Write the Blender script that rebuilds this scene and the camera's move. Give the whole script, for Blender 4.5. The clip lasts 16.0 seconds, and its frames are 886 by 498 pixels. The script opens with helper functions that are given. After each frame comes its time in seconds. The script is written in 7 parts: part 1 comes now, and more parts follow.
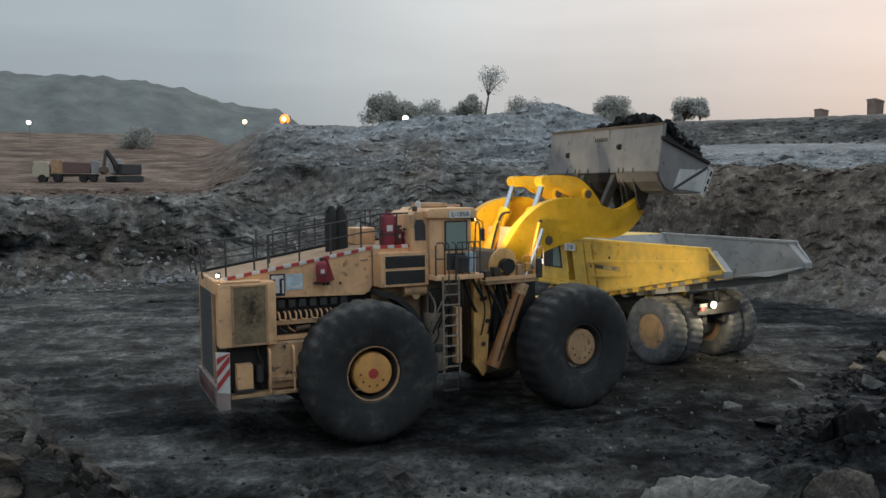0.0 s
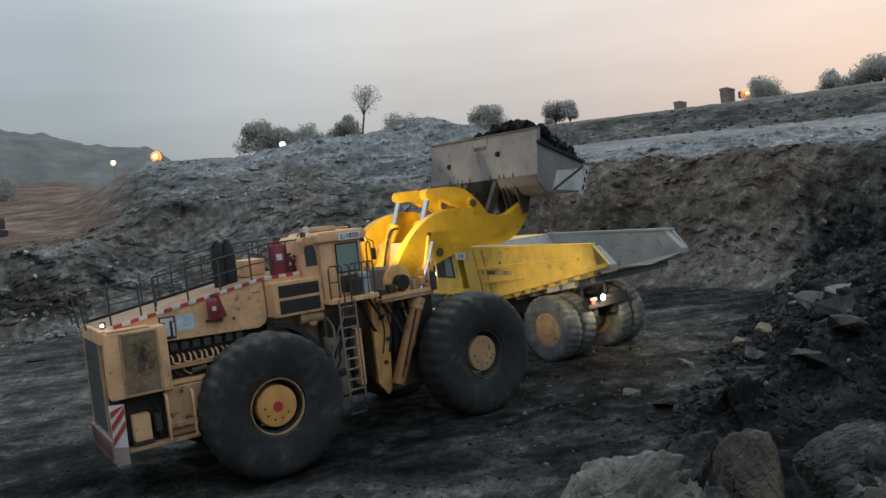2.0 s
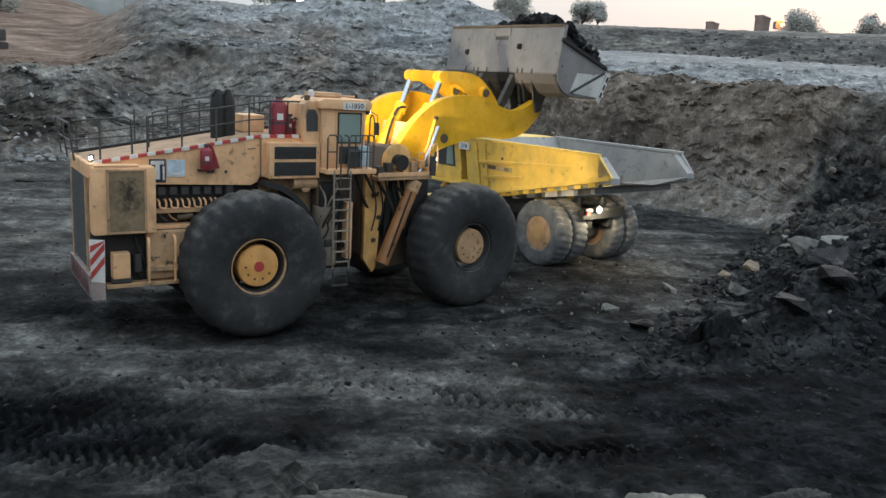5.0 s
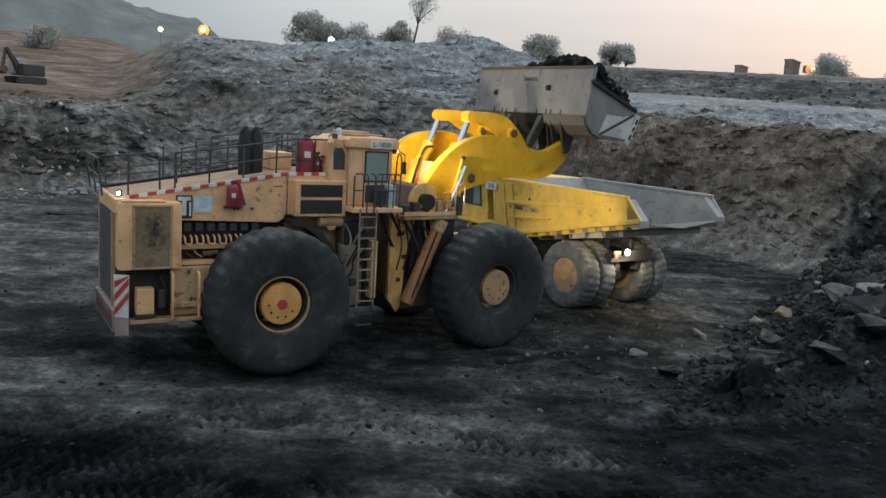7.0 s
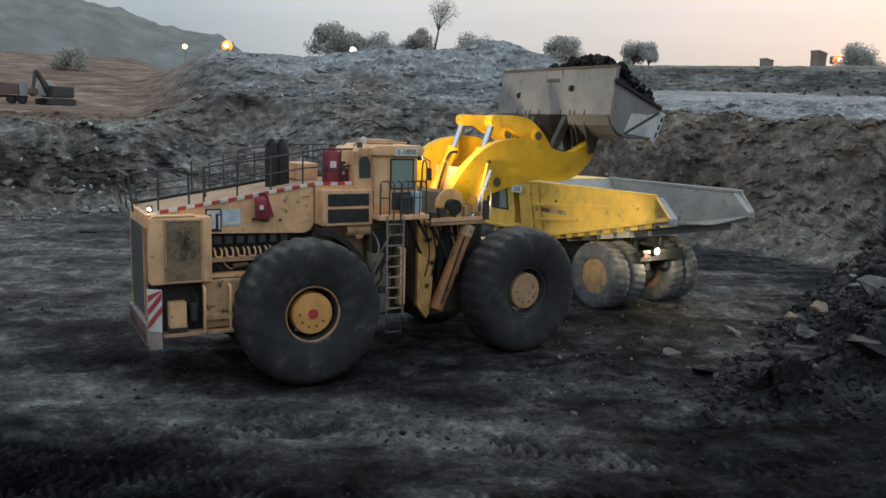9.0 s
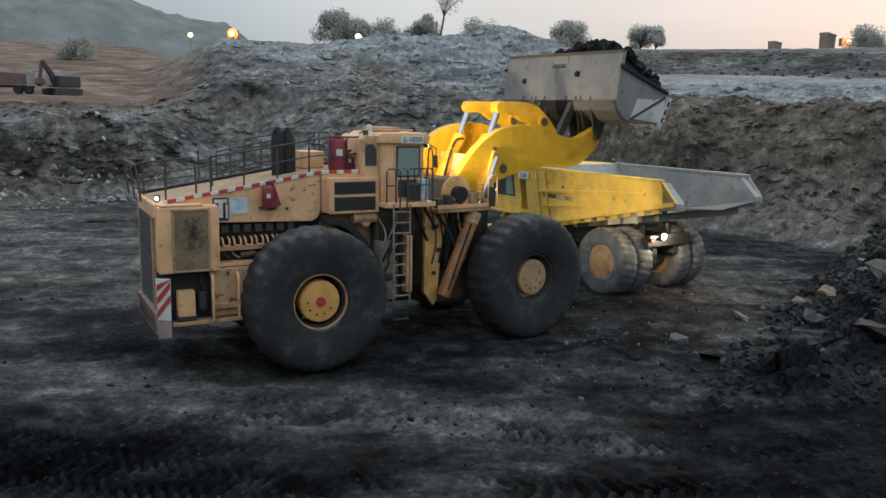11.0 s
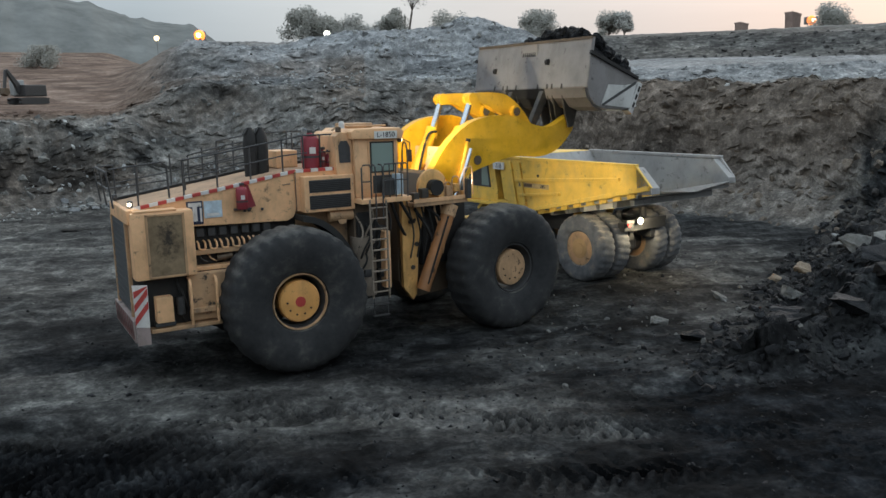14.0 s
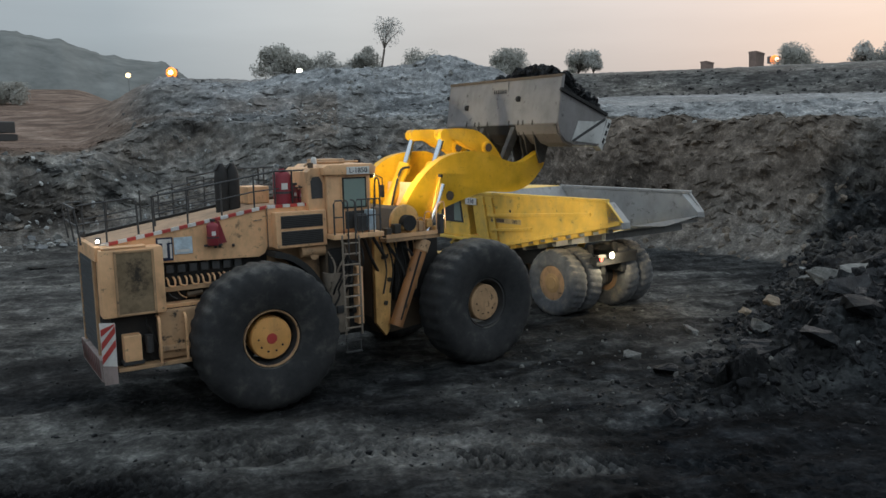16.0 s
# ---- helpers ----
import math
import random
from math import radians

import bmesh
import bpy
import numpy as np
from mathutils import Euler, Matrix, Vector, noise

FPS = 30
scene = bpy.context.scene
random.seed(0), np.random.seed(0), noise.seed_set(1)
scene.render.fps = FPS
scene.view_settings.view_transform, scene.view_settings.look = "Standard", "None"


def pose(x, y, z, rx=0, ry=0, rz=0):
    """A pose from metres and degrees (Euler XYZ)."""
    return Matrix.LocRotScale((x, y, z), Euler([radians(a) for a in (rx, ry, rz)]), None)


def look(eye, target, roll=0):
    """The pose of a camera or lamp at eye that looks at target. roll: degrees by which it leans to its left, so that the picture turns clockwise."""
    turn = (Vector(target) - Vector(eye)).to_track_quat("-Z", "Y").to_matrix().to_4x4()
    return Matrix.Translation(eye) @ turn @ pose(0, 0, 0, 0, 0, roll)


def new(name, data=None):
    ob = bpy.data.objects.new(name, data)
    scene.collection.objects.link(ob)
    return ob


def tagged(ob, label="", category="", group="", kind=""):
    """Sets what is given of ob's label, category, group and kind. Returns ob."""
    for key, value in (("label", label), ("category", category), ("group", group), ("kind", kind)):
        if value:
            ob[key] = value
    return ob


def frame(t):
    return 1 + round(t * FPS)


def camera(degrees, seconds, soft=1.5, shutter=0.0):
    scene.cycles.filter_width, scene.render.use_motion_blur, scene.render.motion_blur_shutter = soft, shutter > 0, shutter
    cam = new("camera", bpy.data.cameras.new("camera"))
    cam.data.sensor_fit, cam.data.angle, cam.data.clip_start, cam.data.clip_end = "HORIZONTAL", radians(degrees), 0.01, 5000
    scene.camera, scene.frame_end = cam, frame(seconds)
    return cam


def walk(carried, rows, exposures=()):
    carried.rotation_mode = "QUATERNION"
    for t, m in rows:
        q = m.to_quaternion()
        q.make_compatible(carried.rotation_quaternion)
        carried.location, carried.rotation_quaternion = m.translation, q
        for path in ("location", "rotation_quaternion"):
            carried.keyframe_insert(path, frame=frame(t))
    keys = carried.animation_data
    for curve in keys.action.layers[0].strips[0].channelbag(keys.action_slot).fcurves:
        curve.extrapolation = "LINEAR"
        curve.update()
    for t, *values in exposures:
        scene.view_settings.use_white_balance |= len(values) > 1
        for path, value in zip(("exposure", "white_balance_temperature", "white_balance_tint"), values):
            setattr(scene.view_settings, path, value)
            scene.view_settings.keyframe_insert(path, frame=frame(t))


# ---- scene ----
import itertools

# camera and its walk
cam = camera(57.41, 16.0)
PATH = [
    (0, 0.000, -0.000, 7.100, -0.000, -4.500, -0.503),
    (0.5, 0.020, -0.016, 7.083, -1.496, -4.522, -2.284),
    (1, -0.008, -0.056, 7.093, -7.232, -4.758, -2.764),
    (1.5, -0.026, -0.070, 7.100, -8.269, -4.376, -4.404),
    (2, -0.036, -0.049, 7.107, -7.793, -3.726, -6.097),
    (2.5, -0.018, -0.064, 7.106, -7.353, -3.595, -7.565),
    (3, -0.021, -0.065, 7.086, -8.398, -4.066, -7.640),
    (3.5, -0.089, -0.082, 7.102, -10.338, -5.992, -6.217),
    (4, -0.102, -0.017, 7.091, -13.262, -6.165, -3.100),
    (4.5, -0.047, 0.243, 7.054, -13.442, -9.664, -0.091),
    (5, -0.031, 0.361, 7.122, -8.006, -11.807, 3.167),
    (7.5, -0.002, 0.671, 7.133, -5.653, -8.658, 3.454),
    (8, -0.013, 0.672, 7.136, -5.213, -8.560, 1.755),
    (8.5, -0.011, 0.699, 7.152, -4.204, -8.770, 1.440),
    (9, -0.009, 0.651, 7.117, -4.020, -8.900, 1.617),
    (11.5, 0.014, 0.602, 7.143, -3.462, -9.980, 1.046),
    (12, 0.018, 0.610, 7.137, -3.611, -10.084, 1.092),
    (12.5, 0.012, 0.627, 7.136, -3.773, -10.807, 0.933),
    (13, 0.011, 0.618, 7.154, -3.998, -10.715, 1.004),
    (13.5, 0.066, 0.657, 7.074, -3.865, -10.170, -0.493),
    (14, 0.026, 0.634, 7.127, -5.036, -10.310, -1.211),
    (14.5, 0.007, 0.649, 7.115, -6.560, -9.744, -1.109),
    (15, 0.032, 0.656, 7.104, -6.700, -8.758, -0.884),
    (15.5, 0.014, 0.659, 7.106, -6.871, -8.116, -1.048),
    (16, 0.039, 0.651, 7.105, -7.013, -7.811, -1.212),
]
walk(cam, [(t, pose(x, y, z, 90 + pitch, 0, yaw) @ pose(0, 0, 0, 0, 0, roll)) for t, x, y, z, yaw, pitch, roll in PATH],
     exposures=((0, 0.18, 6150, 9), (3, 0.14, 6150, 9), (4, 0.30, 6150, 9), (4.6, 0.52, 6150, 9), (5, 0.84, 6150, 9), (7.5, 0.40, 6150, 9), (9, 0.44, 6150, 9), (11.5, 0.55, 6150, 9), (13, 0.66, 6150, 9), (14.5, 0.45, 6150, 9), (16, 0.20, 6150, 9)))

# world: hazy dusk sky, the glow of the sunken sun beyond the pit's rim
SUN_AZ, SUN_EL = radians(38), radians(4)
world = bpy.data.worlds.new("dusk_sky")
scene.world = world
world.use_nodes = True
wn, wl = world.node_tree.nodes, world.node_tree.links
wn.clear()
w_out = wn.new("ShaderNodeOutputWorld")
w_bg = wn.new("ShaderNodeBackground")
w_sky = wn.new("ShaderNodeTexSky")
w_sky.sky_type, w_sky.sun_disc = "NISHITA", False
w_sky.sun_elevation, w_sky.sun_rotation = SUN_EL, SUN_AZ
w_sky.air_density, w_sky.dust_density, w_sky.ozone_density = 1.2, 4.0, 1.5
w_tc = wn.new("ShaderNodeTexCoord")
w_sep = wn.new("ShaderNodeSeparateXYZ")
wl.new(w_tc.outputs["Generated"], w_sep.inputs[0])
w_dot = wn.new("ShaderNodeVectorMath")
w_dot.operation = "DOT_PRODUCT"
w_dot.inputs[1].default_value = (math.sin(SUN_AZ), math.cos(SUN_AZ), 0.12)
wl.new(w_tc.outputs["Generated"], w_dot.inputs[0])
w_az = wn.new("ShaderNodeValToRGB")
w_az.color_ramp.elements[0].position, w_az.color_ramp.elements[0].color = 0.30, (0.30, 0.325, 0.34, 1)
w_az.color_ramp.elements[1].position, w_az.color_ramp.elements[1].color = 1.0, (0.63, 0.53, 0.48, 1)
for w_pos, w_col in ((0.62, (0.33, 0.36, 0.37, 1)), (0.80, (0.50, 0.495, 0.475, 1)), (0.92, (0.56, 0.512, 0.475, 1))):
    w_az.color_ramp.elements.new(w_pos).color = w_col
wl.new(w_dot.outputs["Value"], w_az.inputs[0])
w_el = wn.new("ShaderNodeValToRGB")
w_el.color_ramp.elements[0].position, w_el.color_ramp.elements[0].color = 0.06, (0.66, 0.67, 0.68, 1)
w_el.color_ramp.elements[1].position, w_el.color_ramp.elements[1].color = 0.9, (1.75, 1.85, 1.95, 1)
w_el.color_ramp.elements.new(0.22).color = (1.0, 1.0, 1.0, 1)
w_el.color_ramp.elements.new(0.40).color = (1.45, 1.45, 1.45, 1)
wl.new(w_sep.outputs["Z"], w_el.inputs[0])
w_cloud = wn.new("ShaderNodeTexNoise")
w_cloud.inputs["Scale"].default_value, w_cloud.inputs["Detail"].default_value = 3.0, 5.0
w_map = wn.new("ShaderNodeMapping")
w_map.inputs["Scale"].default_value = (1, 1, 7)
wl.new(w_tc.outputs["Generated"], w_map.inputs["Vector"])
wl.new(w_map.outputs["Vector"], w_cloud.inputs["Vector"])
w_cr = wn.new("ShaderNodeMapRange")
w_cr.inputs["To Min"].default_value, w_cr.inputs["To Max"].default_value = 0.86, 1.12
wl.new(w_cloud.outputs["Fac"], w_cr.inputs["Value"])
w_m1 = wn.new("ShaderNodeMix")
w_m1.data_type, w_m1.blend_type = "RGBA", "MULTIPLY"
w_m1.inputs["Factor"].default_value = 1.0
wl.new(w_az.outputs["Color"], w_m1.inputs["A"])
wl.new(w_el.outputs["Color"], w_m1.inputs["B"])
w_sc = wn.new("ShaderNodeVectorMath")
w_sc.operation = "SCALE"
wl.new(w_m1.outputs["Result"], w_sc.inputs[0])
wl.new(w_cr.outputs["Result"], w_sc.inputs["Scale"])
w_ns = wn.new("ShaderNodeVectorMath")
w_ns.operation = "SCALE"
w_ns.inputs["Scale"].default_value = 0.05
wl.new(w_sky.outputs["Color"], w_ns.inputs[0])
w_mix = wn.new("ShaderNodeMix")
w_mix.data_type = "RGBA"
w_mix.inputs["Factor"].default_value = 0.9
wl.new(w_ns.outputs["Vector"], w_mix.inputs["A"])
wl.new(w_sc.outputs["Vector"], w_mix.inputs["B"])
wl.new(w_mix.outputs["Result"], w_bg.inputs["Color"])
w_bg.inputs["Strength"].default_value = 1.4
wl.new(w_bg.outputs["Background"], w_out.inputs["Surface"])

sun_data = bpy.data.lights.new("sun", "SUN")
sun_data.energy, sun_data.angle, sun_data.color = 0.35, radians(25), (1.0, 0.88, 0.78)
sun = new("sun", sun_data)
sun.matrix_world = look((math.sin(SUN_AZ) * 50, math.cos(SUN_AZ) * 50, 22), (0, 0, 0))


# materials
def nodes_of(name):
    m = bpy.data.materials.new(name)
    m.use_nodes = True
    n, l = m.node_tree.nodes, m.node_tree.links
    return m, n, l, n["Principled BSDF"]


def noise_node(n, l, scale, detail=6.0, rough=0.6, coord="Object", stretch=None):
    tc = n.new("ShaderNodeTexCoord")
    t = n.new("ShaderNodeTexNoise")
    t.inputs["Scale"].default_value, t.inputs["Detail"].default_value, t.inputs["Roughness"].default_value = scale, detail, rough
    if stretch:
        mp = n.new("ShaderNodeMapping")
        mp.inputs["Scale"].default_value = stretch
        l.new(tc.outputs[coord], mp.inputs["Vector"])
        l.new(mp.outputs["Vector"], t.inputs["Vector"])
    else:
        l.new(tc.outputs[coord], t.inputs["Vector"])
    return t.outputs["Fac"]


def ramp_node(n, l, fac, stops):
    r = n.new("ShaderNodeValToRGB")
    e = r.color_ramp.elements
    e[0].position, e[0].color = stops[0][0], (*stops[0][1], 1)
    e[1].position, e[1].color = stops[-1][0], (*stops[-1][1], 1)
    for p, c in stops[1:-1]:
        e.new(p).color = (*c, 1)
    l.new(fac, r.inputs[0])
    return r.outputs["Color"]


def mix_node(n, l, fac, a, b, blend="MIX"):
    m = n.new("ShaderNodeMix")
    m.data_type, m.blend_type = "RGBA", blend
    for key, v in (("Factor", fac), ("A", a), ("B", b)):
        s = m.inputs[key]
        if isinstance(v, (int, float)):
            s.default_value = v
        elif isinstance(v, tuple):
            s.default_value = (*v, 1)
        else:
            l.new(v, s)
    return m.outputs["Result"]


def bump_node(n, l, bsdf, height, strength, distance):
    b = n.new("ShaderNodeBump")
    b.inputs["Strength"].default_value, b.inputs["Distance"].default_value = strength, distance
    l.new(height, b.inputs["Height"])
    l.new(b.outputs["Normal"], bsdf.inputs["Normal"])


def painted(name, color, dirt=(0.10, 0.085, 0.065), amount=0.5, rough=0.5, scale=1.4, metal=0.0):
    """Weathered paint: base colour, broad dust and streaks, small chips and a faint relief."""
    m, n, l, b = nodes_of(name)
    broad = noise_node(n, l, scale, 8, 0.65)
    streak = noise_node(n, l, 1.5, 7, 0.66, stretch=(1.2, 1.2, 0.5))
    fine = noise_node(n, l, 38, 4, 0.7)
    light = tuple(min(1, c * 1.12 + 0.015) for c in color)
    dark = tuple(c * 0.80 for c in color)
    c1 = ramp_node(n, l, broad, [(0.3, dark), (0.5, color), (0.72, light)])
    f1 = ramp_node(n, l, streak, [(0.48, (0, 0, 0)), (0.75, (amount, amount, amount))])
    c2 = mix_node(n, l, f1, c1, dirt)
    f2 = ramp_node(n, l, fine, [(0.66, (0, 0, 0)), (0.74, (amount, amount, amount))])
    c3 = mix_node(n, l, f2, c2, tuple(c * 0.5 for c in dirt))
    oil = noise_node(n, l, 3.2, 9, 0.74)
    f3 = ramp_node(n, l, oil, [(0.585, (0, 0, 0)), (0.65, (min(1, amount * 1.4),) * 3)])
    c3 = mix_node(n, l, f3, c3, tuple(c * 0.35 for c in dirt))
    l.new(c3, b.inputs["Base Color"])
    r = ramp_node(n, l, broad, [(0.3, (rough - 0.12,) * 3), (0.7, (min(1, rough + 0.2),) * 3)])
    l.new(r, b.inputs["Roughness"])
    b.inputs["Metallic"].default_value = metal
    bump_node(n, l, b, fine, 0.15, 0.01)
    return m


def plain(name, color, rough=0.6, metal=0.0, scale=6.0, vary=0.25, bump=0.0):
    m, n, l, b = nodes_of(name)
    f = noise_node(n, l, scale, 6, 0.65)
    c = ramp_node(n, l, f, [(0.3, tuple(x * (1 - vary) for x in color)), (0.7, tuple(min(1, x * (1 + vary)) for x in color))])
    l.new(c, b.inputs["Base Color"])
    b.inputs["Roughness"].default_value, b.inputs["Metallic"].default_value = rough, metal
    if bump:
        bump_node(n, l, b, f, bump, 0.02)
    return m


def glowing(name, color, strength):
    m, n, l, b = nodes_of(name)
    b.inputs["Base Color"].default_value = (*color, 1)
    b.inputs["Emission Color"].default_value = (*color, 1)
    b.inputs["Emission Strength"].default_value = strength
    return m


M_TAN = painted("faded_tan_yellow_paint", (0.80, 0.475, 0.245), amount=0.45, rough=0.5)
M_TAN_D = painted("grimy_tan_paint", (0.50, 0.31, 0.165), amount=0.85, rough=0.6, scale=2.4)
M_YEL = painted("fresh_yellow_paint", (0.74, 0.40, 0.010), dirt=(0.30, 0.18, 0.03), amount=0.22, rough=0.38)
M_TRUCK = painted("yellow_truck_paint", (0.82, 0.53, 0.09), dirt=(0.40, 0.31, 0.17), amount=0.4, rough=0.5)
M_BODYIN = painted("worn_steel_tray", (0.33, 0.328, 0.32), dirt=(0.15, 0.14, 0.13), amount=0.4, rough=0.5, metal=0.15)
M_STEEL = painted("dusty_bucket_steel", (0.25, 0.236, 0.230), dirt=(0.11, 0.10, 0.09), amount=0.45, rough=0.55, metal=0.25)
M_BRIGHT = painted("scoured_bright_steel", (0.62, 0.62, 0.60), amount=0.3, rough=0.4, metal=0.3)
M_RUST = painted("rusty_brown_steel", (0.11, 0.078, 0.05), amount=0.5, rough=0.8)
M_BLACK = plain("black_grime", (0.018, 0.017, 0.016), 0.75)
M_DARK = plain("dark_grey_metal", (0.05, 0.05, 0.05), 0.55)
M_CHROME = plain("chromed_rod", (0.72, 0.76, 0.80), 0.18, 1.0, vary=0.05)
M_RED = painted("red_cylinder_paint", (0.25, 0.022, 0.035), amount=0.35, rough=0.5)
M_WHITE = painted("dirty_white_paint", (0.72, 0.70, 0.66), amount=0.35, rough=0.5)
M_DULLRED = painted("dull_dusty_red", (0.27, 0.10, 0.095), amount=0.7, rough=0.7)
M_HUB = painted("ochre_hub_paint", (0.76, 0.385, 0.115), amount=0.35, rough=0.5)
M_REDSTRIPE = painted("red_reflective", (0.48, 0.06, 0.05), amount=0.3, rough=0.45)
M_NAVY = plain("navy_sticker", (0.018, 0.028, 0.06), 0.4)
M_PALE = plain("pale_blue_sticker", (0.50, 0.60, 0.66), 0.4)
M_ORANGE = painted("orange_brown_cylinder", (0.42, 0.19, 0.07), amount=0.6, rough=0.55)
# the ground: pit floor, pit walls, benches and spoil heaps as one sheet to the horizon
def hash3(i, j, k, s):
    h = (i * 374761393 + j * 668265263 + k * 2147483647 + s * 1274126177) & 0xFFFFFFFF
    h = ((h ^ (h >> 13)) * 1274126177) & 0xFFFFFFFF
    return ((h ^ (h >> 16)) & 0xFFFF) / 65535.0


def value_noise(x, y, z, s=0):
    i, j, k = (np.floor(v).astype(np.int64) for v in (x, y, z))
    fx, fy, fz = x - i, y - j, z - k
    fx, fy, fz = (f * f * (3 - 2 * f) for f in (fx, fy, fz))
    out = 0
    for a in (0, 1):
        for b in (0, 1):
            for c in (0, 1):
                w = (fx if a else 1 - fx) * (fy if b else 1 - fy) * (fz if c else 1 - fz)
                out = out + w * hash3(i + a, j + b, k + c, s)
    return out * 2 - 1


def fractal(x, y, z, size, octaves=4, gain=0.5, s=0, ridged=False):
    out, amp, f = 0, 1.0, 1.0 / size
    for o in range(octaves):
        v = value_noise(x * f + 17.3 * o, y * f - 9.1 * o, z * f + 4.7 * o, s + o)
        out = out + amp * ((1 - 2 * np.abs(v)) if ridged else v)
        amp, f = amp * gain, f * 2.07
    return out


def blocky(x, y, z, size, s=0):
    """Steps between cells of broken rock."""
    px, py, pz = (v + 0.45 * size * fractal(x, y, z, size * 0.9, 2, s=s + 30 + q) for q, v in enumerate((x, y, z)))
    i, j, k = (np.floor(v / size).astype(np.int64) for v in (px, py, pz))
    return hash3(i, j, k, s) * 2 - 1


def step(a, b, x):
    t = np.clip((x - a) / (b - a), 0, 1)
    return t * t * (3 - 2 * t)


WALL_TH = [-180, -95, -80, -60, -45, -29, -24, -19, -12, -5, 3, 8.6, 12.5, 16.3, 19.6, 24, 28.7, 31, 34, 38, 42, 50, 60, 75, 95, 180]
WALL_R = [4, 8, 40, 58, 62, 65, 64, 67, 71, 73, 73, 71.5, 67, 61, 57, 54.5, 51.5, 49.5, 47, 44, 41.5, 37, 33, 26, 8, 4]


def wall_radius(th):
    return np.interp(th, WALL_TH, WALL_R)


def near_line(x, y, pts, width):
    """1 on a line through the points, falling off to its sides."""
    best = np.full(x.shape, 1e9)
    for (ax, ay), (bx, by) in zip(pts, pts[1:]):
        t = np.clip(((x - ax) * (bx - ax) + (y - ay) * (by - ay)) / ((bx - ax) ** 2 + (by - ay) ** 2), 0, 1)
        best = np.minimum(best, np.hypot(x - ax - t * (bx - ax), y - ay - t * (by - ay)))
    return np.exp(-(best / width) ** 2)


# pale dusty sweeps of the grader and the wheels, and black patches of spilt coal, on the pit floor
SWEEPS = (([(-13, 20.2), (-5.5, 20.3), (-2.8, 20.5), (0.1, 19.1), (1.9, 16.8), (2.9, 14.2)], 0.8), ([(-1.3, 20.3), (0.9, 22.0), (4.3, 23.0), (7.3, 21.6), (9.0, 19.4)], 0.8), ([(0.1, 20.0), (2.7, 18.3), (5.2, 17.4), (6.4, 15.2)], 0.9), ([(-9, 18.3), (-4.5, 17.6), (-1.5, 17.2), (1.0, 15.0)], 0.6), ([(-3, 14.0), (2, 13.4), (7, 13.2)], 0.7))
SPILLS = ((1.6, 20.9, 1.5, 0.6), (-7.5, 16.2, 2.6, 1.2), (-1.0, 15.6, 1.6, 0.8), (-8.0, 23.6, 2.5, 0.9), (9.4, 16.4, 2.6, 1.6), (5.6, 14.6, 1.3, 0.5), (-3.5, 15.0, 1.5, 0.6), (5.0, 19.8, 1.4, 0.5))


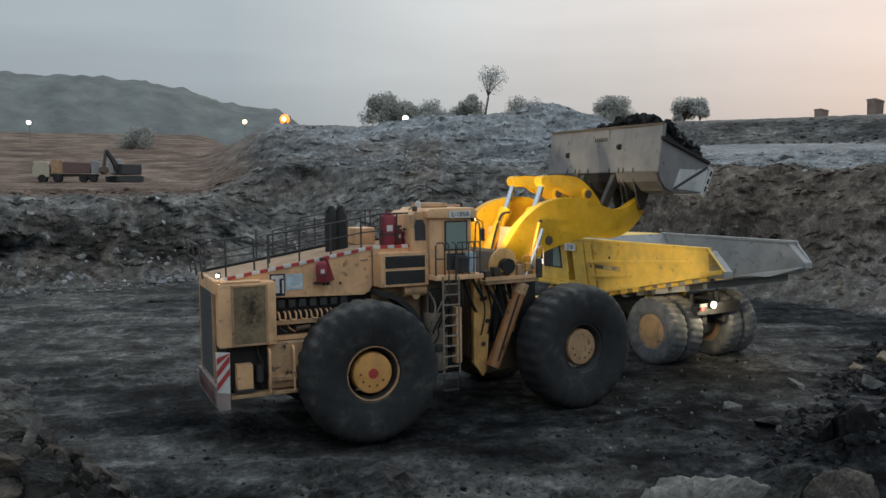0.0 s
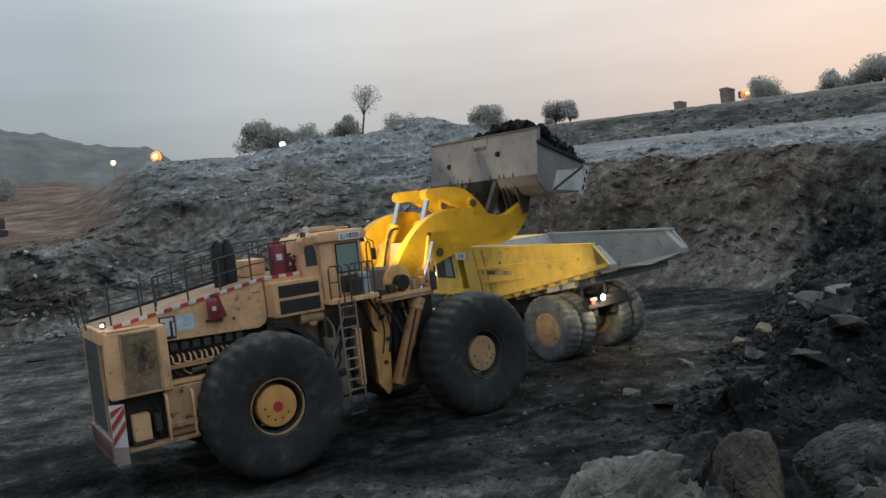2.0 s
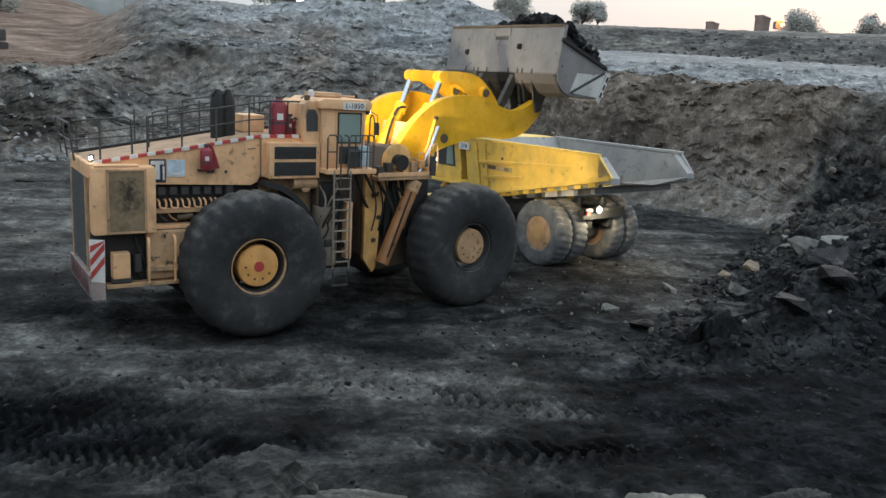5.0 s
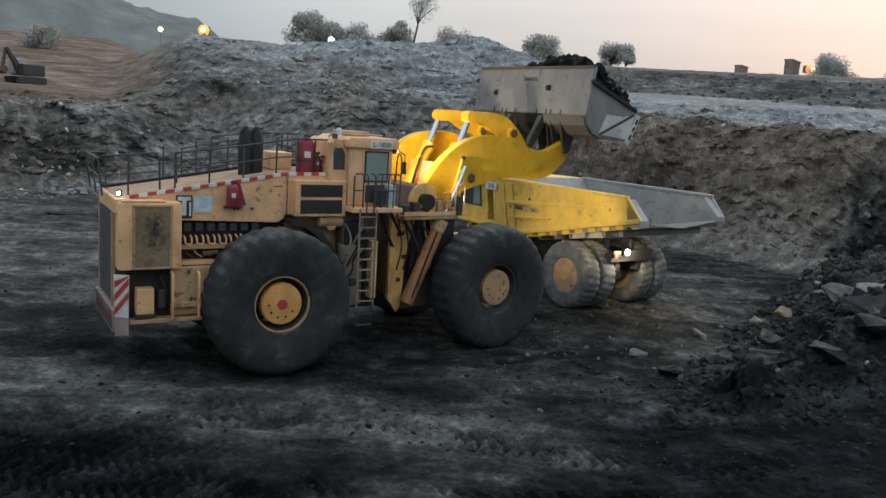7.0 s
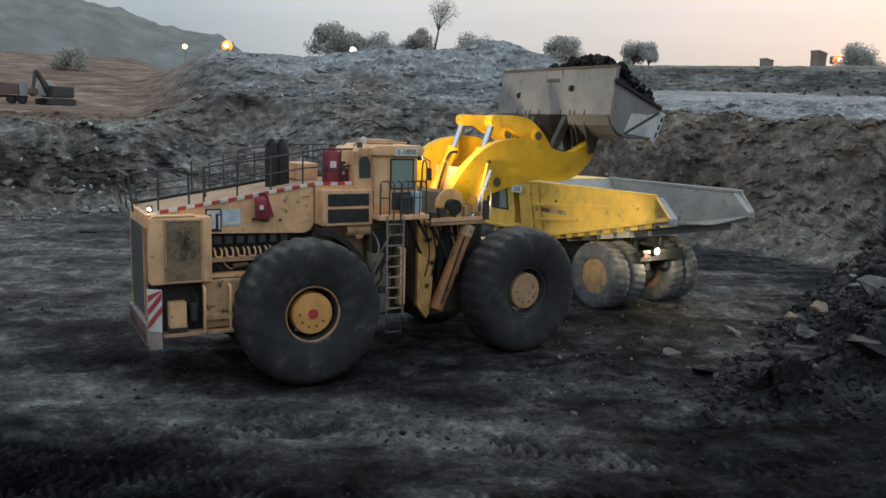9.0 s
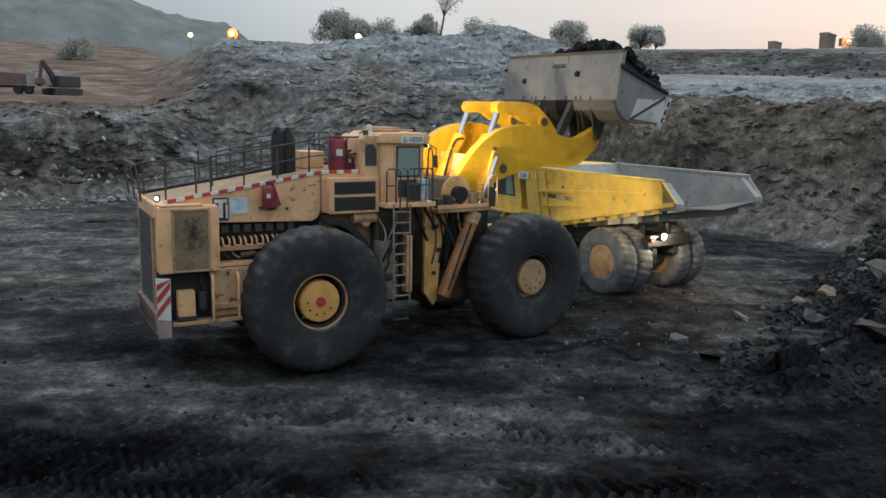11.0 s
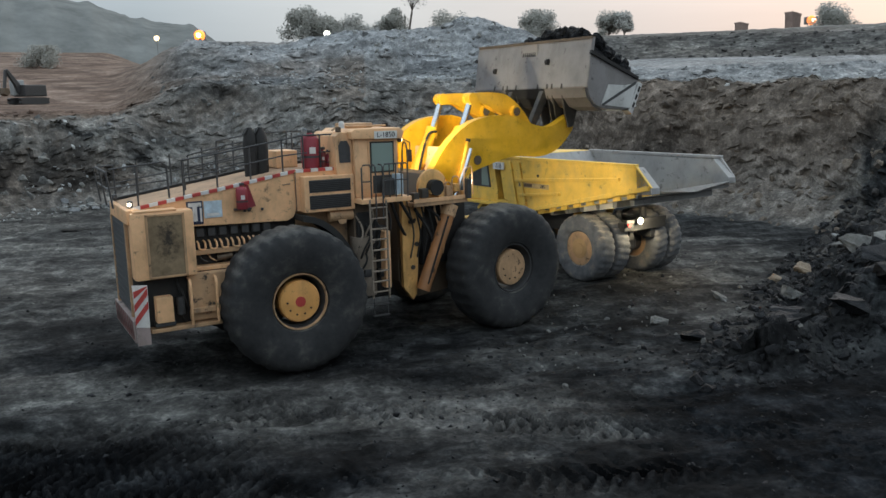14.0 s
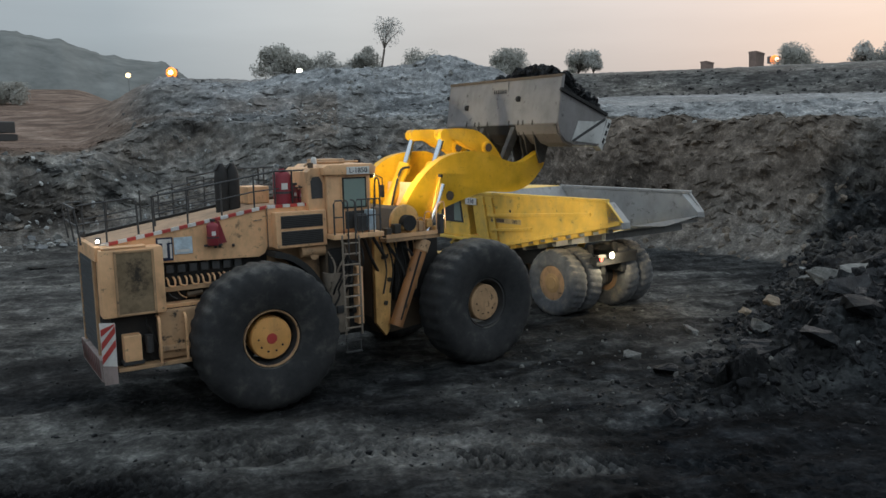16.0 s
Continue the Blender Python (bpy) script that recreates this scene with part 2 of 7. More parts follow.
def ground_height(x, y):
    """Height of the large forms, and the weights of coal, brown soil, pale spoil and roughness."""
    r, th = np.hypot(x, y), np.degrees(np.arctan2(x, y))
    wob = 1.8 * fractal(x, y, 0 * x, 12, 2, s=5)
    d = r - wall_radius(th) + wob
    left, right = 1 - step(-17, -11, th), step(10.5, 14.5, th)
    mid = np.clip(1 - left - right, 0, 1)
    # outer benches
    rise = lambda a, b, v: step(a, b, d) * v
    z_left = rise(-2.5, 1.0, 1.6) + rise(0.0, 5.0, 4.7) + np.clip(r - 74, 0, 46) * 0.036 + np.clip(r - 120, 0, 130) * 0.112
    z_mid = rise(-3, 2, 2.4) + rise(0.5, 9, 6.6) + rise(9, 16, 0.8) + rise(15, 27, 4.9) + 1.1 * step(13, 24, d) * fractal(x, y, 0 * x, 11, 3, s=9)
    z_mid = z_mid + 1.3 * np.exp(-((th - 7.0) / 2.2) ** 2) * step(14, 24, d) - 0.6 * np.exp(-((th + 5) / 3.0) ** 2) * step(14, 24, d) - 0.8 * (1 - step(-10, -7, th)) * step(14, 24, d)
    z_right = rise(-3.5, 1.2, 2.0) + step(-0.5, 4.2, d) * (6.1 - 0.6 * step(22, 36, th)) + np.clip(r - 64, 0, 52) * 0.082 + 1.2 * step(10, 16, d) * (1 - step(22, 30, d)) * (0.4 + 0.6 * fractal(x, y, 0 * x, 12, 3, s=3)) + 3.3 * step(112, 124, r)
    far = 18.4 + 0 * r
    outer = left * z_left + mid * z_mid + right * z_right
    settle = step(128, 158, r)
    outer = outer * (1 - settle * (1 - left)) + far * settle * (1 - left)
    # the bench the camera stands on, with its berm
    front = y + 0.5 * fractal(x, y, 0 * x, 2.5, 3, s=13)
    bench = 5.45 * (1 - step(1.6, 8.5, front))
    berm = (1.06 + 0.07 * step(0.40, 0.48, x)) * np.exp(-((y - 1.0) / 0.40) ** 2) * step(0.16, 0.52, x) * (1 - 0.12 * step(0.8, 1.4, x))
    berm = np.maximum(berm, 1.02 * np.exp(-((y - 1.45) / 0.35) ** 2) * np.exp(-((x + 0.08) / 0.30) ** 2))
    berm = np.maximum(berm, (1.315 - 0.75 * np.clip(x + 0.57, 0, 1)) * np.exp(-((y - 1.07) / 0.30) ** 2) * (1 - step(-0.42, -0.14, x)))
    berm = berm + 0.10 * np.exp(-((x - 0.60) / 0.10) ** 2 - ((y - 0.93) / 0.10) ** 2) + 0.05 * np.exp(-((x - 0.72) / 0.10) ** 2 - ((y - 1.08) / 0.08) ** 2)
    near = bench + berm * (1 + 0.04 * fractal(x, y, 0 * x, 0.12, 3, s=15))
    back = step(78, 100, np.abs(th))
    outer = outer * (1 - back) + 5.45 * back
    # the muck pile under the coal face
    s1 = (x - 10.2) * 0.794 - (y - 21) * 0.607
    s2 = (y - (20.3 + 0.06 * (x - 11))) * 1.3
    reach = np.minimum(s1, s2) + 0.9 * fractal(x, y, 0 * x, 4, 3, s=21)
    pile = (4.7 * step(-1.0, 17, reach) + 1.1 * step(-0.3, 2.4, reach + 0.5 * blocky(x, y, 0 * x, 1.4, s=22))) * (x > 5)
    floor = 0.10 * fractal(x, y, 0 * x, 7, 3, s=23)
    ruts = 0.045 * np.sin((y * 0.93 - x * 0.30 + 0.8 * fractal(x, y, 0 * x, 9, 2, s=25)) * 2.3) * step(14, 20, r)
    z = np.maximum(np.maximum(outer, near), pile * (1 - step(0, 4, d))) + (floor + ruts) * (1 - step(-3, 0, d))
    cliff = step(-3, 0, d) * (1 - step(20, 34, d) * (1 - mid)) * (1 - back)
    coal_face = right * step(32.8, 35.2, th + 0.5 * (8.0 - z)) * step(-4, 0, d) * (1 - step(4.5, 7, d))
    # the last term paints the black shade of the right-hand undercut
    seam_shade = coal_face * (0.58 - 0.26 * step(5.6, 6.6, z) + 0.36 * step(37.5, 40.5, th) * (1 - step(6.0, 6.8, z)))
    pile_w = step(0.25, 0.9, pile) * (1 - step(0, 2, d))
    coal = np.clip(seam_shade + pile_w * 0.9 + (0.88 + 0.12 * np.clip(step(-2, 10, x - 0.3 * (y - 14)) * (1 - step(24, 34, y)) + 0.5 * step(0.0, 0.5, fractal(x, y, 0 * x, 6, 3, s=27)), 0, 1)) * (1 - step(-5, -1, d)) * (1 - step(0.5, 1.5, near)), 0, 1)
    tan_floor = np.clip(0.5 * np.exp(-((x - 13.5) / 5.0) ** 2 - ((y - 37) / 6.0) ** 2) + 0.55 * np.exp(-((x - 11.2) / 2.4) ** 2 - ((y - 26.5) / 5.5) ** 2), 0, 0.6)
    dusty = np.exp(-((y - 19.6 + 0.22 * x) / 1.9) ** 4) * (1 - step(3.5, 8, x)) * (x > -14)
    near_right = step(4, 8, x) * (1 - step(17, 20, y)) * (near < 1)
    coal = np.clip(coal + 0.12 * near_right + 0.05 * (1 - step(16.2, 17.6, y + 0.15 * x)) * (near < 1), 0, 1) * (1 - 0.05 * pile_w * step(24, 30, y)) * (1 - 0.21 * dusty) * (1 - 0.5 * tan_floor) * (1 - 0.30 * step(24, 40, r) * (1 - step(-6, 4, x)) * (d < 0))
    brown = np.clip(tan_floor * 0.8 + left * step(5, 12, d) + right * (0.85 * (1 - coal_face) + 0.25 * coal_face) * step(-4, -1.5, d) * (1 - step(4.2, 5.6, d)), 0, 1)
    pale = np.clip(mid * step(6, 13, d) * (0.25 + 0.65 * step(-0.35, 0.45, fractal(x, y, 0 * x, 8, 4, s=29) + 0.04 * (th + 2))) + 0.62 * right * step(4.6, 7, d) * (1 - step(108, 114, r)), 0, 1)
    rough = np.clip(cliff + pile_w + 0.25 * step(0.5, 2, near) * step(3, 5, r), 0, 1.2)
    red = left * step(6, 13, d)
    wx, wy = x + 0.8 * fractal(x, y, 0 * x, 2.6, 3, s=33), y + 0.5 * fractal(x, y, 0 * x, 2.0, 3, s=35)
    sweep = np.max([near_line(wx, wy, pts, w) for pts, w in SWEEPS], axis=0)
    spill = np.max([np.exp(-((wx - cx) / a) ** 2 - ((wy - cy) / b) ** 2) for cx, cy, a, b in SPILLS], axis=0)
    open_floor = (d < -3) * (near < 0.6) * (1 - pile_w)
    patch = np.exp(-((x - 0.3) / 5.6) ** 4 - ((y - 17.0) / 4.5) ** 4)
    coal = np.clip(coal - open_floor * (0.055 * patch + 0.10 * sweep * (0.6 + 0.4 * patch)) + 0.14 * open_floor * spill, 0, 1)
    coal = np.clip(coal + 0.6 * (r < 9) * (np.abs(th) < 95), 0, 1)
    coal = np.clip(coal + 0.55 * right * step(109, 114, r) * (1 - step(135, 160, r)), 0, 1)
    # dark seams that run level through the walls, and the black foot of the wall beside the plain
    bed = fractal(th * 0.16, 0 * x, z * 0.75 + 0.3 * fractal(x, y, 0 * x, 9, 2, s=36), 1.0, 3, s=37)
    grey_wall = cliff * (1 - right) * (1 - step(20, 26, d))
    coal = np.clip(coal + grey_wall * (0.36 * step(0.22, 0.50, bed) + 0.62 * left * (1 - step(3.6, 6.0, z + 1.2 * fractal(x, y, z, 3, 3, s=38))) * step(-0.5, 0.3, fractal(x, y, z, 1.6, 3, s=39))), 0, 1)
    brown = np.clip(brown + 0.65 * grey_wall * step(-0.2, 0.6, fractal(x, y, z, 9, 3, s=42)) * (th < 0), 0, 1) * (1 - 0.55 * right * (1 - step(1.2, 4.2, z)))
    coal = np.clip(coal + 0.42 * right * cliff * (1 - step(20, 25, th)) * (1 - step(2.2, 5.6, z + 1.5 * fractal(x, y, z, 4, 3, s=44))) * (d < 5), 0, 1)
    # deep shade at the near right and pile toe painted in, plus spilt coal
    shade_spill = np.clip(near_right * (d < -3) * step(-0.5, 0.4, fractal(x, y, 0 * x, 3.0, 3, s=43) + 0.25 * (x - 7)) + 0.7 * open_floor * spill + 0.35 * pile_w * (1 - step(24, 28, y)), 0, 1)
    return z, coal, brown, pale, rough, red, d, shade_spill


def build_ground():
    ths = sorted(set([-180 + 5 * i for i in range(28)] + [-42 + 0.22 * i for i in range(410)] + [48.5 + 4 * i for i in range(33)]))
    ths = np.radians(np.array(ths))
    rs = [0.35]
    while rs[-1] < 6000:
        r = rs[-1]
        if r < 4:
            rs.append(r + 0.07)
        elif r < 40:
            rs.append(r + 0.22)
        elif r < 100:
            rs.append(r + 0.27)
        elif r < 130:
            rs.append(r + 0.7)
        elif r < 300:
            rs.append(r + 5)
        else:
            rs.append(r * 1.3)
    rs = np.array(rs)
    near_r = np.concatenate([[0.001, 0.12, 0.24], np.arange(0.35, 3.0, 0.05), np.arange(3.0, 12.0, 0.2)])
    wall_d = np.concatenate([np.arange(-6, -1, 0.2), np.arange(-1, 5.2, 0.075), np.arange(5.2, 14, 0.16), np.arange(14, 30, 0.25)])
    floor_n = 290
    far_r = np.array([r for r in rs if r > 104])
    rows = len(near_r) + floor_n + len(wall_d) + len(far_r)
    R = np.empty((rows, len(ths)))
    for q, a in enumerate(np.degrees(ths)):
        rb = max(float(wall_radius(a)), 22.0)
        R[:, q] = np.concatenate([near_r, np.concatenate([np.arange(12.0, 26.0, 0.085)[:165], np.linspace(26.1, max(rb - 6.0, 27.0), floor_n - 165, endpoint=False)]) if rb > 33 else np.linspace(12.0, rb - 6.0, floor_n, endpoint=False), rb + wall_d, np.maximum(far_r, 0)])
    TH = np.broadcast_to(ths, R.shape)
    x, y = (R * np.sin(TH)).ravel(), (R * np.cos(TH)).ravel()
    z, coal, brown, pale, rough, red, d, shade_spill = ground_height(x, y)
    fade = 1 - step(150, 260, np.hypot(x, y))
    turn = np.degrees(np.arctan2(x, y))
    gully = fractal(turn * 1.1, 0 * x, z * 0.10, 1.6, 4, s=87, ridged=True)
    bump = 0.26 * fractal(x, y, z, 3.2, 5, s=41, ridged=True) + 0.10 * blocky(x, y, z * 1.3, 1.5, s=51) + 0.09 * blocky(x, y, z, 0.62, s=61) + 0.10 * fractal(x, y, z, 0.7, 3, s=71)
    fine = 0.050 * fractal(x, y, z, 0.8, 5, s=73) + 0.030 * blocky(x, y, z, 0.17, s=76) * step(-0.3, 0.3, fractal(x, y, 0 * x, 2.2, 2, s=78)) + 0.038 * blocky(x, y, z, 0.34, s=75) * step(-0.2, 0.5, fractal(x, y, 0 * x, 5.0, 2, s=77)) + 0.05 * fractal(x * 0.25 + y * 0.06, y - 0.25 * x, 0 * x, 0.9, 3, s=79, ridged=True) * (1 - rough)
    for cx, slope, y0, wide, pitch in ((-6.4, -0.16, 17.4, 0.7, 0.28), (-5.2, -0.22, 15.9, 0.7, 0.28), (-4.2, -0.24, 14.6, 0.6, 0.28), (0.6, -0.30, 18.2, 0.5, 0.30), (-3.2, 0.10, 18.6, 0.5, 0.34), (2.5, -0.05, 14.6, 0.5, 0.34), (4.0, -0.30, 17.2, 0.55, 0.30), (-14.0, 0.12, 29.0, 0.6, 0.34)):
        off = y - (y0 + slope * (x - cx) + 0.02 * (x - cx) ** 2)
        band = np.exp(-(off / wide) ** 6) * np.exp(-((x - cx) / 4.5) ** 4) * step(-0.55, 0.1, fractal(x, y, 0 * x, 1.6, 2, s=89))
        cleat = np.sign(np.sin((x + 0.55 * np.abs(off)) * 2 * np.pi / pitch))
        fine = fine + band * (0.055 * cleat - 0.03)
        # relief shade put into the colour: cleat grooves darker, ridges lighter
        shade_spill = np.clip(shade_spill + band * np.where(cleat < 0, 0.50, -0.20), 0, 1)
    z = z + rough * bump * fade * 0.85 + fine * fade
    push = rough * fade * (0.22 * blocky(x, y, z * 1.4, 1.3, s=81) + 0.12 * blocky(x, y, z, 0.55, s=83) + 0.62 * fractal(x, y, z * 1.3, 3.4, 5, s=85) + 0.16 * gully)
    rr, th = np.hypot(x, y), np.arctan2(x, y)
    far_enough = step(12, 18, rr)
    rr = rr + push * far_enough
    x, y = rr * np.sin(th), rr * np.cos(th)
    nr, nt = R.shape
    verts = np.stack([x, y, z], 1)
    idx = np.arange(nr * nt).reshape(nr, nt)
    nxt = np.roll(idx, -1, axis=1)
    faces = np.stack([idx[:-1], idx[1:], nxt[1:], nxt[:-1]], -1).reshape(-1, 4)
    me = bpy.data.meshes.new("ground")
    me.vertices.add(len(verts))
    me.vertices.foreach_set("co", verts.ravel())
    me.loops.add(faces.size)
    me.loops.foreach_set("vertex_index", faces.ravel())
    me.polygons.add(len(faces))
    me.polygons.foreach_set("loop_start", np.arange(0, faces.size, 4))
    me.update(calc_edges=True)
    at = me.color_attributes.new("soil", "FLOAT_COLOR", "POINT")
    at.data.foreach_set("color", np.stack([coal, brown, pale, red], 1).astype(np.float32).ravel())
    at = me.color_attributes.new("shade_spill", "FLOAT_COLOR", "POINT")
    at.data.foreach_set("color", np.stack([shade_spill, shade_spill, shade_spill, shade_spill], 1).astype(np.float32).ravel())
    return me


def soil_material():
    m, n, l, b = nodes_of("broken_rock_and_coal_dust")
    at = n.new("ShaderNodeVertexColor")
    at.layer_name = "soil"
    sep = n.new("ShaderNodeSeparateColor")
    l.new(at.outputs["Color"], sep.inputs[0])
    big = noise_node(n, l, 0.16, 8, 0.62)
    mids = noise_node(n, l, 1.1, 8, 0.68)
    small = noise_node(n, l, 7.0, 6, 0.7)
    band = noise_node(n, l, 0.5, 6, 0.6, stretch=(0.35, 0.35, 1.6))
    vor = n.new("ShaderNodeTexVoronoi")
    vor.inputs["Scale"].default_value = 1.7
    tc = n.new("ShaderNodeTexCoord")
    l.new(tc.outputs["Object"], vor.inputs["Vector"])
    base = ramp_node(n, l, mids, [(0.25, (0.080, 0.078, 0.074)), (0.5, (0.180, 0.174, 0.161)), (0.62, (0.29, 0.281, 0.260)), (0.8, (0.46, 0.447, 0.418))])
    pale = ramp_node(n, l, mids, [(0.25, (0.14, 0.146, 0.149)), (0.5, (0.285, 0.295, 0.30)), (0.75, (0.52, 0.525, 0.52))])
    brown = ramp_node(n, l, mids, [(0.25, (0.062, 0.051, 0.042)), (0.5, (0.142, 0.116, 0.094)), (0.75, (0.33, 0.275, 0.226))])
    coal = ramp_node(n, l, mids, [(0.3, (0.005, 0.0052, 0.0056)), (0.5, (0.0117, 0.0131, 0.0147)), (0.68, (0.0295, 0.0322, 0.0350)), (0.85, (0.09, 0.09, 0.088))])
    stained = ramp_node(n, l, noise_node(n, l, 0.11, 7, 0.66), [(0.46, (0, 0, 0)), (0.60, (0.62,) * 3)])
    stained = mix_node(n, l, sep.outputs["Red"], stained, (0.0, 0.0, 0.0))
    base = mix_node(n, l, stained, base, brown)
    c = mix_node(n, l, sep.outputs["Blue"], base, pale)
    c = mix_node(n, l, sep.outputs["Green"], c, brown)
    earth = ramp_node(n, l, band, [(0.3, (0.115, 0.082, 0.064)), (0.5, (0.175, 0.124, 0.097)), (0.72, (0.26, 0.20, 0.16))])
    c = mix_node(n, l, at.outputs["Alpha"], c, earth)
    c = mix_node(n, l, sep.outputs["Red"], c, coal)
    clods = ramp_node(n, l, small, [(0.3, (0.55, 0.55, 0.56)), (0.52, (1.0, 1.0, 1.0)), (0.72, (1.75, 1.75, 1.7))])
    c = mix_node(n, l, 0.85, c, clods, "MULTIPLY")
    grey = ramp_node(n, l, big, [(0.3, (0.72, 0.72, 0.72)), (0.7, (1.25, 1.25, 1.25))])
    c = mix_node(n, l, 1.0, c, grey, "MULTIPLY")
    strata = ramp_node(n, l, band, [(0.35, (0.75, 0.75, 0.75)), (0.65, (1.2, 1.2, 1.2))])
    c = mix_node(n, l, 0.7, c, strata, "MULTIPLY")
    mp = n.new("ShaderNodeMapping")
    mp.inputs["Rotation"].default_value = (0, 0, radians(-14))
    mp.inputs["Scale"].default_value = (0.16, 0.8, 0.3)
    l.new(tc.outputs["Object"], mp.inputs["Vector"])
    trk = n.new("ShaderNodeTexNoise")
    trk.inputs["Scale"].default_value, trk.inputs["Detail"].default_value, trk.inputs["Roughness"].default_value, trk.inputs["Distortion"].default_value = 0.62, 9.0, 0.70, 1.1
    l.new(mp.outputs["Vector"], trk.inputs["Vector"])
    tracks = ramp_node(n, l, trk.outputs["Fac"], [(0.34, (0.55, 0.55, 0.56)), (0.5, (1.0, 1.0, 1.0)), (0.62, (1.7, 1.7, 1.66)), (0.72, (2.6, 2.6, 2.5))])
    churned = ramp_node(n, l, noise_node(n, l, 0.26, 11, 0.72, stretch=(0.6, 1.0, 1.0)), [(0.42, (0.36, 0.36, 0.37)), (0.485, (0.75, 0.75, 0.75)), (0.525, (1.25, 1.25, 1.24)), (0.62, (1.9, 1.9, 1.85))])
    clod = ramp_node(n, l, noise_node(n, l, 2.6, 9, 0.78, stretch=(0.7, 1.0, 1.0)), [(0.36, (0.52, 0.52, 0.53)), (0.5, (1.0, 1.0, 1.0)), (0.64, (1.55, 1.54, 1.5))])
    floor_mix = mix_node(n, l, 1.0, mix_node(n, l, 0.75, c, tracks, "MULTIPLY"), mix_node(n, l, 0.8, churned, clod, "MULTIPLY"), "MULTIPLY")
    c = mix_node(n, l, sep.outputs["Red"], c, floor_mix)
    cell = n.new("ShaderNodeSeparateColor")
    l.new(vor.outputs["Color"], cell.inputs[0])
    cells = ramp_node(n, l, cell.outputs["Red"], [(0.0, (0.72, 0.72, 0.72)), (1.0, (1.3, 1.3, 1.3))])
    c = mix_node(n, l, 0.6, c, cells, "MULTIPLY")
    # painted shade and spilt coal about halve the colour here
    shade_at = n.new("ShaderNodeVertexColor")
    shade_at.layer_name = "shade_spill"
    c = mix_node(n, l, shade_at.outputs["Color"], c, mix_node(n, l, 1.0, c, (0.48, 0.48, 0.50), "MULTIPLY"))
    l.new(c, b.inputs["Base Color"])
    l.new(ramp_node(n, l, big, [(0.35, (0.82,) * 3), (0.65, (0.97,) * 3)]), b.inputs["Roughness"])
    b.inputs["Specular IOR Level"].default_value = 0.03
    hsum = n.new("ShaderNodeMath")
    hsum.operation = "MULTIPLY_ADD"
    hsum.inputs[1].default_value = 0.35
    l.new(small, hsum.inputs[0])
    l.new(mids, hsum.inputs[2])
    bump_node(n, l, b, hsum.outputs[0], 0.55, 0.13)
    return m


M_SOIL = soil_material()
ground_mesh = build_ground()
ground_mesh.materials.append(M_SOIL)
ground_mesh.set_sharp_from_angle(angle=radians(30))
ground = tagged(new("ground", ground_mesh), "dark grey coal pit floor with broken rock walls and spoil heaps", "ground", kind="structure")


# mesh helpers
def part(name, bm, material, parent, label="", smooth=False):
    bmesh.ops.recalc_face_normals(bm, faces=bm.faces[:])
    me = bpy.data.meshes.new(name)
    bm.to_mesh(me)
    bm.free()
    me.materials.append(material)
    if smooth:
        me.polygons.foreach_set("use_smooth", [True] * len(me.polygons))
        me.set_sharp_from_angle(angle=radians(38))
    ob = new(name, me)
    ob.parent = parent
    if label:
        tagged(ob, label)
    return ob


def thing(name, m, label, category, group=""):
    ob = new(name)
    ob.empty_display_size = 0.3
    ob.matrix_world = m
    return tagged(ob, label, category, group)


def add_box(bm, lo, hi, bevel=0.0, m=None):
    got = bmesh.ops.create_cube(bm, size=1.0)["verts"]
    lo, hi = Vector(lo), Vector(hi)
    for v in got:
        v.co = Vector([lo[i] + (v.co[i] + 0.5) * (hi[i] - lo[i]) for i in range(3)])
    if bevel:
        edges = list({e for v in got for e in v.link_edges})
        got = bmesh.ops.bevel(bm, geom=edges, offset=bevel, segments=2, affect="EDGES", profile=0.6)["verts"]
    if m:
        bmesh.ops.transform(bm, matrix=m, verts=got)
    return got


def box(lo, hi, bevel=0.02, m=None):
    bm = bmesh.new()
    add_box(bm, lo, hi, bevel, m)
    return bm


def add_prism(bm, pts, y0, y1, bevel=0.0):
    """A profile of (x, z) drawn out from y0 to y1."""
    a = [bm.verts.new((x, y0, z)) for x, z in pts]
    b = [bm.verts.new((x, y1, z)) for x, z in pts]
    faces = [bm.faces.new(a), bm.faces.new(b[::-1])]
    n = len(pts)
    for i in range(n):
        faces.append(bm.faces.new((a[i], b[i], b[(i + 1) % n], a[(i + 1) % n])))
    if bevel:
        edges = [e for f in faces[:2] for e in f.edges]
        bmesh.ops.bevel(bm, geom=edges, offset=bevel, segments=2, affect="EDGES", profile=0.6)


def prism(pts, y0, y1, bevel=0.0):
    bm = bmesh.new()
    add_prism(bm, pts, y0, y1, bevel)
    return bm


def add_tube(bm, pts, r, n=7):
    pts = [Vector(p) for p in pts]
    rings = []
    for i, p in enumerate(pts):
        d = (pts[min(i + 1, len(pts) - 1)] - pts[max(i - 1, 0)]).normalized()
        u = d.orthogonal().normalized() if abs(d.z) > 0.95 else d.cross(Vector((0, 0, 1))).normalized()
        w = d.cross(u)
        rings.append([bm.verts.new(p + r * (math.cos(2 * math.pi * k / n) * u + math.sin(2 * math.pi * k / n) * w)) for k in range(n)])
    for a, b in zip(rings, rings[1:]):
        for k in range(n):
            bm.faces.new((a[k], a[(k + 1) % n], b[(k + 1) % n], b[k]))
    bm.faces.new(rings[0])
    bm.faces.new(rings[-1][::-1])


def tube(pts, r, n=7):
    bm = bmesh.new()
    add_tube(bm, pts, r, n)
    return bm


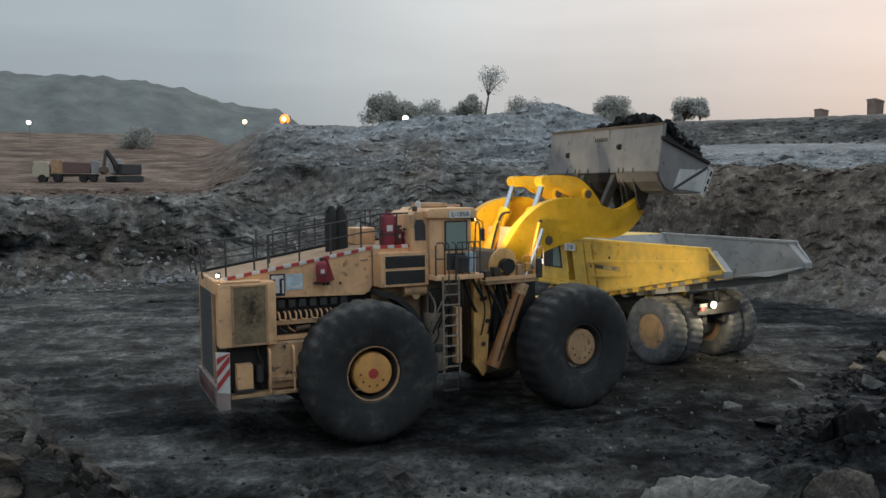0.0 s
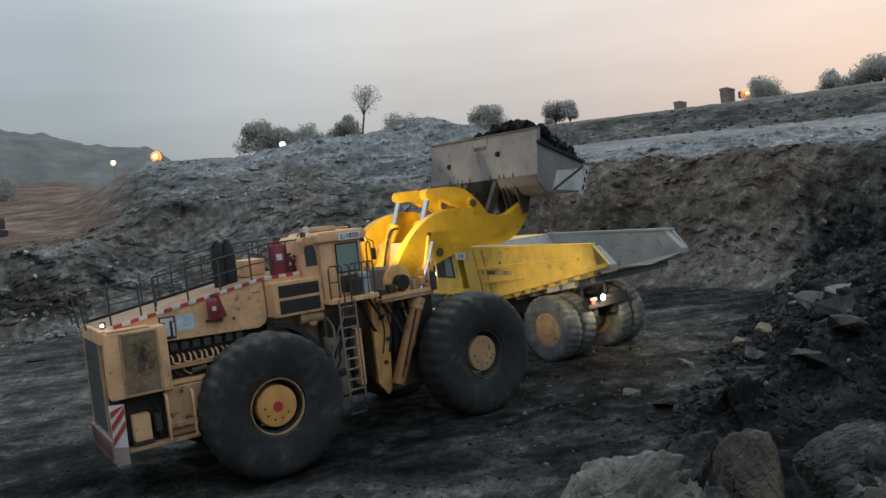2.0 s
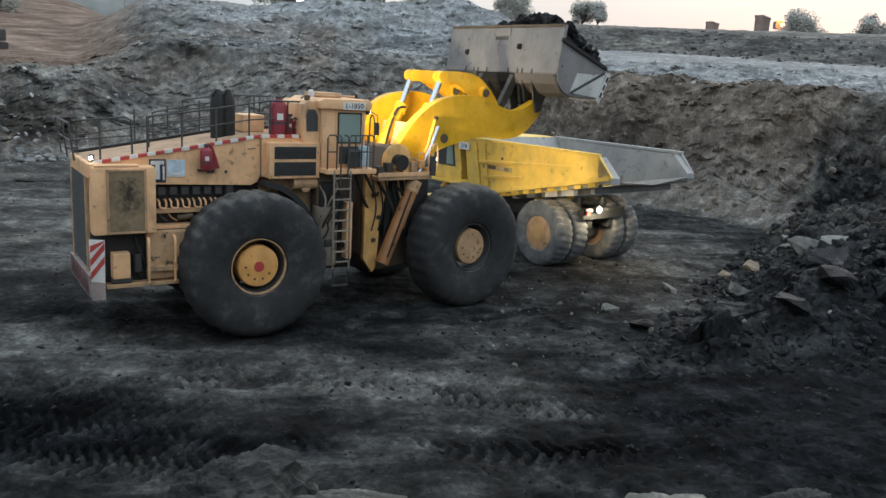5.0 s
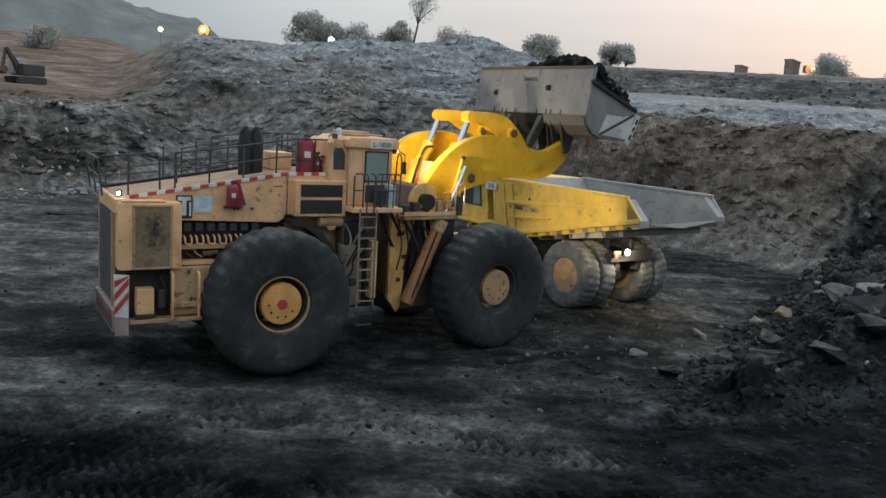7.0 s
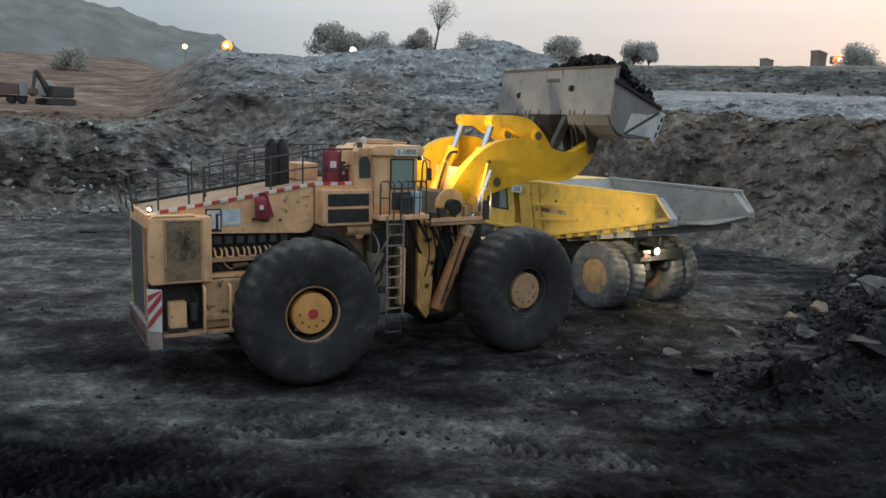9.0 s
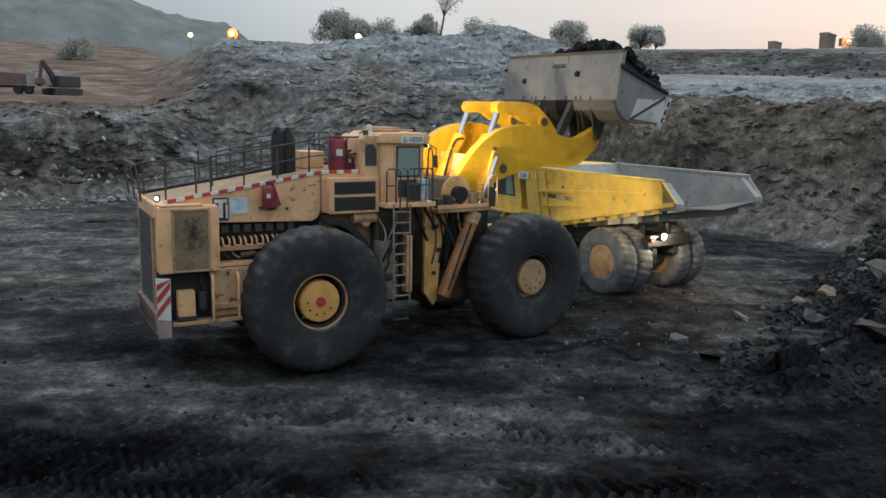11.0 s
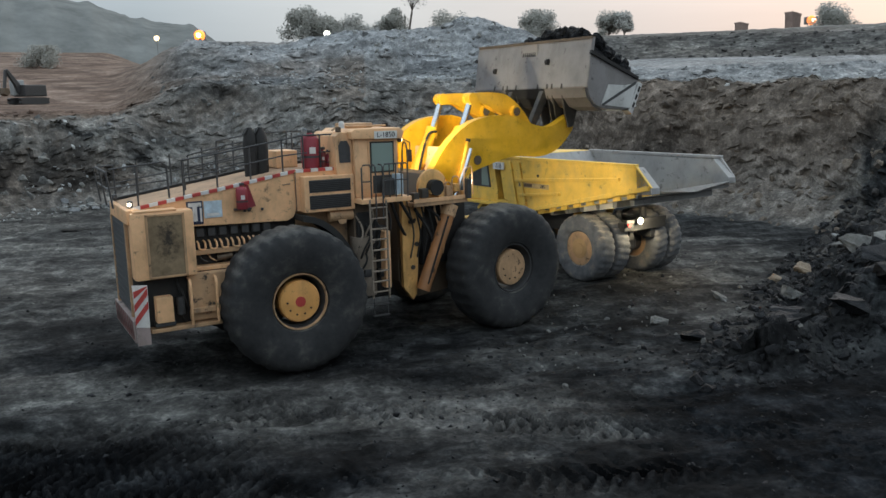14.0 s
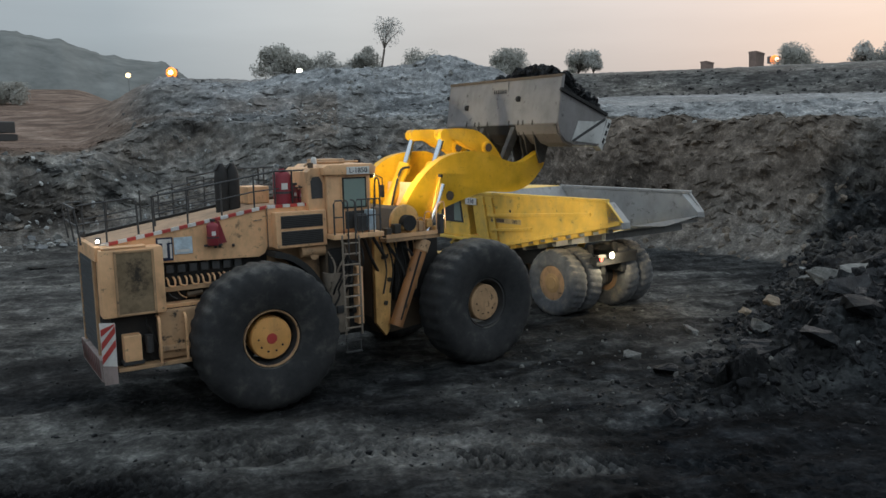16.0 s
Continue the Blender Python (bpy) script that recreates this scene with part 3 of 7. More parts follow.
def smooth_line(pts, steps=6):
    """A rounded line through the points."""
    out = []
    p = [pts[0]] + list(pts) + [pts[-1]]
    for i in range(1, len(p) - 2):
        for k in range(steps):
            t = k / steps
            out.append(tuple(0.5 * (2 * p[i][c] + (p[i + 1][c] - p[i - 1][c]) * t + (2 * p[i - 1][c] - 5 * p[i][c] + 4 * p[i + 1][c] - p[i + 2][c]) * t * t + (3 * p[i][c] - p[i - 1][c] - 3 * p[i + 1][c] + p[i + 2][c]) * t ** 3) for c in range(len(p[i]))))
    out.append(tuple(pts[-1]))
    return out


def lathe(profile, centre, n=48, side=-1, shape=None):
    """Turns (radius, depth) round an axle along y; side -1 looks to -y. shape(k, i, r) may change a radius."""
    bm = bmesh.new()
    rings = []
    for i, (r, d) in enumerate(profile):
        ring = []
        for k in range(n):
            a = 2 * math.pi * k / n
            rr = shape(k, i, r) if shape else r
            ring.append(bm.verts.new((centre[0] + rr * math.cos(a), centre[1] + side * d, centre[2] + rr * math.sin(a))))
        rings.append(ring)
    for a, b in zip(rings, rings[1:]):
        for k in range(n):
            bm.faces.new((a[k], a[(k + 1) % n], b[(k + 1) % n], b[k]))
    for ring in (rings[0], rings[-1]):
        if profile[rings.index(ring)][0] < 0.7:
            bm.faces.new(ring)
    return bm


def letters(text, size, material, parent, m, name="lettering"):
    """Raised flat lettering from the built-in font, in the plane of m."""
    cu = bpy.data.curves.new(name, "FONT")
    cu.body, cu.size, cu.extrude = text, size, 0.004
    cu.align_x, cu.align_y = "CENTER", "CENTER"
    tmp = bpy.data.objects.new(name, cu)
    scene.collection.objects.link(tmp)
    me = bpy.data.meshes.new_from_object(tmp.evaluated_get(bpy.context.evaluated_depsgraph_get()))
    bpy.data.objects.remove(tmp)
    me.transform(m)
    me.materials.clear()
    me.materials.append(material)
    ob = new(name, me)
    ob.parent = parent
    return ob


def rubber(name, dust, base=1.0):
    m, n, l, b = nodes_of(name)
    f = noise_node(n, l, 2.2, 8, 0.65)
    g = noise_node(n, l, 30, 4, 0.6)
    c = ramp_node(n, l, f, [(0.32, tuple(q * base for q in (0.024, 0.025, 0.027))), (0.55, tuple(q * base for q in (0.046, 0.047, 0.048))), (0.75, dust)])
    geo = n.new("ShaderNodeNewGeometry")
    up = n.new("ShaderNodeSeparateXYZ")
    l.new(geo.outputs["Normal"], up.inputs[0])
    lie = n.new("ShaderNodeMath")
    lie.operation = "MULTIPLY"
    l.new(up.outputs["Z"], lie.inputs[0])
    l.new(f, lie.inputs[1])
    settled = ramp_node(n, l, lie.outputs[0], [(0.28, (0, 0, 0)), (0.55, (0.85, 0.85, 0.85))])
    c = mix_node(n, l, settled, c, tuple(min(1, q * 1.6) for q in dust))
    l.new(c, b.inputs["Base Color"])
    b.inputs["Roughness"].default_value = 0.88
    bump_node(n, l, b, g, 0.3, 0.02)
    return m


M_TYRE = rubber("black_worn_rubber", (0.082, 0.078, 0.070), 0.66)
M_TYRE_D = rubber("dusty_grey_rubber", (0.34, 0.30, 0.24), 3.6)
# pale green puts the light inside the loader's cab into the glass colour
M_GLASS, gn, gl, gb = nodes_of("pale_green_glass")
gb.inputs["Base Color"].default_value = (0.42, 0.52, 0.47, 1)
gb.inputs["Transmission Weight"].default_value, gb.inputs["Roughness"].default_value = 0.45, 0.10
def stained_screen():
    """Fine mesh screen, dusty tan, with a black oil stain spread from its middle."""
    m, n, l, b = nodes_of("oil_stained_mesh_screen")
    dust = ramp_node(n, l, noise_node(n, l, 3.0, 8, 0.7), [(0.3, (0.13, 0.092, 0.05)), (0.7, (0.30, 0.22, 0.13))])
    tc = n.new("ShaderNodeTexCoord")
    mp = n.new("ShaderNodeMapping")
    mp.inputs["Location"].default_value, mp.inputs["Scale"].default_value = (-0.92, 0.0, -1.05), (1.75, 0.0, 1.75)
    l.new(tc.outputs["Generated"], mp.inputs["Vector"])
    far = n.new("ShaderNodeVectorMath")
    far.operation = "LENGTH"
    l.new(mp.outputs["Vector"], far.inputs[0])
    add = n.new("ShaderNodeMath")
    add.operation = "MULTIPLY_ADD"
    add.inputs[1].default_value = 2.6
    l.new(noise_node(n, l, 5.0, 9, 0.75), add.inputs[0])
    l.new(far.outputs["Value"], add.inputs[2])
    r = n.new("ShaderNodeMapRange")
    r.inputs["From Min"].default_value, r.inputs["From Max"].default_value = 1.35, 1.95
    r.inputs["To Min"].default_value, r.inputs["To Max"].default_value = 0.95, 0.0
    l.new(add.outputs[0], r.inputs["Value"])
    l.new(mix_node(n, l, r.outputs["Result"], dust, (0.02, 0.016, 0.011)), b.inputs["Base Color"])
    b.inputs["Roughness"].default_value = 0.75
    bump_node(n, l, b, noise_node(n, l, 60, 2, 0.5), 0.3, 0.01)
    return m


M_SCREEN = stained_screen()
M_LAMP_W = glowing("lit_work_lamp", (1.0, 0.86, 0.62), 9.0)


# the big wheel loader
A_REAR, A_FRONT = 25.0, 31.0
LOADER = pose(-3.11, 24.43, 0.0, 0, 0, A_REAR)
FRONT = LOADER.inverted() @ pose(2.97, 27.65, 0.0, 0, 0, A_FRONT)
# the arms turned about their pivot, the bucket let down level with them
ARM_SET = FRONT @ Matrix.Translation((-2.05, 0, 4.72)) @ pose(0, 0, 0, 0, 5.6, 0) @ Matrix.Translation((2.05, 0, -4.72))
BUCKET_SET = FRONT @ Matrix.Translation((0.10, 0, -0.57))
loader = thing("wheel_loader", LOADER, "huge dusty tan-yellow mining wheel loader with a raised full bucket", "wheel loader")


def lp(name, bm, material, parent=None, label="", smooth=False, front=False):
    if front:
        bm.transform(FRONT if front is True else front)
    return part(name, bm, material, parent or loader, label, smooth)


def tyre_shape(lugs, depth, n):
    per = n / lugs

    def shape(k, i, r):
        if r < 1.8:
            return r
        slant = (k + (1.2 if i % 2 else 0)) % per
        return r - (depth if slant < per * 0.34 else 0)
    return shape


def loader_wheel(x, y, side, front, hub_mat):
    """Tyre, dark rim well and yellow planetary hub; side -1 faces the near side."""
    c = (x, y, 1.95)
    n = 128
    prof = [(0.77, 0.40), (0.81, 0.50), (1.02, 0.60), (1.38, 0.675), (1.68, 0.67), (1.86, 0.60), (1.94, 0.50), (1.985, 0.36), (1.995, 0.14), (1.995, -0.14), (1.985, -0.36), (1.94, -0.50), (1.86, -0.60), (1.68, -0.67), (1.38, -0.675), (0.88, -0.55), (0.77, -0.40)]
    wheel = lp("wheel", lathe([(0.79, 0.42), (0.78, 0.36), (0.70, 0.28), (0.67, 0.05), (0.67, -0.40), (0.79, -0.44)], c, 48, side), M_DARK, label="dark rim well of a loader wheel", smooth=True, front=front)
    lp("tyre", lathe(prof, c, n, side, tyre_shape(32, 0.045, n)), M_TYRE, wheel, "worn black earthmover tyre", True, front)
    lp("rim_ring", lathe([(0.78, 0.43), (0.765, 0.47), (0.735, 0.465), (0.725, 0.38), (0.77, 0.36)], c, 48, side), M_TAN_D if not front else M_DARK, wheel, "scuffed rim ring", True, front)
    lp("hub", lathe([(0.575, 0.04), (0.575, 0.20), (0.57, 0.30), (0.57, 0.36), (0.54, 0.40), (0.30, 0.415), (0.18, 0.43), (0.01, 0.43)], c, 40, side), hub_mat, wheel, "yellow wheel hub", True, front)
    for k in range(5):
        a = radians(20 + k * 36 + 160)
        p = Vector((x + 0.36 * math.cos(a), y + side * 0.40, 1.95 + 0.36 * math.sin(a)))
        lp("hub_plug", tube([p, p + Vector((0, side * 0.03, 0))], 0.028, 8), M_BLACK, wheel, front=front)
    if not front:
        lp("badge", lathe([(0.14, 0.42), (0.14, 0.45), (0.01, 0.452)], c, 24, side), M_REDSTRIPE, wheel, "faded red badge", True)


loader_wheel(0, -2.32, -1, False, M_HUB)
loader_wheel(0, 2.32, 1, False, M_HUB)
loader_wheel(0, -2.32, -1, True, M_TAN_D)
loader_wheel(0, 2.32, 1, True, M_TAN_D)

M_PINK = painted("grimy_pale_paint", (0.34, 0.27, 0.25), amount=0.8, rough=0.7)
M_GREYTAN = painted("grey_grimy_paint", (0.27, 0.22, 0.17), amount=0.8, rough=0.75)
M_DARK_BROWN = plain("dark_brown_steel", (0.05, 0.044, 0.036), 0.6, scale=4, vary=0.5)
M_BELLY = painted("darker_grey_belly", (0.15, 0.138, 0.128), amount=0.5, rough=0.6)
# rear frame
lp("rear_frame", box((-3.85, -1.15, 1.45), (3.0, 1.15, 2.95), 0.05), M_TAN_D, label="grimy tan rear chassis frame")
lp("rear_axle", tube([(0, -1.9, 1.93), (0, 1.9, 1.93)], 0.42, 16), M_DARK)
lp("articulation_joint", box((2.7, -0.75, 1.2), (4.3, 0.75, 3.4), 0.08), M_BLACK, label="oily black articulation joint")
# rear end: radiator, bumper with warning panels
lp("radiator_core", box((-4.02, -1.75, 1.95), (-3.70, 0.55, 4.40), 0.02), M_DARK, label="dark rear radiator")
grille = lp("radiator_grille", box((-4.07, -1.62, 1.98), (-4.025, 0.45, 4.30), 0.01), plain("radiator_mesh", (0.055, 0.062, 0.065), 0.6, scale=14, vary=0.5), label="dark grey radiator mesh")
for gz in np.arange(2.10, 4.25, 0.16):
    lp("grille_bar", box((-4.09, -1.60, gz), (-4.07, 0.43, gz + 0.025), 0), M_DARK, grille)
lp("rear_header", box((-4.08, -2.0, 4.30), (-3.75, 0.60, 4.66), 0.03), M_TAN, label="scuffed pale header beam")
for py in (-1.66, 0.48):
    lp("radiator_post", box((-4.10, py - 0.06, 1.9), (-3.98, py + 0.06, 4.32), 0.015), M_TAN_D)
bumper = lp("bumper", prism([(-4.14, 1.36), (-4.16, 1.92), (-3.80, 1.92), (-3.80, 1.30)], -2.20, 0.72, 0.03), M_PINK, label="battered red and white striped rear bumper")
for sy in (-1,):
    panel = lp("warning_panel", prism([(-4.10, 1.30), (-4.13, 2.84), (-3.77, 2.80), (-3.79, 1.30)], sy * 2.24 - 0.02, sy * 2.24 + 0.02, 0.006), M_WHITE, bumper, "white panel with slanted red stripes")
    lp("worn_foot", prism([(-4.105, 1.29), (-4.11, 1.78), (-3.785, 1.72), (-3.785, 1.29)], sy * 2.262, sy * 2.270), M_PINK, panel, "scraped pinkish foot of the panel")
    for k in range(3):
        z0 = 1.82 + k * 0.34
        pts = [(-4.115, z0), (-3.785, min(2.76, z0 + 0.40)), (-3.785, min(2.79, z0 + 0.58)), (-4.115, min(2.80, z0 + 0.18))]
        lp("stripe", prism(pts, sy * 2.262, sy * 2.268), M_REDSTRIPE, panel)
for k in range(9):
    y0 = -2.15 + k * 0.31
    bm = bmesh.new()
    vs = [bm.verts.new(v) for v in ((-4.162, y0, 1.42), (-4.162, y0 + 0.15, 1.42), (-4.166, y0 + 0.30, 1.90), (-4.166, y0 + 0.15, 1.90))]
    bm.faces.new(vs)
    bmesh.ops.solidify(bm, geom=bm.faces[:], thickness=0.006)
    lp("stripe", bm, M_DULLRED, bumper)
# side cowls with their dirty screens
for sy in (-1,):
    cowl = lp("radiator_cowl", box((-4.02, min(sy * 1.70, sy * 2.20), 2.90), (-2.50, max(sy * 1.70, sy * 2.20), 4.60), 0.07), M_TAN, label="tan radiator side cowl", smooth=True)
    ys = sy * 2.205
    lp("screen", box((-3.63, min(ys, ys + sy * 0.012), 2.98), (-2.80, max(ys, ys + sy * 0.012), 4.50), 0.004), M_SCREEN, cowl, "brown oil-stained screen")
    for lo, hi in (((-3.69, 2.93), (-3.63, 4.54)), ((-2.80, 2.93), (-2.74, 4.54)), ((-3.69, 4.49), (-2.74, 4.54)), ((-3.69, 2.93), (-2.74, 2.98))):
        lp("screen_frame", box((lo[0], min(ys, ys + sy * 0.03), lo[1]), (hi[0], max(ys, ys + sy * 0.03), hi[1]), 0.006), M_TAN_D, cowl)
# lower side: box, tank, guards
lp("lower_bay", box((-3.76, -1.85, 1.62), (-0.9, 1.85, 2.95), 0.03), M_BLACK, label="oily black lower engine bay")
lp("side_sill", box((-3.74, -2.16, 1.52), (-1.95, -1.80, 1.62), 0.015), M_TAN_D)
lp("battery_box", box((-3.58, -2.18, 1.76), (-3.16, -1.84, 2.42), 0.03), M_TAN, label="small yellow battery box")
lp("box_bracket", box((-3.62, -2.14, 1.66), (-3.12, -1.84, 1.76), 0.01), M_DARK)
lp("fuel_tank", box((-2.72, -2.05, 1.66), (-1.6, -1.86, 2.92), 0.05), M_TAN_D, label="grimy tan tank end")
for gx in (-2.72, -2.06):
    lp("guard_bar", tube(smooth_line([(gx, -1.95, 2.80), (gx, -2.20, 2.74), (gx, -2.24, 2.4), (gx, -2.22, 1.62)], 4), 0.035), M_TAN)
lp("tank_step", box((-2.68, -2.20, 1.90), (-2.10, -2.05, 2.02), 0.01), M_TAN_D)
lp("filter_housing", tube([(-2.95, -2.0, 1.9), (-2.95, -2.0, 2.35)], 0.10, 12), M_DARK)
# engine side
lp("engine_block", box((-2.52, -1.52, 2.95), (0.6, 1.52, 4.15), 0.03), M_BLACK, label="black oily engine side")
lp("engine_sill", box((-2.50, -1.86, 2.93), (-0.85, -1.50, 3.03), 0.015), M_TAN)
for k in range(7):
    ex = -2.32 + k * 0.30
    lug = lp("exhaust_port", tube(smooth_line([(ex, -1.54, 3.66), (ex, -1.70, 3.62), (ex + 0.02, -1.72, 3.48), (ex + 0.16, -1.72, 3.46), (ex + 0.17, -1.70, 3.62), (ex + 0.17, -1.54, 3.66)], 3), 0.028, 6), M_TAN)
    lp("valve_cover", box((ex - 0.02, -1.64, 3.78), (ex + 0.18, -1.50, 4.0), 0.02), M_DARK)
lp("manifold_rail", box((-2.42, -1.72, 3.32), (-0.35, -1.56, 3.44), 0.02), M_TAN_D)
lp("cooler_pipe", tube([(-1.85, -1.66, 3.18), (-1.45, -1.66, 3.22)], 0.07, 10), M_RUST)
# hood
HOOD_TOP = [(-4.0, 4.64), (-1.6, 5.02), (0.35, 5.35), (2.0, 5.37)]


def hood_z(x):
    return float(np.interp(x, [p[0] for p in HOOD_TOP], [p[1] for p in HOOD_TOP]))


hood = lp("hood", prism([(-4.0, 4.60), (-4.0, 4.64), (-1.6, 5.02), (0.35, 5.35), (0.38, 4.30), (0.30, 4.10), (0.12, 4.01), (-2.48, 4.09), (-2.48, 4.58)], -1.75, 0.65, 0.02), M_TAN, label="tan engine hood sloping to the rear")
lp("hood_front", prism([(0.352, 5.35), (2.0, 5.37), (2.0, 4.20), (0.382, 4.24)], -1.80, 0.65, 0.02), M_TAN)
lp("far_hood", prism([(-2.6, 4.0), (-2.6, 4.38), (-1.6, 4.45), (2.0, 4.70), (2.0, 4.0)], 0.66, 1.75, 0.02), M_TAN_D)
deck_mat = painted("worn_dusty_deck", (0.44, 0.29, 0.18), amount=0.5, rough=0.95)
lp("deck_kerb", prism([(-3.95, 4.66), (-1.6, 5.04), (0.35, 5.37), (2.0, 5.39), (2.0, 5.47), (0.35, 5.45), (-1.6, 5.12), (-3.95, 4.74)], 0.46, 0.60), M_BLACK)
lp("deck", prism([(-3.95, 4.655), (-1.6, 5.03), (0.35, 5.36), (2.0, 5.38), (2.0, 5.395), (0.35, 5.375), (-1.6, 5.045), (-3.95, 4.67)], -1.55, 0.45), deck_mat, label="dusty walking deck")
for sx in np.arange(-3.9, 1.55, 0.215):
    k = int(round((sx + 3.9) / 0.215))
    x1 = sx + 0.205
    pts = [(sx, hood_z(sx) - 0.045), (x1, hood_z(x1) - 0.045), (x1, hood_z(x1) + 0.04), (sx, hood_z(sx) + 0.04)]
    lp("edge_stripe", prism(pts, -1.83 if sx > 0.2 else -1.785, -1.70), M_REDSTRIPE if k % 2 else M_WHITE, hood)
lp("rear_edge_box", box((-3.95, -2.18, 4.60), (-2.9, -1.76, 4.64), 0.01), M_TAN)
plate = lp("maker_plate", box((-2.57, -1.775, 4.14), (-2.16, -1.752, 4.74), 0.004), M_NAVY, hood, "navy sticker with a white emblem")
for lo, hi in (((-2.53, 4.60), (-2.20, 4.70)), ((-2.42, 4.22), (-2.31, 4.62)), ((-2.24, 4.20), (-2.19, 4.56))):
    lp("emblem", box((lo[0], -1.781, lo[1]), (hi[0], -1.776, hi[1]), 0), M_WHITE, plate)
sign = lp("notice_plate", box((-2.13, -1.772, 4.28), (-1.66, -1.752, 4.72), 0.004), M_PALE, hood, "pale blue notice sticker")
lp("notice_border", box((-2.06, -1.776, 4.33), (-1.74, -1.773, 4.40), 0), M_WHITE, sign)
for hx in (-0.98, -0.62, -1.1):
    lp("hood_latch", box((hx, -1.79, 4.36), (hx + 0.07, -1.752, 4.43), 0.01), M_DARK, hood)
lp("hood_seam", box((0.362, -1.806, 4.24), (0.384, -1.80, 5.33), 0), M_DARK, hood)
lp("hood_handle", tube([(0.02, -1.76, 5.0), (0.02, -1.80, 5.0), (0.22, -1.80, 5.02), (0.22, -1.76, 5.02)], 0.012, 6), M_DARK, hood)


def extinguisher(x, y, z, h, r, name="fire_extinguisher"):
    b = lp(name, lathe_up([(r * 0.9, 0), (r, 0.03), (r, h * 0.82), (r * 0.8, h * 0.9), (r * 0.35, h * 0.95), (r * 0.3, h)], (x, y, z)), M_RED, label="dark red fire suppression cylinder", smooth=True)
    lp("band", lathe_up([(r * 1.03, h * 0.3), (r * 1.03, h * 0.36)], (x, y, z)), M_DARK, b)
    lp("valve", box((x - 0.05, y - 0.05, z + h), (x + 0.07, y + 0.05, z + h + 0.07), 0.01), M_DARK, b)
    lp("label_patch", box((x - r * 0.45, y - r * 1.02, z + h * 0.42), (x + r * 0.25, y - r * 0.93, z + h * 0.6), 0), M_WHITE, b)
    return b


def lathe_up(profile, c, n=20):
    bm = bmesh.new()
    rings = [[bm.verts.new((c[0] + r * math.cos(2 * math.pi * k / n), c[1] + r * math.sin(2 * math.pi * k / n), c[2] + z)) for k in range(n)] for r, z in profile]
    for a, b in zip(rings, rings[1:]):
        for k in range(n):
            bm.faces.new((a[k], a[(k + 1) % n], b[(k + 1) % n], b[k]))
    bm.faces.new(rings[0])
    bm.faces.new(rings[-1][::-1])
    return bm


e1 = extinguisher(-1.16, -1.92, 4.46, 0.62, 0.15)
lp("bracket", box((-1.36, -1.86, 4.42), (-0.90, -1.75, 4.47), 0.01), M_DARK, e1)
lp("side_shield", prism([(-1.03, 4.46), (-1.03, 5.12), (-0.95, 5.05), (-0.78, 4.5)], -1.86, -1.80), M_RED, e1)
extinguisher(0.98, -1.45, 5.38, 0.98, 0.25)
extinguisher(1.33, -1.45, 5.38, 0.50, 0.10)
extinguisher(1.52, -1.45, 5.38, 0.42, 0.08)
# intake box with two louvred openings
intake = lp("intake_box", box((0.50, -2.12, 4.22), (1.98, -1.72, 5.20), 0.025), M_TAN, label="tan air intake box")
for z0, z1 in ((4.30, 4.68), (4.76, 5.10)):
    lp("louvre_opening", box((0.64, -2.135, z0), (1.86, -2.115, z1), 0.004), M_DARK, intake, "dark louvred opening")
    for lz in np.arange(z0 + 0.03, z1 - 0.02, 0.05):
        lp("louvre", box((0.65, -2.148, lz), (1.85, -2.135, lz + 0.018), 0), M_BLACK, intake)
lp("roller", tube([(1.25, -1.9, 4.06), (1.95, -1.9, 4.06)], 0.17, 14), M_TAN_D)
lp("pipe_flange", tube([(1.62, -1.86, 3.95), (1.62, -2.02, 3.95)], 0.14, 14), M_TAN_D)
lp("rear_fender", prism(smooth_line([(0.35, 4.18), (0.9, 4.02), (1.45, 3.55), (1.95, 2.75)], 5) + smooth_line([(1.85, 2.65), (1.38, 3.40), (0.85, 3.86), (0.35, 4.02)], 5), -2.35, -1.4), M_BLACK, label="black rubber fender")
lp("side_body", box((0.4, -1.55, 2.9), (2.0, 1.55, 4.25), 0.04), M_TAN_D)
# column behind the ladder, under the cab
lp("column", box((1.95, -2.05, 1.75), (2.62, -0.9, 4.38), 0.04), M_RUST, label="grimy column under the cab")
lp("column_post", box((2.70, -2.45, 1.90), (2.88, -2.15, 3.55), 0.02), M_TAN)
lp("hydraulic_pack", box((2.0, -2.2, 3.15), (2.55, -1.9, 4.1), 0.06), M_BLACK)
lp("tank_drum", tube([(2.25, -1.95, 1.7), (2.25, -1.95, 3.4)], 0.36, 16), M_GREYTAN, smooth=True)
ladder = lp("ladder", tube([(2.20, -2.62, 4.50), (2.22, -2.62, 1.70)], 0.03), M_GREYTAN, label="worn steel access ladder")
lp("stile", tube([(2.70, -2.62, 4.46), (2.72, -2.62, 1.66)], 0.03), M_GREYTAN, ladder)
for k in range(9):
    rz = 4.25 - k * 0.30
    lp("rung", box((2.20, -2.66, rz), (2.72, -2.56, rz + 0.035), 0.006), M_GREYTAN, ladder)
for rz in (1.48, 1.16):
    lp("hanging_step", box((2.22, -2.66, rz), (2.70, -2.54, rz + 0.03), 0.004), M_DARK, ladder)
for lx in (2.24, 2.68):
    lp("step_cable", tube([(lx, -2.6, 1.72), (lx, -2.6, 1.17)], 0.015, 5), M_DARK, ladder)
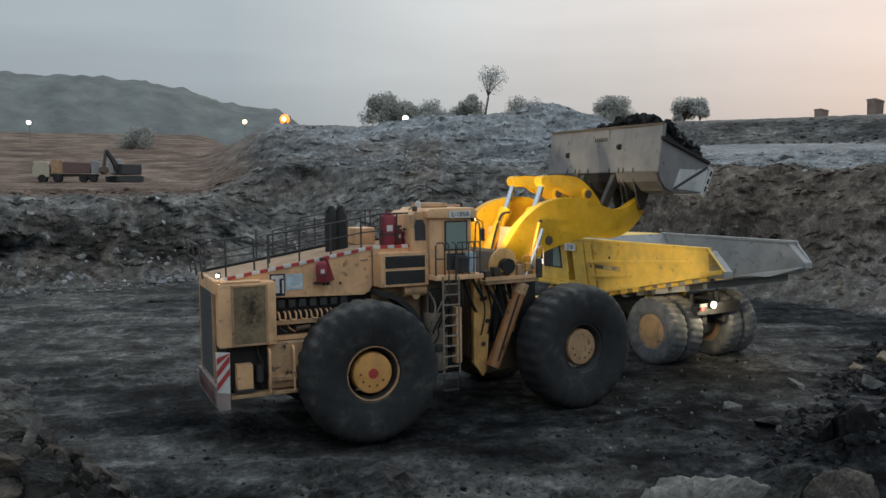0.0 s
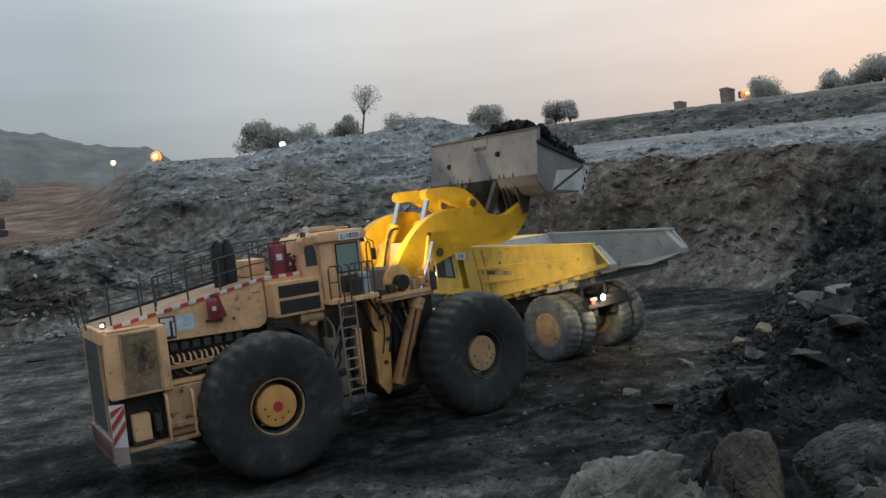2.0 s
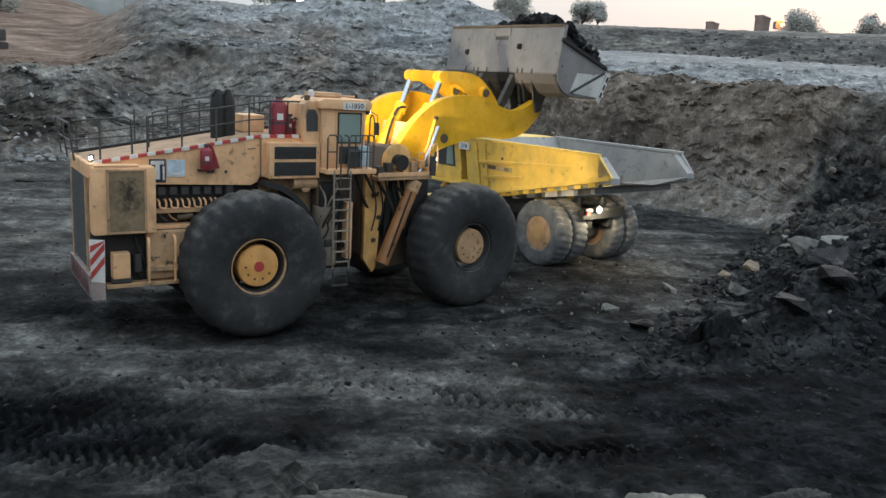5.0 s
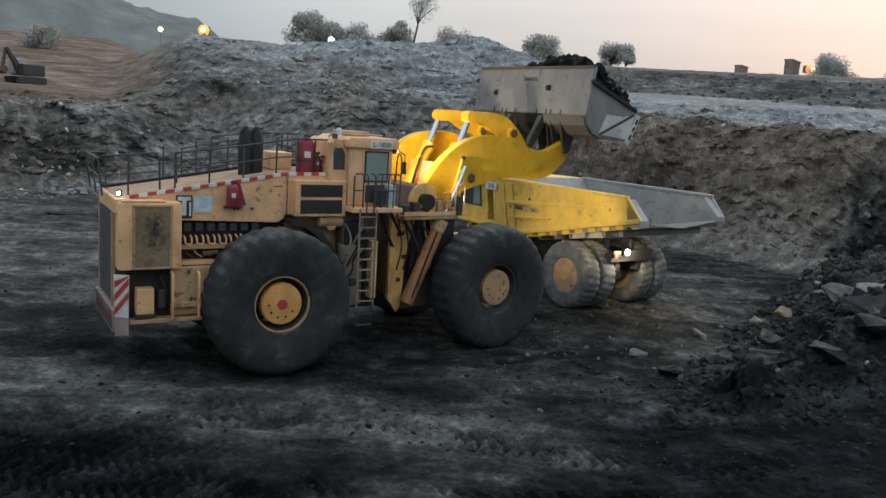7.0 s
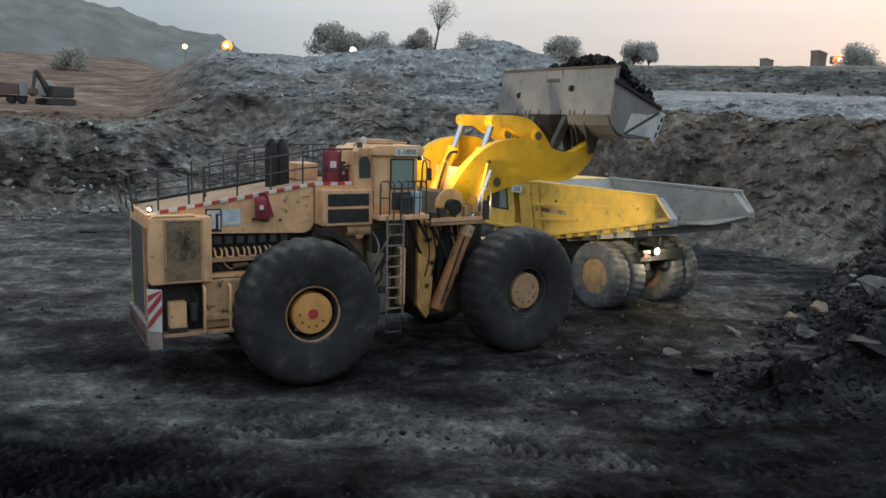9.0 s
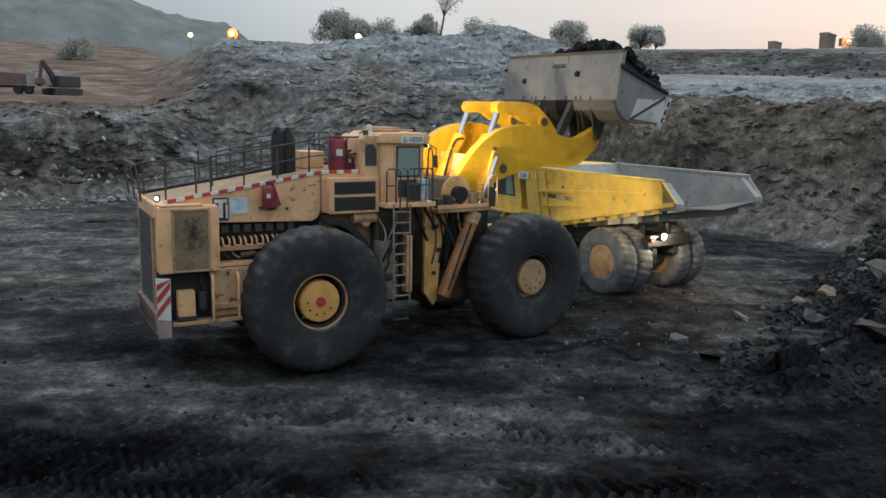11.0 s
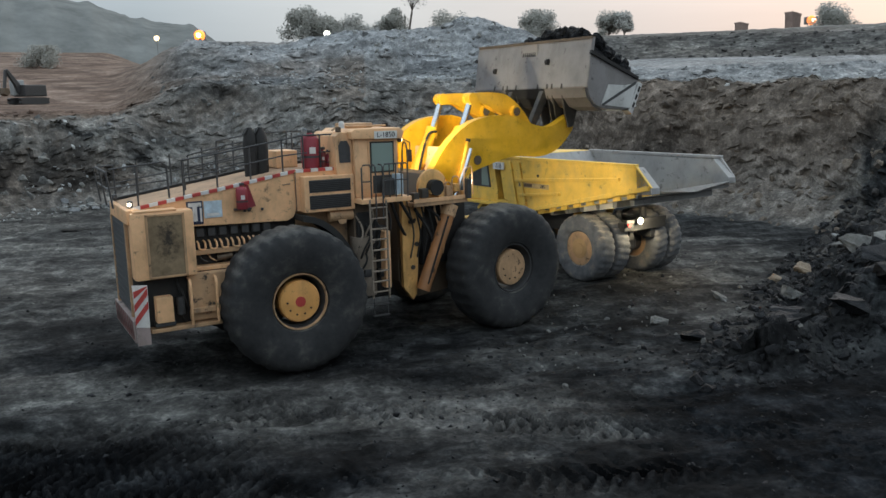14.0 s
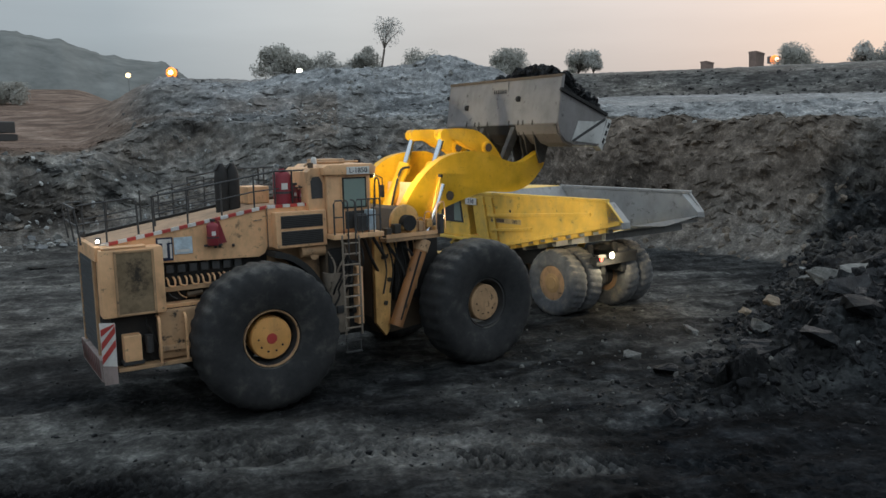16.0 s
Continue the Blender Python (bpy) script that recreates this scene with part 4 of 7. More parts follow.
# cab
cab = lp("cab", prism([(1.50, 5.38), (1.50, 6.25), (1.62, 6.36), (2.0, 6.36), (2.0, 4.52), (1.60, 4.52)], -2.02, -0.30, 0.03), M_TAN, label="tan operator cab with pale green and dark windows")
lp("cab_body", box((2.0, -2.16, 4.52), (3.36, -0.25, 6.20), 0.06), M_TAN, cab, smooth=True)
lp("cab_roof", prism([(1.90, 6.16), (1.86, 6.36), (1.98, 6.44), (3.38, 6.44), (3.50, 6.34), (3.46, 6.13)], -2.28, -0.15, 0.04), M_TAN, cab, "flat tan cab roof", True)
lp("rear_window", prism([(1.60, 5.52), (1.58, 6.0), (1.66, 6.12), (1.84, 6.12), (1.93, 5.95), (1.93, 5.52)], -2.035, -2.02), M_DARK, cab, "dark side window")
lp("door_frame", box((2.40, -2.185, 4.58), (3.26, -2.16, 6.10), 0.02), M_TAN, cab)
lp("door_window", box((2.50, -2.205, 5.24), (3.16, -2.186, 6.03), 0.03), M_GLASS, cab, "door window in the pale green of the lit inside")
for lo, hi in (((2.46, 5.20), (2.50, 6.07)), ((3.16, 5.20), (3.20, 6.07)), ((2.46, 6.03), (3.20, 6.07)), ((2.46, 5.20), (3.20, 5.24))):
    lp("window_seal", box((lo[0], -2.21, lo[1]), (hi[0], -2.186, hi[1]), 0.004), M_BLACK, cab)
lp("seat_back", box((2.55, -1.6, 5.2), (2.75, -1.1, 5.85), 0.06), M_DARK, cab)
lp("front_window", box((3.362, -2.0, 5.0), (3.375, -0.45, 6.05), 0.004), M_GLASS, cab, "greenish windscreen")
lp("door_kick_panel", box((2.52, -2.20, 4.62), (3.14, -2.186, 5.12), 0.01), M_DARK, cab)
plate2 = lp("number_plate_board", box((2.56, -2.302, 6.15), (3.27, -2.285, 6.36), 0.004), M_WHITE, cab, "white board with black model lettering")
letters("L-1850", 0.20, M_BLACK, plate2, Matrix.Translation((2.915, -2.307, 6.255)) @ pose(0, 0, 0, 90, 0, 0))
lp("air_unit", box((2.1, -1.5, 6.44), (2.9, -0.6, 6.58), 0.04), M_TAN_D, cab)
lp("roof_pipe", tube(smooth_line([(1.55, -1.7, 6.40), (1.75, -1.7, 6.52), (2.1, -1.75, 6.50), (3.2, -1.7, 6.50)], 4), 0.03), M_TAN_D, cab)
lp("beacon", lathe_up([(0.08, 0), (0.08, 0.14), (0.05, 0.20)], (1.78, -1.85, 6.46), 12), M_WHITE, cab, "small pale beacon")
lp("horn", box((1.60, -1.95, 6.36), (1.72, -1.8, 6.50), 0.02), M_RUST, cab)
lp("aerial_lamp", box((3.38, -1.3, 6.44), (3.5, -1.1, 6.56), 0.02), M_BLACK, cab)
for cy in (-2.05, -1.35):
    lamp = lp("work_lamp", box((3.40, cy - 0.09, 6.02), (3.50, cy + 0.09, 6.16), 0.02), M_DARK, cab)
    lp("lens", box((3.50, cy - 0.07, 6.04), (3.512, cy + 0.07, 6.14), 0.004), M_LAMP_W, lamp, "lit lens")
# platform and its rails
plat = lp("cab_platform", box((1.96, -2.62, 4.38), (3.52, -0.2, 4.52), 0.02), M_TAN, label="tan platform round the cab")


def rail(name, pts, r=0.022, parent=None, round_it=False):
    return lp(name, tube(smooth_line(pts, 4) if round_it else pts, r, 6), M_DARK, parent)


for xa, xb in ((2.0, 2.28), (2.66, 3.42)):
    rail("rail", [(xa, -2.58, 4.50), (xa, -2.58, 5.38), (xa + 0.05, -2.58, 5.46), (xb - 0.05, -2.58, 5.46), (xb, -2.58, 5.38), (xb, -2.58, 4.50)], 0.024, plat)
    rail("rail", [(xa, -2.58, 5.0), (xb, -2.58, 5.0)], 0.02, plat)
for rx in (2.85, 3.05, 3.22):
    rail("rail", [(rx, -2.58, 4.50), (rx, -2.58, 5.46)], 0.018, plat)
for rx in (2.38, 2.60):
    rail("grab_rail", [(rx, -2.64, 3.9), (rx, -2.66, 5.2), (rx, -2.62, 5.42), (rx, -2.4, 5.45)], 0.022, plat, True)
rail("rail", [(3.46, -2.5, 4.5), (3.46, -2.5, 5.85), (3.46, -2.25, 5.95), (3.46, -2.2, 5.2)], 0.024, plat, True)
# deck handrails
deck_rails = lp("deck_handrail", tube([(-2.57, -1.62, 5.80), (-1.6, -1.62, 5.93), (0.69, -1.62, 6.30), (1.70, -1.62, 6.30), (1.78, -1.62, 6.24), (2.02, -1.9, 5.50)], 0.026, 6), M_DARK, label="dark pipe handrail round the deck")


def rail_run(pts_x, y, over):
    for frac in (0.5,):
        lp("mid_rail", tube([(x, y, hood_z(x) + over * frac) for x in pts_x], 0.02, 6), M_DARK, deck_rails)
    for x in pts_x:
        lp("post", tube([(x, y, hood_z(x)), (x, y, hood_z(x) + over)], 0.024, 6), M_DARK, deck_rails)


rail_run([-2.57, -1.7, -0.8, 0.1, 0.7, 1.2, 1.70], -1.62, 0.93)
rail_run([-3.9, -3.3, -2.4, -1.5, -0.6, 0.3, 1.2, 1.9], 0.62, 0.95)
for x in (-0.8, 0.3, 1.4):
    lp("post", tube([(x, 1.66, 4.3), (x, 1.66, hood_z(x) + 0.95)], 0.024, 6), M_DARK, deck_rails)
lp("far_rail", tube([(x, 1.66, hood_z(x) + 0.95) for x in (-0.8, 0.35, 1.9)], 0.026, 6), M_DARK, deck_rails)
lp("rear_rail", tube([(-4.30, -1.62, 4.70), (-4.40, -1.62, 5.60), (-4.32, -1.62, 5.66), (-3.10, -1.62, 5.78), (-2.96, -1.62, 5.70), (-2.94, -1.62, 4.86)], 0.026, 6), M_DARK, deck_rails)
lp("rear_rail", tube([(-4.36, -1.62, 5.20), (-2.95, -1.62, 5.32)], 0.02, 6), M_DARK, deck_rails)
lp("rear_rail", tube([(-4.40, -1.62, 5.60), (-4.36, 0.52, 5.60), (-3.9, 0.62, 5.62)], 0.026, 6), M_DARK, deck_rails)
lp("rear_rail", tube([(-4.37, -1.62, 5.18), (-4.34, 0.52, 5.18)], 0.02, 6), M_DARK, deck_rails)
for y in (-0.55, 0.52):
    lp("post", tube([(-4.30, y, 4.68), (-4.41, y, 5.60)], 0.024, 6), M_DARK, deck_rails)
for x in (-3.7,):
    lp("post", tube([(x, -1.62, 4.70), (x, -1.62, 5.72)], 0.024, 6), M_DARK, deck_rails)
for y, x0 in ((-0.6, -2.3), (0.6, -1.9)):
    lp("inner_rail", tube(smooth_line([(x0, y, hood_z(x0)), (x0, y, hood_z(x0) + 0.7), (x0 + 0.15, y, hood_z(x0) + 0.85), (x0 + 2.0, y, hood_z(x0 + 2) + 0.8), (x0 + 2.1, y, hood_z(x0 + 2))], 4), 0.024, 6), M_DARK, deck_rails)
    lp("inner_rail", tube([(x0, y, hood_z(x0) + 0.42), (x0 + 2.05, y, hood_z(x0 + 2) + 0.42)], 0.02, 6), M_DARK, deck_rails)
# exhaust stacks and deck boxes
for sx, lean in ((-0.50, -0.06), (-0.20, 0.06)):
    st = lp("exhaust_pipe", lathe_up([(0.19, 0), (0.20, 0.9), (0.17, 1.12), (0.07, 1.34)], (sx, -0.75, 5.2), 14), M_BLACK, label="sooty black exhaust stack", smooth=True)
    lp("flap", box((sx - 0.10, -0.85, 6.34), (sx + 0.10, -0.65, 6.37), 0.01, Matrix.Translation((sx - 0.12, -0.75, 6.25)) @ pose(0, 0, 0, 0, -55, 0) @ Matrix.Translation((-sx + 0.15, 0.75, -6.25))), M_BLACK, st)
lp("deck_box", box((0.22, -0.75, 5.38), (0.85, 0.1, 5.86), 0.03), M_TAN, label="tan deck box")
for ly, lx in ((-1.70, -3.92), (0.3, -3.98)):
    lamp = lp("tail_work_lamp", box((lx - 0.05, ly - 0.08, 4.70), (lx + 0.06, ly + 0.08, 4.86), 0.02), M_DARK)
    lp("lens", lathe_up([(0.038, 0), (0.042, 0.05), (0.026, 0.08)], (lx - 0.03, ly - 0.09, 4.74), 10), M_LAMP_W if ly < 0 else M_DARK, lamp, "small round lens")

M_TOWER = painted("grimy_yellow_paint", (0.74, 0.42, 0.14), dirt=(0.13, 0.08, 0.035), amount=0.65, rough=0.5, scale=2.0)
# front frame
# dark brown body paints the shade of the gap between the tower plates
ff = lp("front_frame", prism([(-3.30, 1.75), (-3.30, 4.25), (-2.62, 4.25), (-2.2, 4.95), (-1.75, 5.0), (-1.35, 4.3), (-0.8, 3.0), (-0.4, 2.5), (0.4, 2.5), (0.4, 1.4), (-2.6, 1.15), (-3.0, 1.2)], -1.25, 1.25, 0.04), M_RUST, label="front frame tower in dark brown, as shaded between its plates", front=True)
for sy in (-1, 1):
    lp("tower_plate", prism([(-3.34, 1.62), (-3.34, 4.30), (-2.62, 4.28), (-2.42, 4.9), (-1.95, 5.05), (-1.6, 4.75), (-1.6, 4.3), (-2.5, 4.1), (-2.78, 2.9), (-2.86, 1.35), (-3.0, 1.18)], sy * 1.52 - 0.07, sy * 1.52 + 0.07, 0.015), M_TOWER, ff, front=True)
    lp("arm_pivot", tube([(-2.05, sy * 1.15, 4.72), (-2.05, sy * 1.72, 4.72)], 0.22, 18), M_TOWER, ff, smooth=True, front=True)
    lp("pivot_housing", lathe([(0.50, 0.0), (0.52, 0.03), (0.52, 0.14), (0.44, 0.17), (0.30, 0.17), (0.01, 0.17)], (-2.30, sy * 1.60, 4.62), 32, sy), M_TOWER, ff, "grimy yellow arm pivot housing", True, True)
# black block stands in for the shaded recess behind the lift cylinder
lp("recess_shade", box((-2.55, -1.50, 2.2), (-0.9, -1.26, 4.0), 0.02), M_BLACK, ff, front=True)
lp("hose_drum", tube([(-2.32, -1.72, 4.60), (-2.32, -2.02, 4.60)], 0.24, 18), M_BLACK, ff, "black round hose drum", True, True)
lp("service_platform", box((-3.20, -2.05, 4.08), (-1.20, -1.40, 4.20), 0.02), M_TAN_D, ff, front=True)
for hx, hz in ((-1.55, 4.78), (-1.85, 4.62)):
    lp("guard_hoop", tube(smooth_line([(hx - 0.13, -1.9, 4.18), (hx - 0.13, -1.9, hz), (hx, -1.9, hz + 0.1), (hx + 0.13, -1.9, hz), (hx + 0.13, -1.9, 4.18)], 4), 0.025, 6), M_TAN_D, ff, front=True)
rnd_f = random.Random(5)
for k in range(7):
    px, pz = -3.15 + 0.30 * k, 4.22 + 0.10 * (k % 3)
    lp("manifold_block", box((px, -1.98, pz), (px + rnd_f.uniform(0.12, 0.24), -1.74, pz + rnd_f.uniform(0.10, 0.34)), 0.02), rnd_f.choice((M_TOWER, M_TAN_D, M_DARK_BROWN)), ff, front=True)
for k in range(6):
    px = -3.2 + 0.24 * k
    lp("hydraulic_line", tube(smooth_line([(px, -1.66, 4.24), (px + 0.05, -1.74, 3.9 - 0.06 * k), (px + 0.20, -1.70, 3.2), (px + 0.10, -1.64, 2.5)], 4), 0.028, 6), rnd_f.choice((M_BLACK, M_DARK_BROWN, M_TAN_D)), ff, front=True)
for px, pz in ((-3.05, 3.6), (-2.85, 2.9), (-3.0, 2.2)):
    lp("plate_boss", tube([(px, -1.59, pz), (px, -1.64, pz)], 0.07, 12), M_DARK_BROWN, ff, front=True)
lp("toe_board", box((-3.22, -2.08, 4.20), (-1.20, -2.05, 4.32), 0.005), M_TAN, ff, front=True)
lp("step_rail", tube(smooth_line([(-1.32, -2.02, 4.20), (-1.32, -2.04, 5.0), (-1.22, -2.04, 5.12), (-1.0, -2.0, 5.10), (-0.96, -2.0, 4.3)], 4), 0.022, 6), M_TAN, ff, front=True)
lp("front_axle", tube([(0, -1.9, 1.93), (0, 1.9, 1.93)], 0.42, 16), M_DARK, front=True)
lp("hose", tube(smooth_line([(-2.9, -1.6, 4.0), (-2.5, -1.75, 3.3), (-2.3, -1.7, 2.6), (-2.6, -1.6, 2.0)], 5), 0.05, 7), M_BLACK, ff, front=True)
lp("hose", tube(smooth_line([(-2.6, -1.6, 4.1), (-2.1, -1.8, 3.6), (-2.1, -1.7, 3.0), (-2.5, -1.6, 2.2)], 5), 0.04, 7), M_BLACK, ff, front=True)
# lift arms
ARM = smooth_line([(-2.38, 4.55), (-2.28, 5.05), (-1.70, 5.95), (-0.82, 6.64), (0.39, 6.92), (1.20, 6.84), (1.88, 6.69), (2.55, 6.72), (3.28, 7.14)], 5)
ARM += smooth_line([(3.56, 6.95), (3.50, 6.62), (2.9, 5.98), (2.11, 5.68), (0.92, 5.62), (-0.12, 5.30), (-0.92, 4.95), (-1.50, 4.40), (-2.0, 4.28)], 5)
for sy in (-1, 1):
    arm = lp("lift_arm", prism(ARM, sy * 1.5 - 0.16, sy * 1.5 + 0.16, 0.03), M_YEL, label="bright yellow curved lift arm", smooth=True, front=ARM_SET)
    lp("pin_boss", tube([(3.36, sy * 1.5 - 0.24, 6.92), (3.36, sy * 1.5 + 0.24, 6.92)], 0.16, 16), M_RUST, arm, smooth=True, front=ARM_SET)
    lp("cross_tube_boss", tube([(-0.55, sy * 1.68, 5.45), (-0.55, sy * 1.3, 5.45)], 0.15, 14), M_RUST, arm, smooth=True, front=ARM_SET)
    # lift cylinder
    cyl = lp("lift_cylinder", tube([(-2.80, sy * 1.82, 1.50), (-1.75, sy * 1.82, 3.85)], 0.21, 16), M_ORANGE, label="orange-brown lift cylinder barrel", smooth=True, front=True)
    lp("rod", tube([(-1.75, sy * 1.82, 3.85), (-1.10, sy * 1.82, 5.1), (-0.85, sy * 1.78, 5.68)], 0.075, 12), M_CHROME, cyl, "bright chromed rod", True, True)
    lp("gland", tube([(-1.82, sy * 1.82, 3.70), (-1.68, sy * 1.82, 4.02)], 0.235, 16), M_TAN_D, cyl, smooth=True, front=True)
    lp("grease_line", tube([(-2.75, sy * 2.02, 1.7), (-1.95, sy * 2.04, 3.7)], 0.03, 6), M_BLACK, cyl, front=True)
    lp("sight_pole", tube([(-1.30, sy * 1.72, 4.6), (-1.02, sy * 1.70, 6.0)], 0.055, 8), M_YEL, arm, front=ARM_SET)
    lp("pole_cap", tube([(-1.02, sy * 1.70, 6.0), (-1.0, sy * 1.70, 6.09)], 0.075, 8), M_BLACK, arm, front=ARM_SET)
    # bell crank
    by = sy * 0.8
    bell = lp("bell_crank", prism(smooth_line([(-0.48, 7.30), (-0.42, 7.50), (-0.1, 7.60), (0.55, 7.66), (1.15, 7.60), (1.75, 7.25), (2.2, 6.80), (2.35, 6.4)], 4) + smooth_line([(1.9, 6.3), (1.45, 6.72), (1.1, 6.95), (0.55, 7.10), (0.2, 7.28), (-0.15, 7.22), (-0.4, 7.20)], 4), by - 0.15, by + 0.15, 0.03), M_YEL, label="yellow bell crank lever", smooth=True, front=ARM_SET)
    lp("pin_boss", tube([(1.46, by - 0.28, 7.11), (1.46, by + 0.28, 7.11)], 0.20, 18), M_YEL, bell, smooth=True, front=ARM_SET)
    lp("pin_end", tube([(1.46, by - 0.30, 7.11), (1.46, by - 0.27, 7.11)], 0.14, 16), M_RUST, bell, smooth=True, front=ARM_SET)
    for dy in (-0.13, 0.0, 0.13):
        lp("eye_ring", tube([(-0.33, by + dy - 0.05, 7.39), (-0.33, by + dy + 0.05, 7.39)], 0.19, 16), M_YEL, bell, smooth=True, front=ARM_SET)
    tilt = lp("tilt_cylinder", tube([(-1.35, by, 4.6), (-0.62, by, 6.30)], 0.20, 16), M_YEL, label="yellow tilt cylinder barrel", smooth=True, front=ARM_SET)
    lp("rod", tube([(-0.62, by, 6.30), (-0.33, by, 7.30)], 0.10, 12), M_CHROME, tilt, "pale grey cylinder rod", True, ARM_SET)
    lp("gland", tube([(-0.68, by, 6.14), (-0.58, by, 6.40)], 0.235, 16), M_YEL, tilt, smooth=True, front=ARM_SET)
    lp("hose", tube(smooth_line([(-0.6, by - 0.25, 6.3), (-0.95, by - 0.3, 6.2), (-1.15, by - 0.3, 5.6), (-1.2, by - 0.2, 4.9)], 5), 0.04, 6), M_BLACK, tilt, front=ARM_SET)
    link = lp("bucket_link", prism([(2.10, 6.45), (2.25, 6.70), (2.75, 7.9), (3.0, 8.15), (3.1, 7.9), (2.6, 6.9), (2.35, 6.3)], by - 0.10, by + 0.10, 0.02), M_DARK_BROWN, label="dark steel bucket link", front=ARM_SET)
lp("cross_tube", tube([(0.9, -1.5, 6.3), (0.9, 1.5, 6.3)], 0.30, 18), M_YEL, label="yellow cross tube between the arms", smooth=True, front=ARM_SET)
lp("arm_web", box((-0.9, -1.34, 5.0), (-0.6, 1.34, 5.8), 0.03), M_TAN, front=ARM_SET)
# bucket
BK = [(3.22, 9.66), (3.12, 9.1), (2.98, 8.10), (3.08, 7.78), (3.35, 7.50), (3.75, 7.36), (4.97, 7.30)]
BK_IN = [(4.97, 7.36), (3.80, 7.44), (3.45, 7.58), (3.20, 7.85), (3.10, 8.12), (3.22, 9.1), (3.32, 9.64)]
bucket = lp("bucket", prism(BK + BK_IN, -2.9, 2.9), M_STEEL, label="dusty grey steel loader bucket full of coal", front=BUCKET_SET)
SIDE = [(3.24, 9.10), (5.36, 8.34), (5.42, 8.10), (4.97, 7.31), (3.75, 7.37), (3.35, 7.51), (3.10, 7.79), (3.0, 8.10), (3.14, 9.12), (3.25, 9.64), (3.34, 9.64)]
for sy in (-1, 1):
    side = lp("side_plate", prism(SIDE, sy * 2.88 - 0.04, sy * 2.88 + 0.04, 0.01), M_STEEL, bucket, "scraped steel side plate", front=BUCKET_SET)
    lp("wear_plate", prism([(3.95, 8.15), (4.80, 8.12), (5.35, 8.20), (5.0, 7.36), (3.62, 7.50)], sy * 2.94 - 0.015, sy * 2.94 + 0.015), M_BRIGHT, side, "bright scoured wear plate", front=BUCKET_SET)
    lp("wear_plate_edge", prism([(3.62, 7.52), (3.70, 7.46), (5.30, 8.16), (5.24, 8.24)], sy * 2.96 - 0.01, sy * 2.96 + 0.01), M_DARK, side, front=BUCKET_SET)
    lp("side_edge", prism([(3.06, 9.14), (5.36, 8.30), (5.38, 8.40), (3.12, 9.24)], sy * 2.95 - 0.05, sy * 2.95 + 0.05, 0.01), M_BLACK, side, "black top edge", front=BUCKET_SET)
    shroud = lp("lip_shroud", prism([(4.95, 7.28), (5.45, 8.22), (5.62, 8.15), (5.12, 7.12)], sy * 2.80 - 0.16, sy * 2.80 + 0.16, 0.02), M_BRIGHT, bucket, "bright cast lip shroud", front=BUCKET_SET)
    for k in range(3):
        lp("tooth_slot", prism([(5.10 + k * 0.13, 7.40 + k * 0.26), (5.18 + k * 0.13, 7.56 + k * 0.26), (5.24 + k * 0.13, 7.52 + k * 0.26), (5.16 + k * 0.13, 7.36 + k * 0.26)], sy * 2.97 - 0.012, sy * 2.97 + 0.012), M_BLACK, shroud, front=BUCKET_SET)
lp("lip_plate", prism([(4.7, 7.28), (5.45, 7.40), (5.45, 7.46), (4.7, 7.38)], -2.86, 2.86, 0.01), M_BRIGHT, bucket, "bright cutting lip", front=BUCKET_SET)
for k in range(7):
    ty = -2.4 + k * 0.8
    lp("tooth", prism([(5.3, 7.32), (5.3, 7.54), (5.75, 7.50), (5.78, 7.46)], ty - 0.12, ty + 0.12, 0.02), M_BRIGHT, bucket, front=BUCKET_SET)
# both belly ends in a darker grey than the bucket's back
lp("belly_patch", prism([(2.965, 8.06), (3.07, 7.76), (3.34, 7.48), (3.74, 7.34), (3.74, 7.30), (3.32, 7.44), (3.03, 7.74), (2.93, 8.06)], -2.86, -0.95), M_BELLY, bucket, "darker grey bucket belly", front=BUCKET_SET)
lp("belly_patch", prism([(2.965, 8.06), (3.07, 7.76), (3.34, 7.48), (3.74, 7.34), (3.74, 7.30), (3.32, 7.44), (3.03, 7.74), (2.93, 8.06)], 1.1, 2.86), M_BELLY, bucket, "darker grey bucket belly", front=BUCKET_SET)
vent = lp("vent_panel", box((3.06, -0.40, 9.12), (3.10, 0.45, 9.58), 0.01, Matrix.Translation((0.075, 0, 0))), M_STEEL, bucket, front=BUCKET_SET)
for k in range(7):
    y0 = -0.30 + k * 0.10
    lp("vent_slot", prism([(3.115, 9.18), (3.145, 9.18), (3.185, 9.46), (3.155, 9.46)], y0, y0 + 0.045), M_BLACK, vent, front=BUCKET_SET)
# black patch puts the shade of the hollow between the hinges into colour
lp("belly_patch", prism([(2.965, 8.06), (3.07, 7.76), (3.34, 7.48), (3.74, 7.34), (3.74, 7.30), (3.32, 7.44), (3.03, 7.74), (2.93, 8.06)], -0.94, 1.09), M_BLACK, bucket, "black patch painting the hinge recess's shade", front=BUCKET_SET)
# hinge lugs coloured dark as well, for the same shaded hollow
for y0 in (-1.5, -0.8, 0.8, 1.5):
    lp("hinge_lug", prism([(2.99, 8.22), (2.95, 8.05), (3.15, 7.2), (3.3, 6.75), (3.5, 6.78), (3.7, 7.32), (3.3, 7.6), (3.1, 8.1)], y0 - 0.27, y0 - 0.20, 0.01), M_DARK_BROWN, bucket, front=BUCKET_SET)
    lp("hinge_lug", prism([(2.99, 8.22), (2.95, 8.05), (3.15, 7.2), (3.3, 6.75), (3.5, 6.78), (3.7, 7.32), (3.3, 7.6), (3.1, 8.1)], y0 + 0.20, y0 + 0.27, 0.01), M_DARK_BROWN, bucket, front=BUCKET_SET)
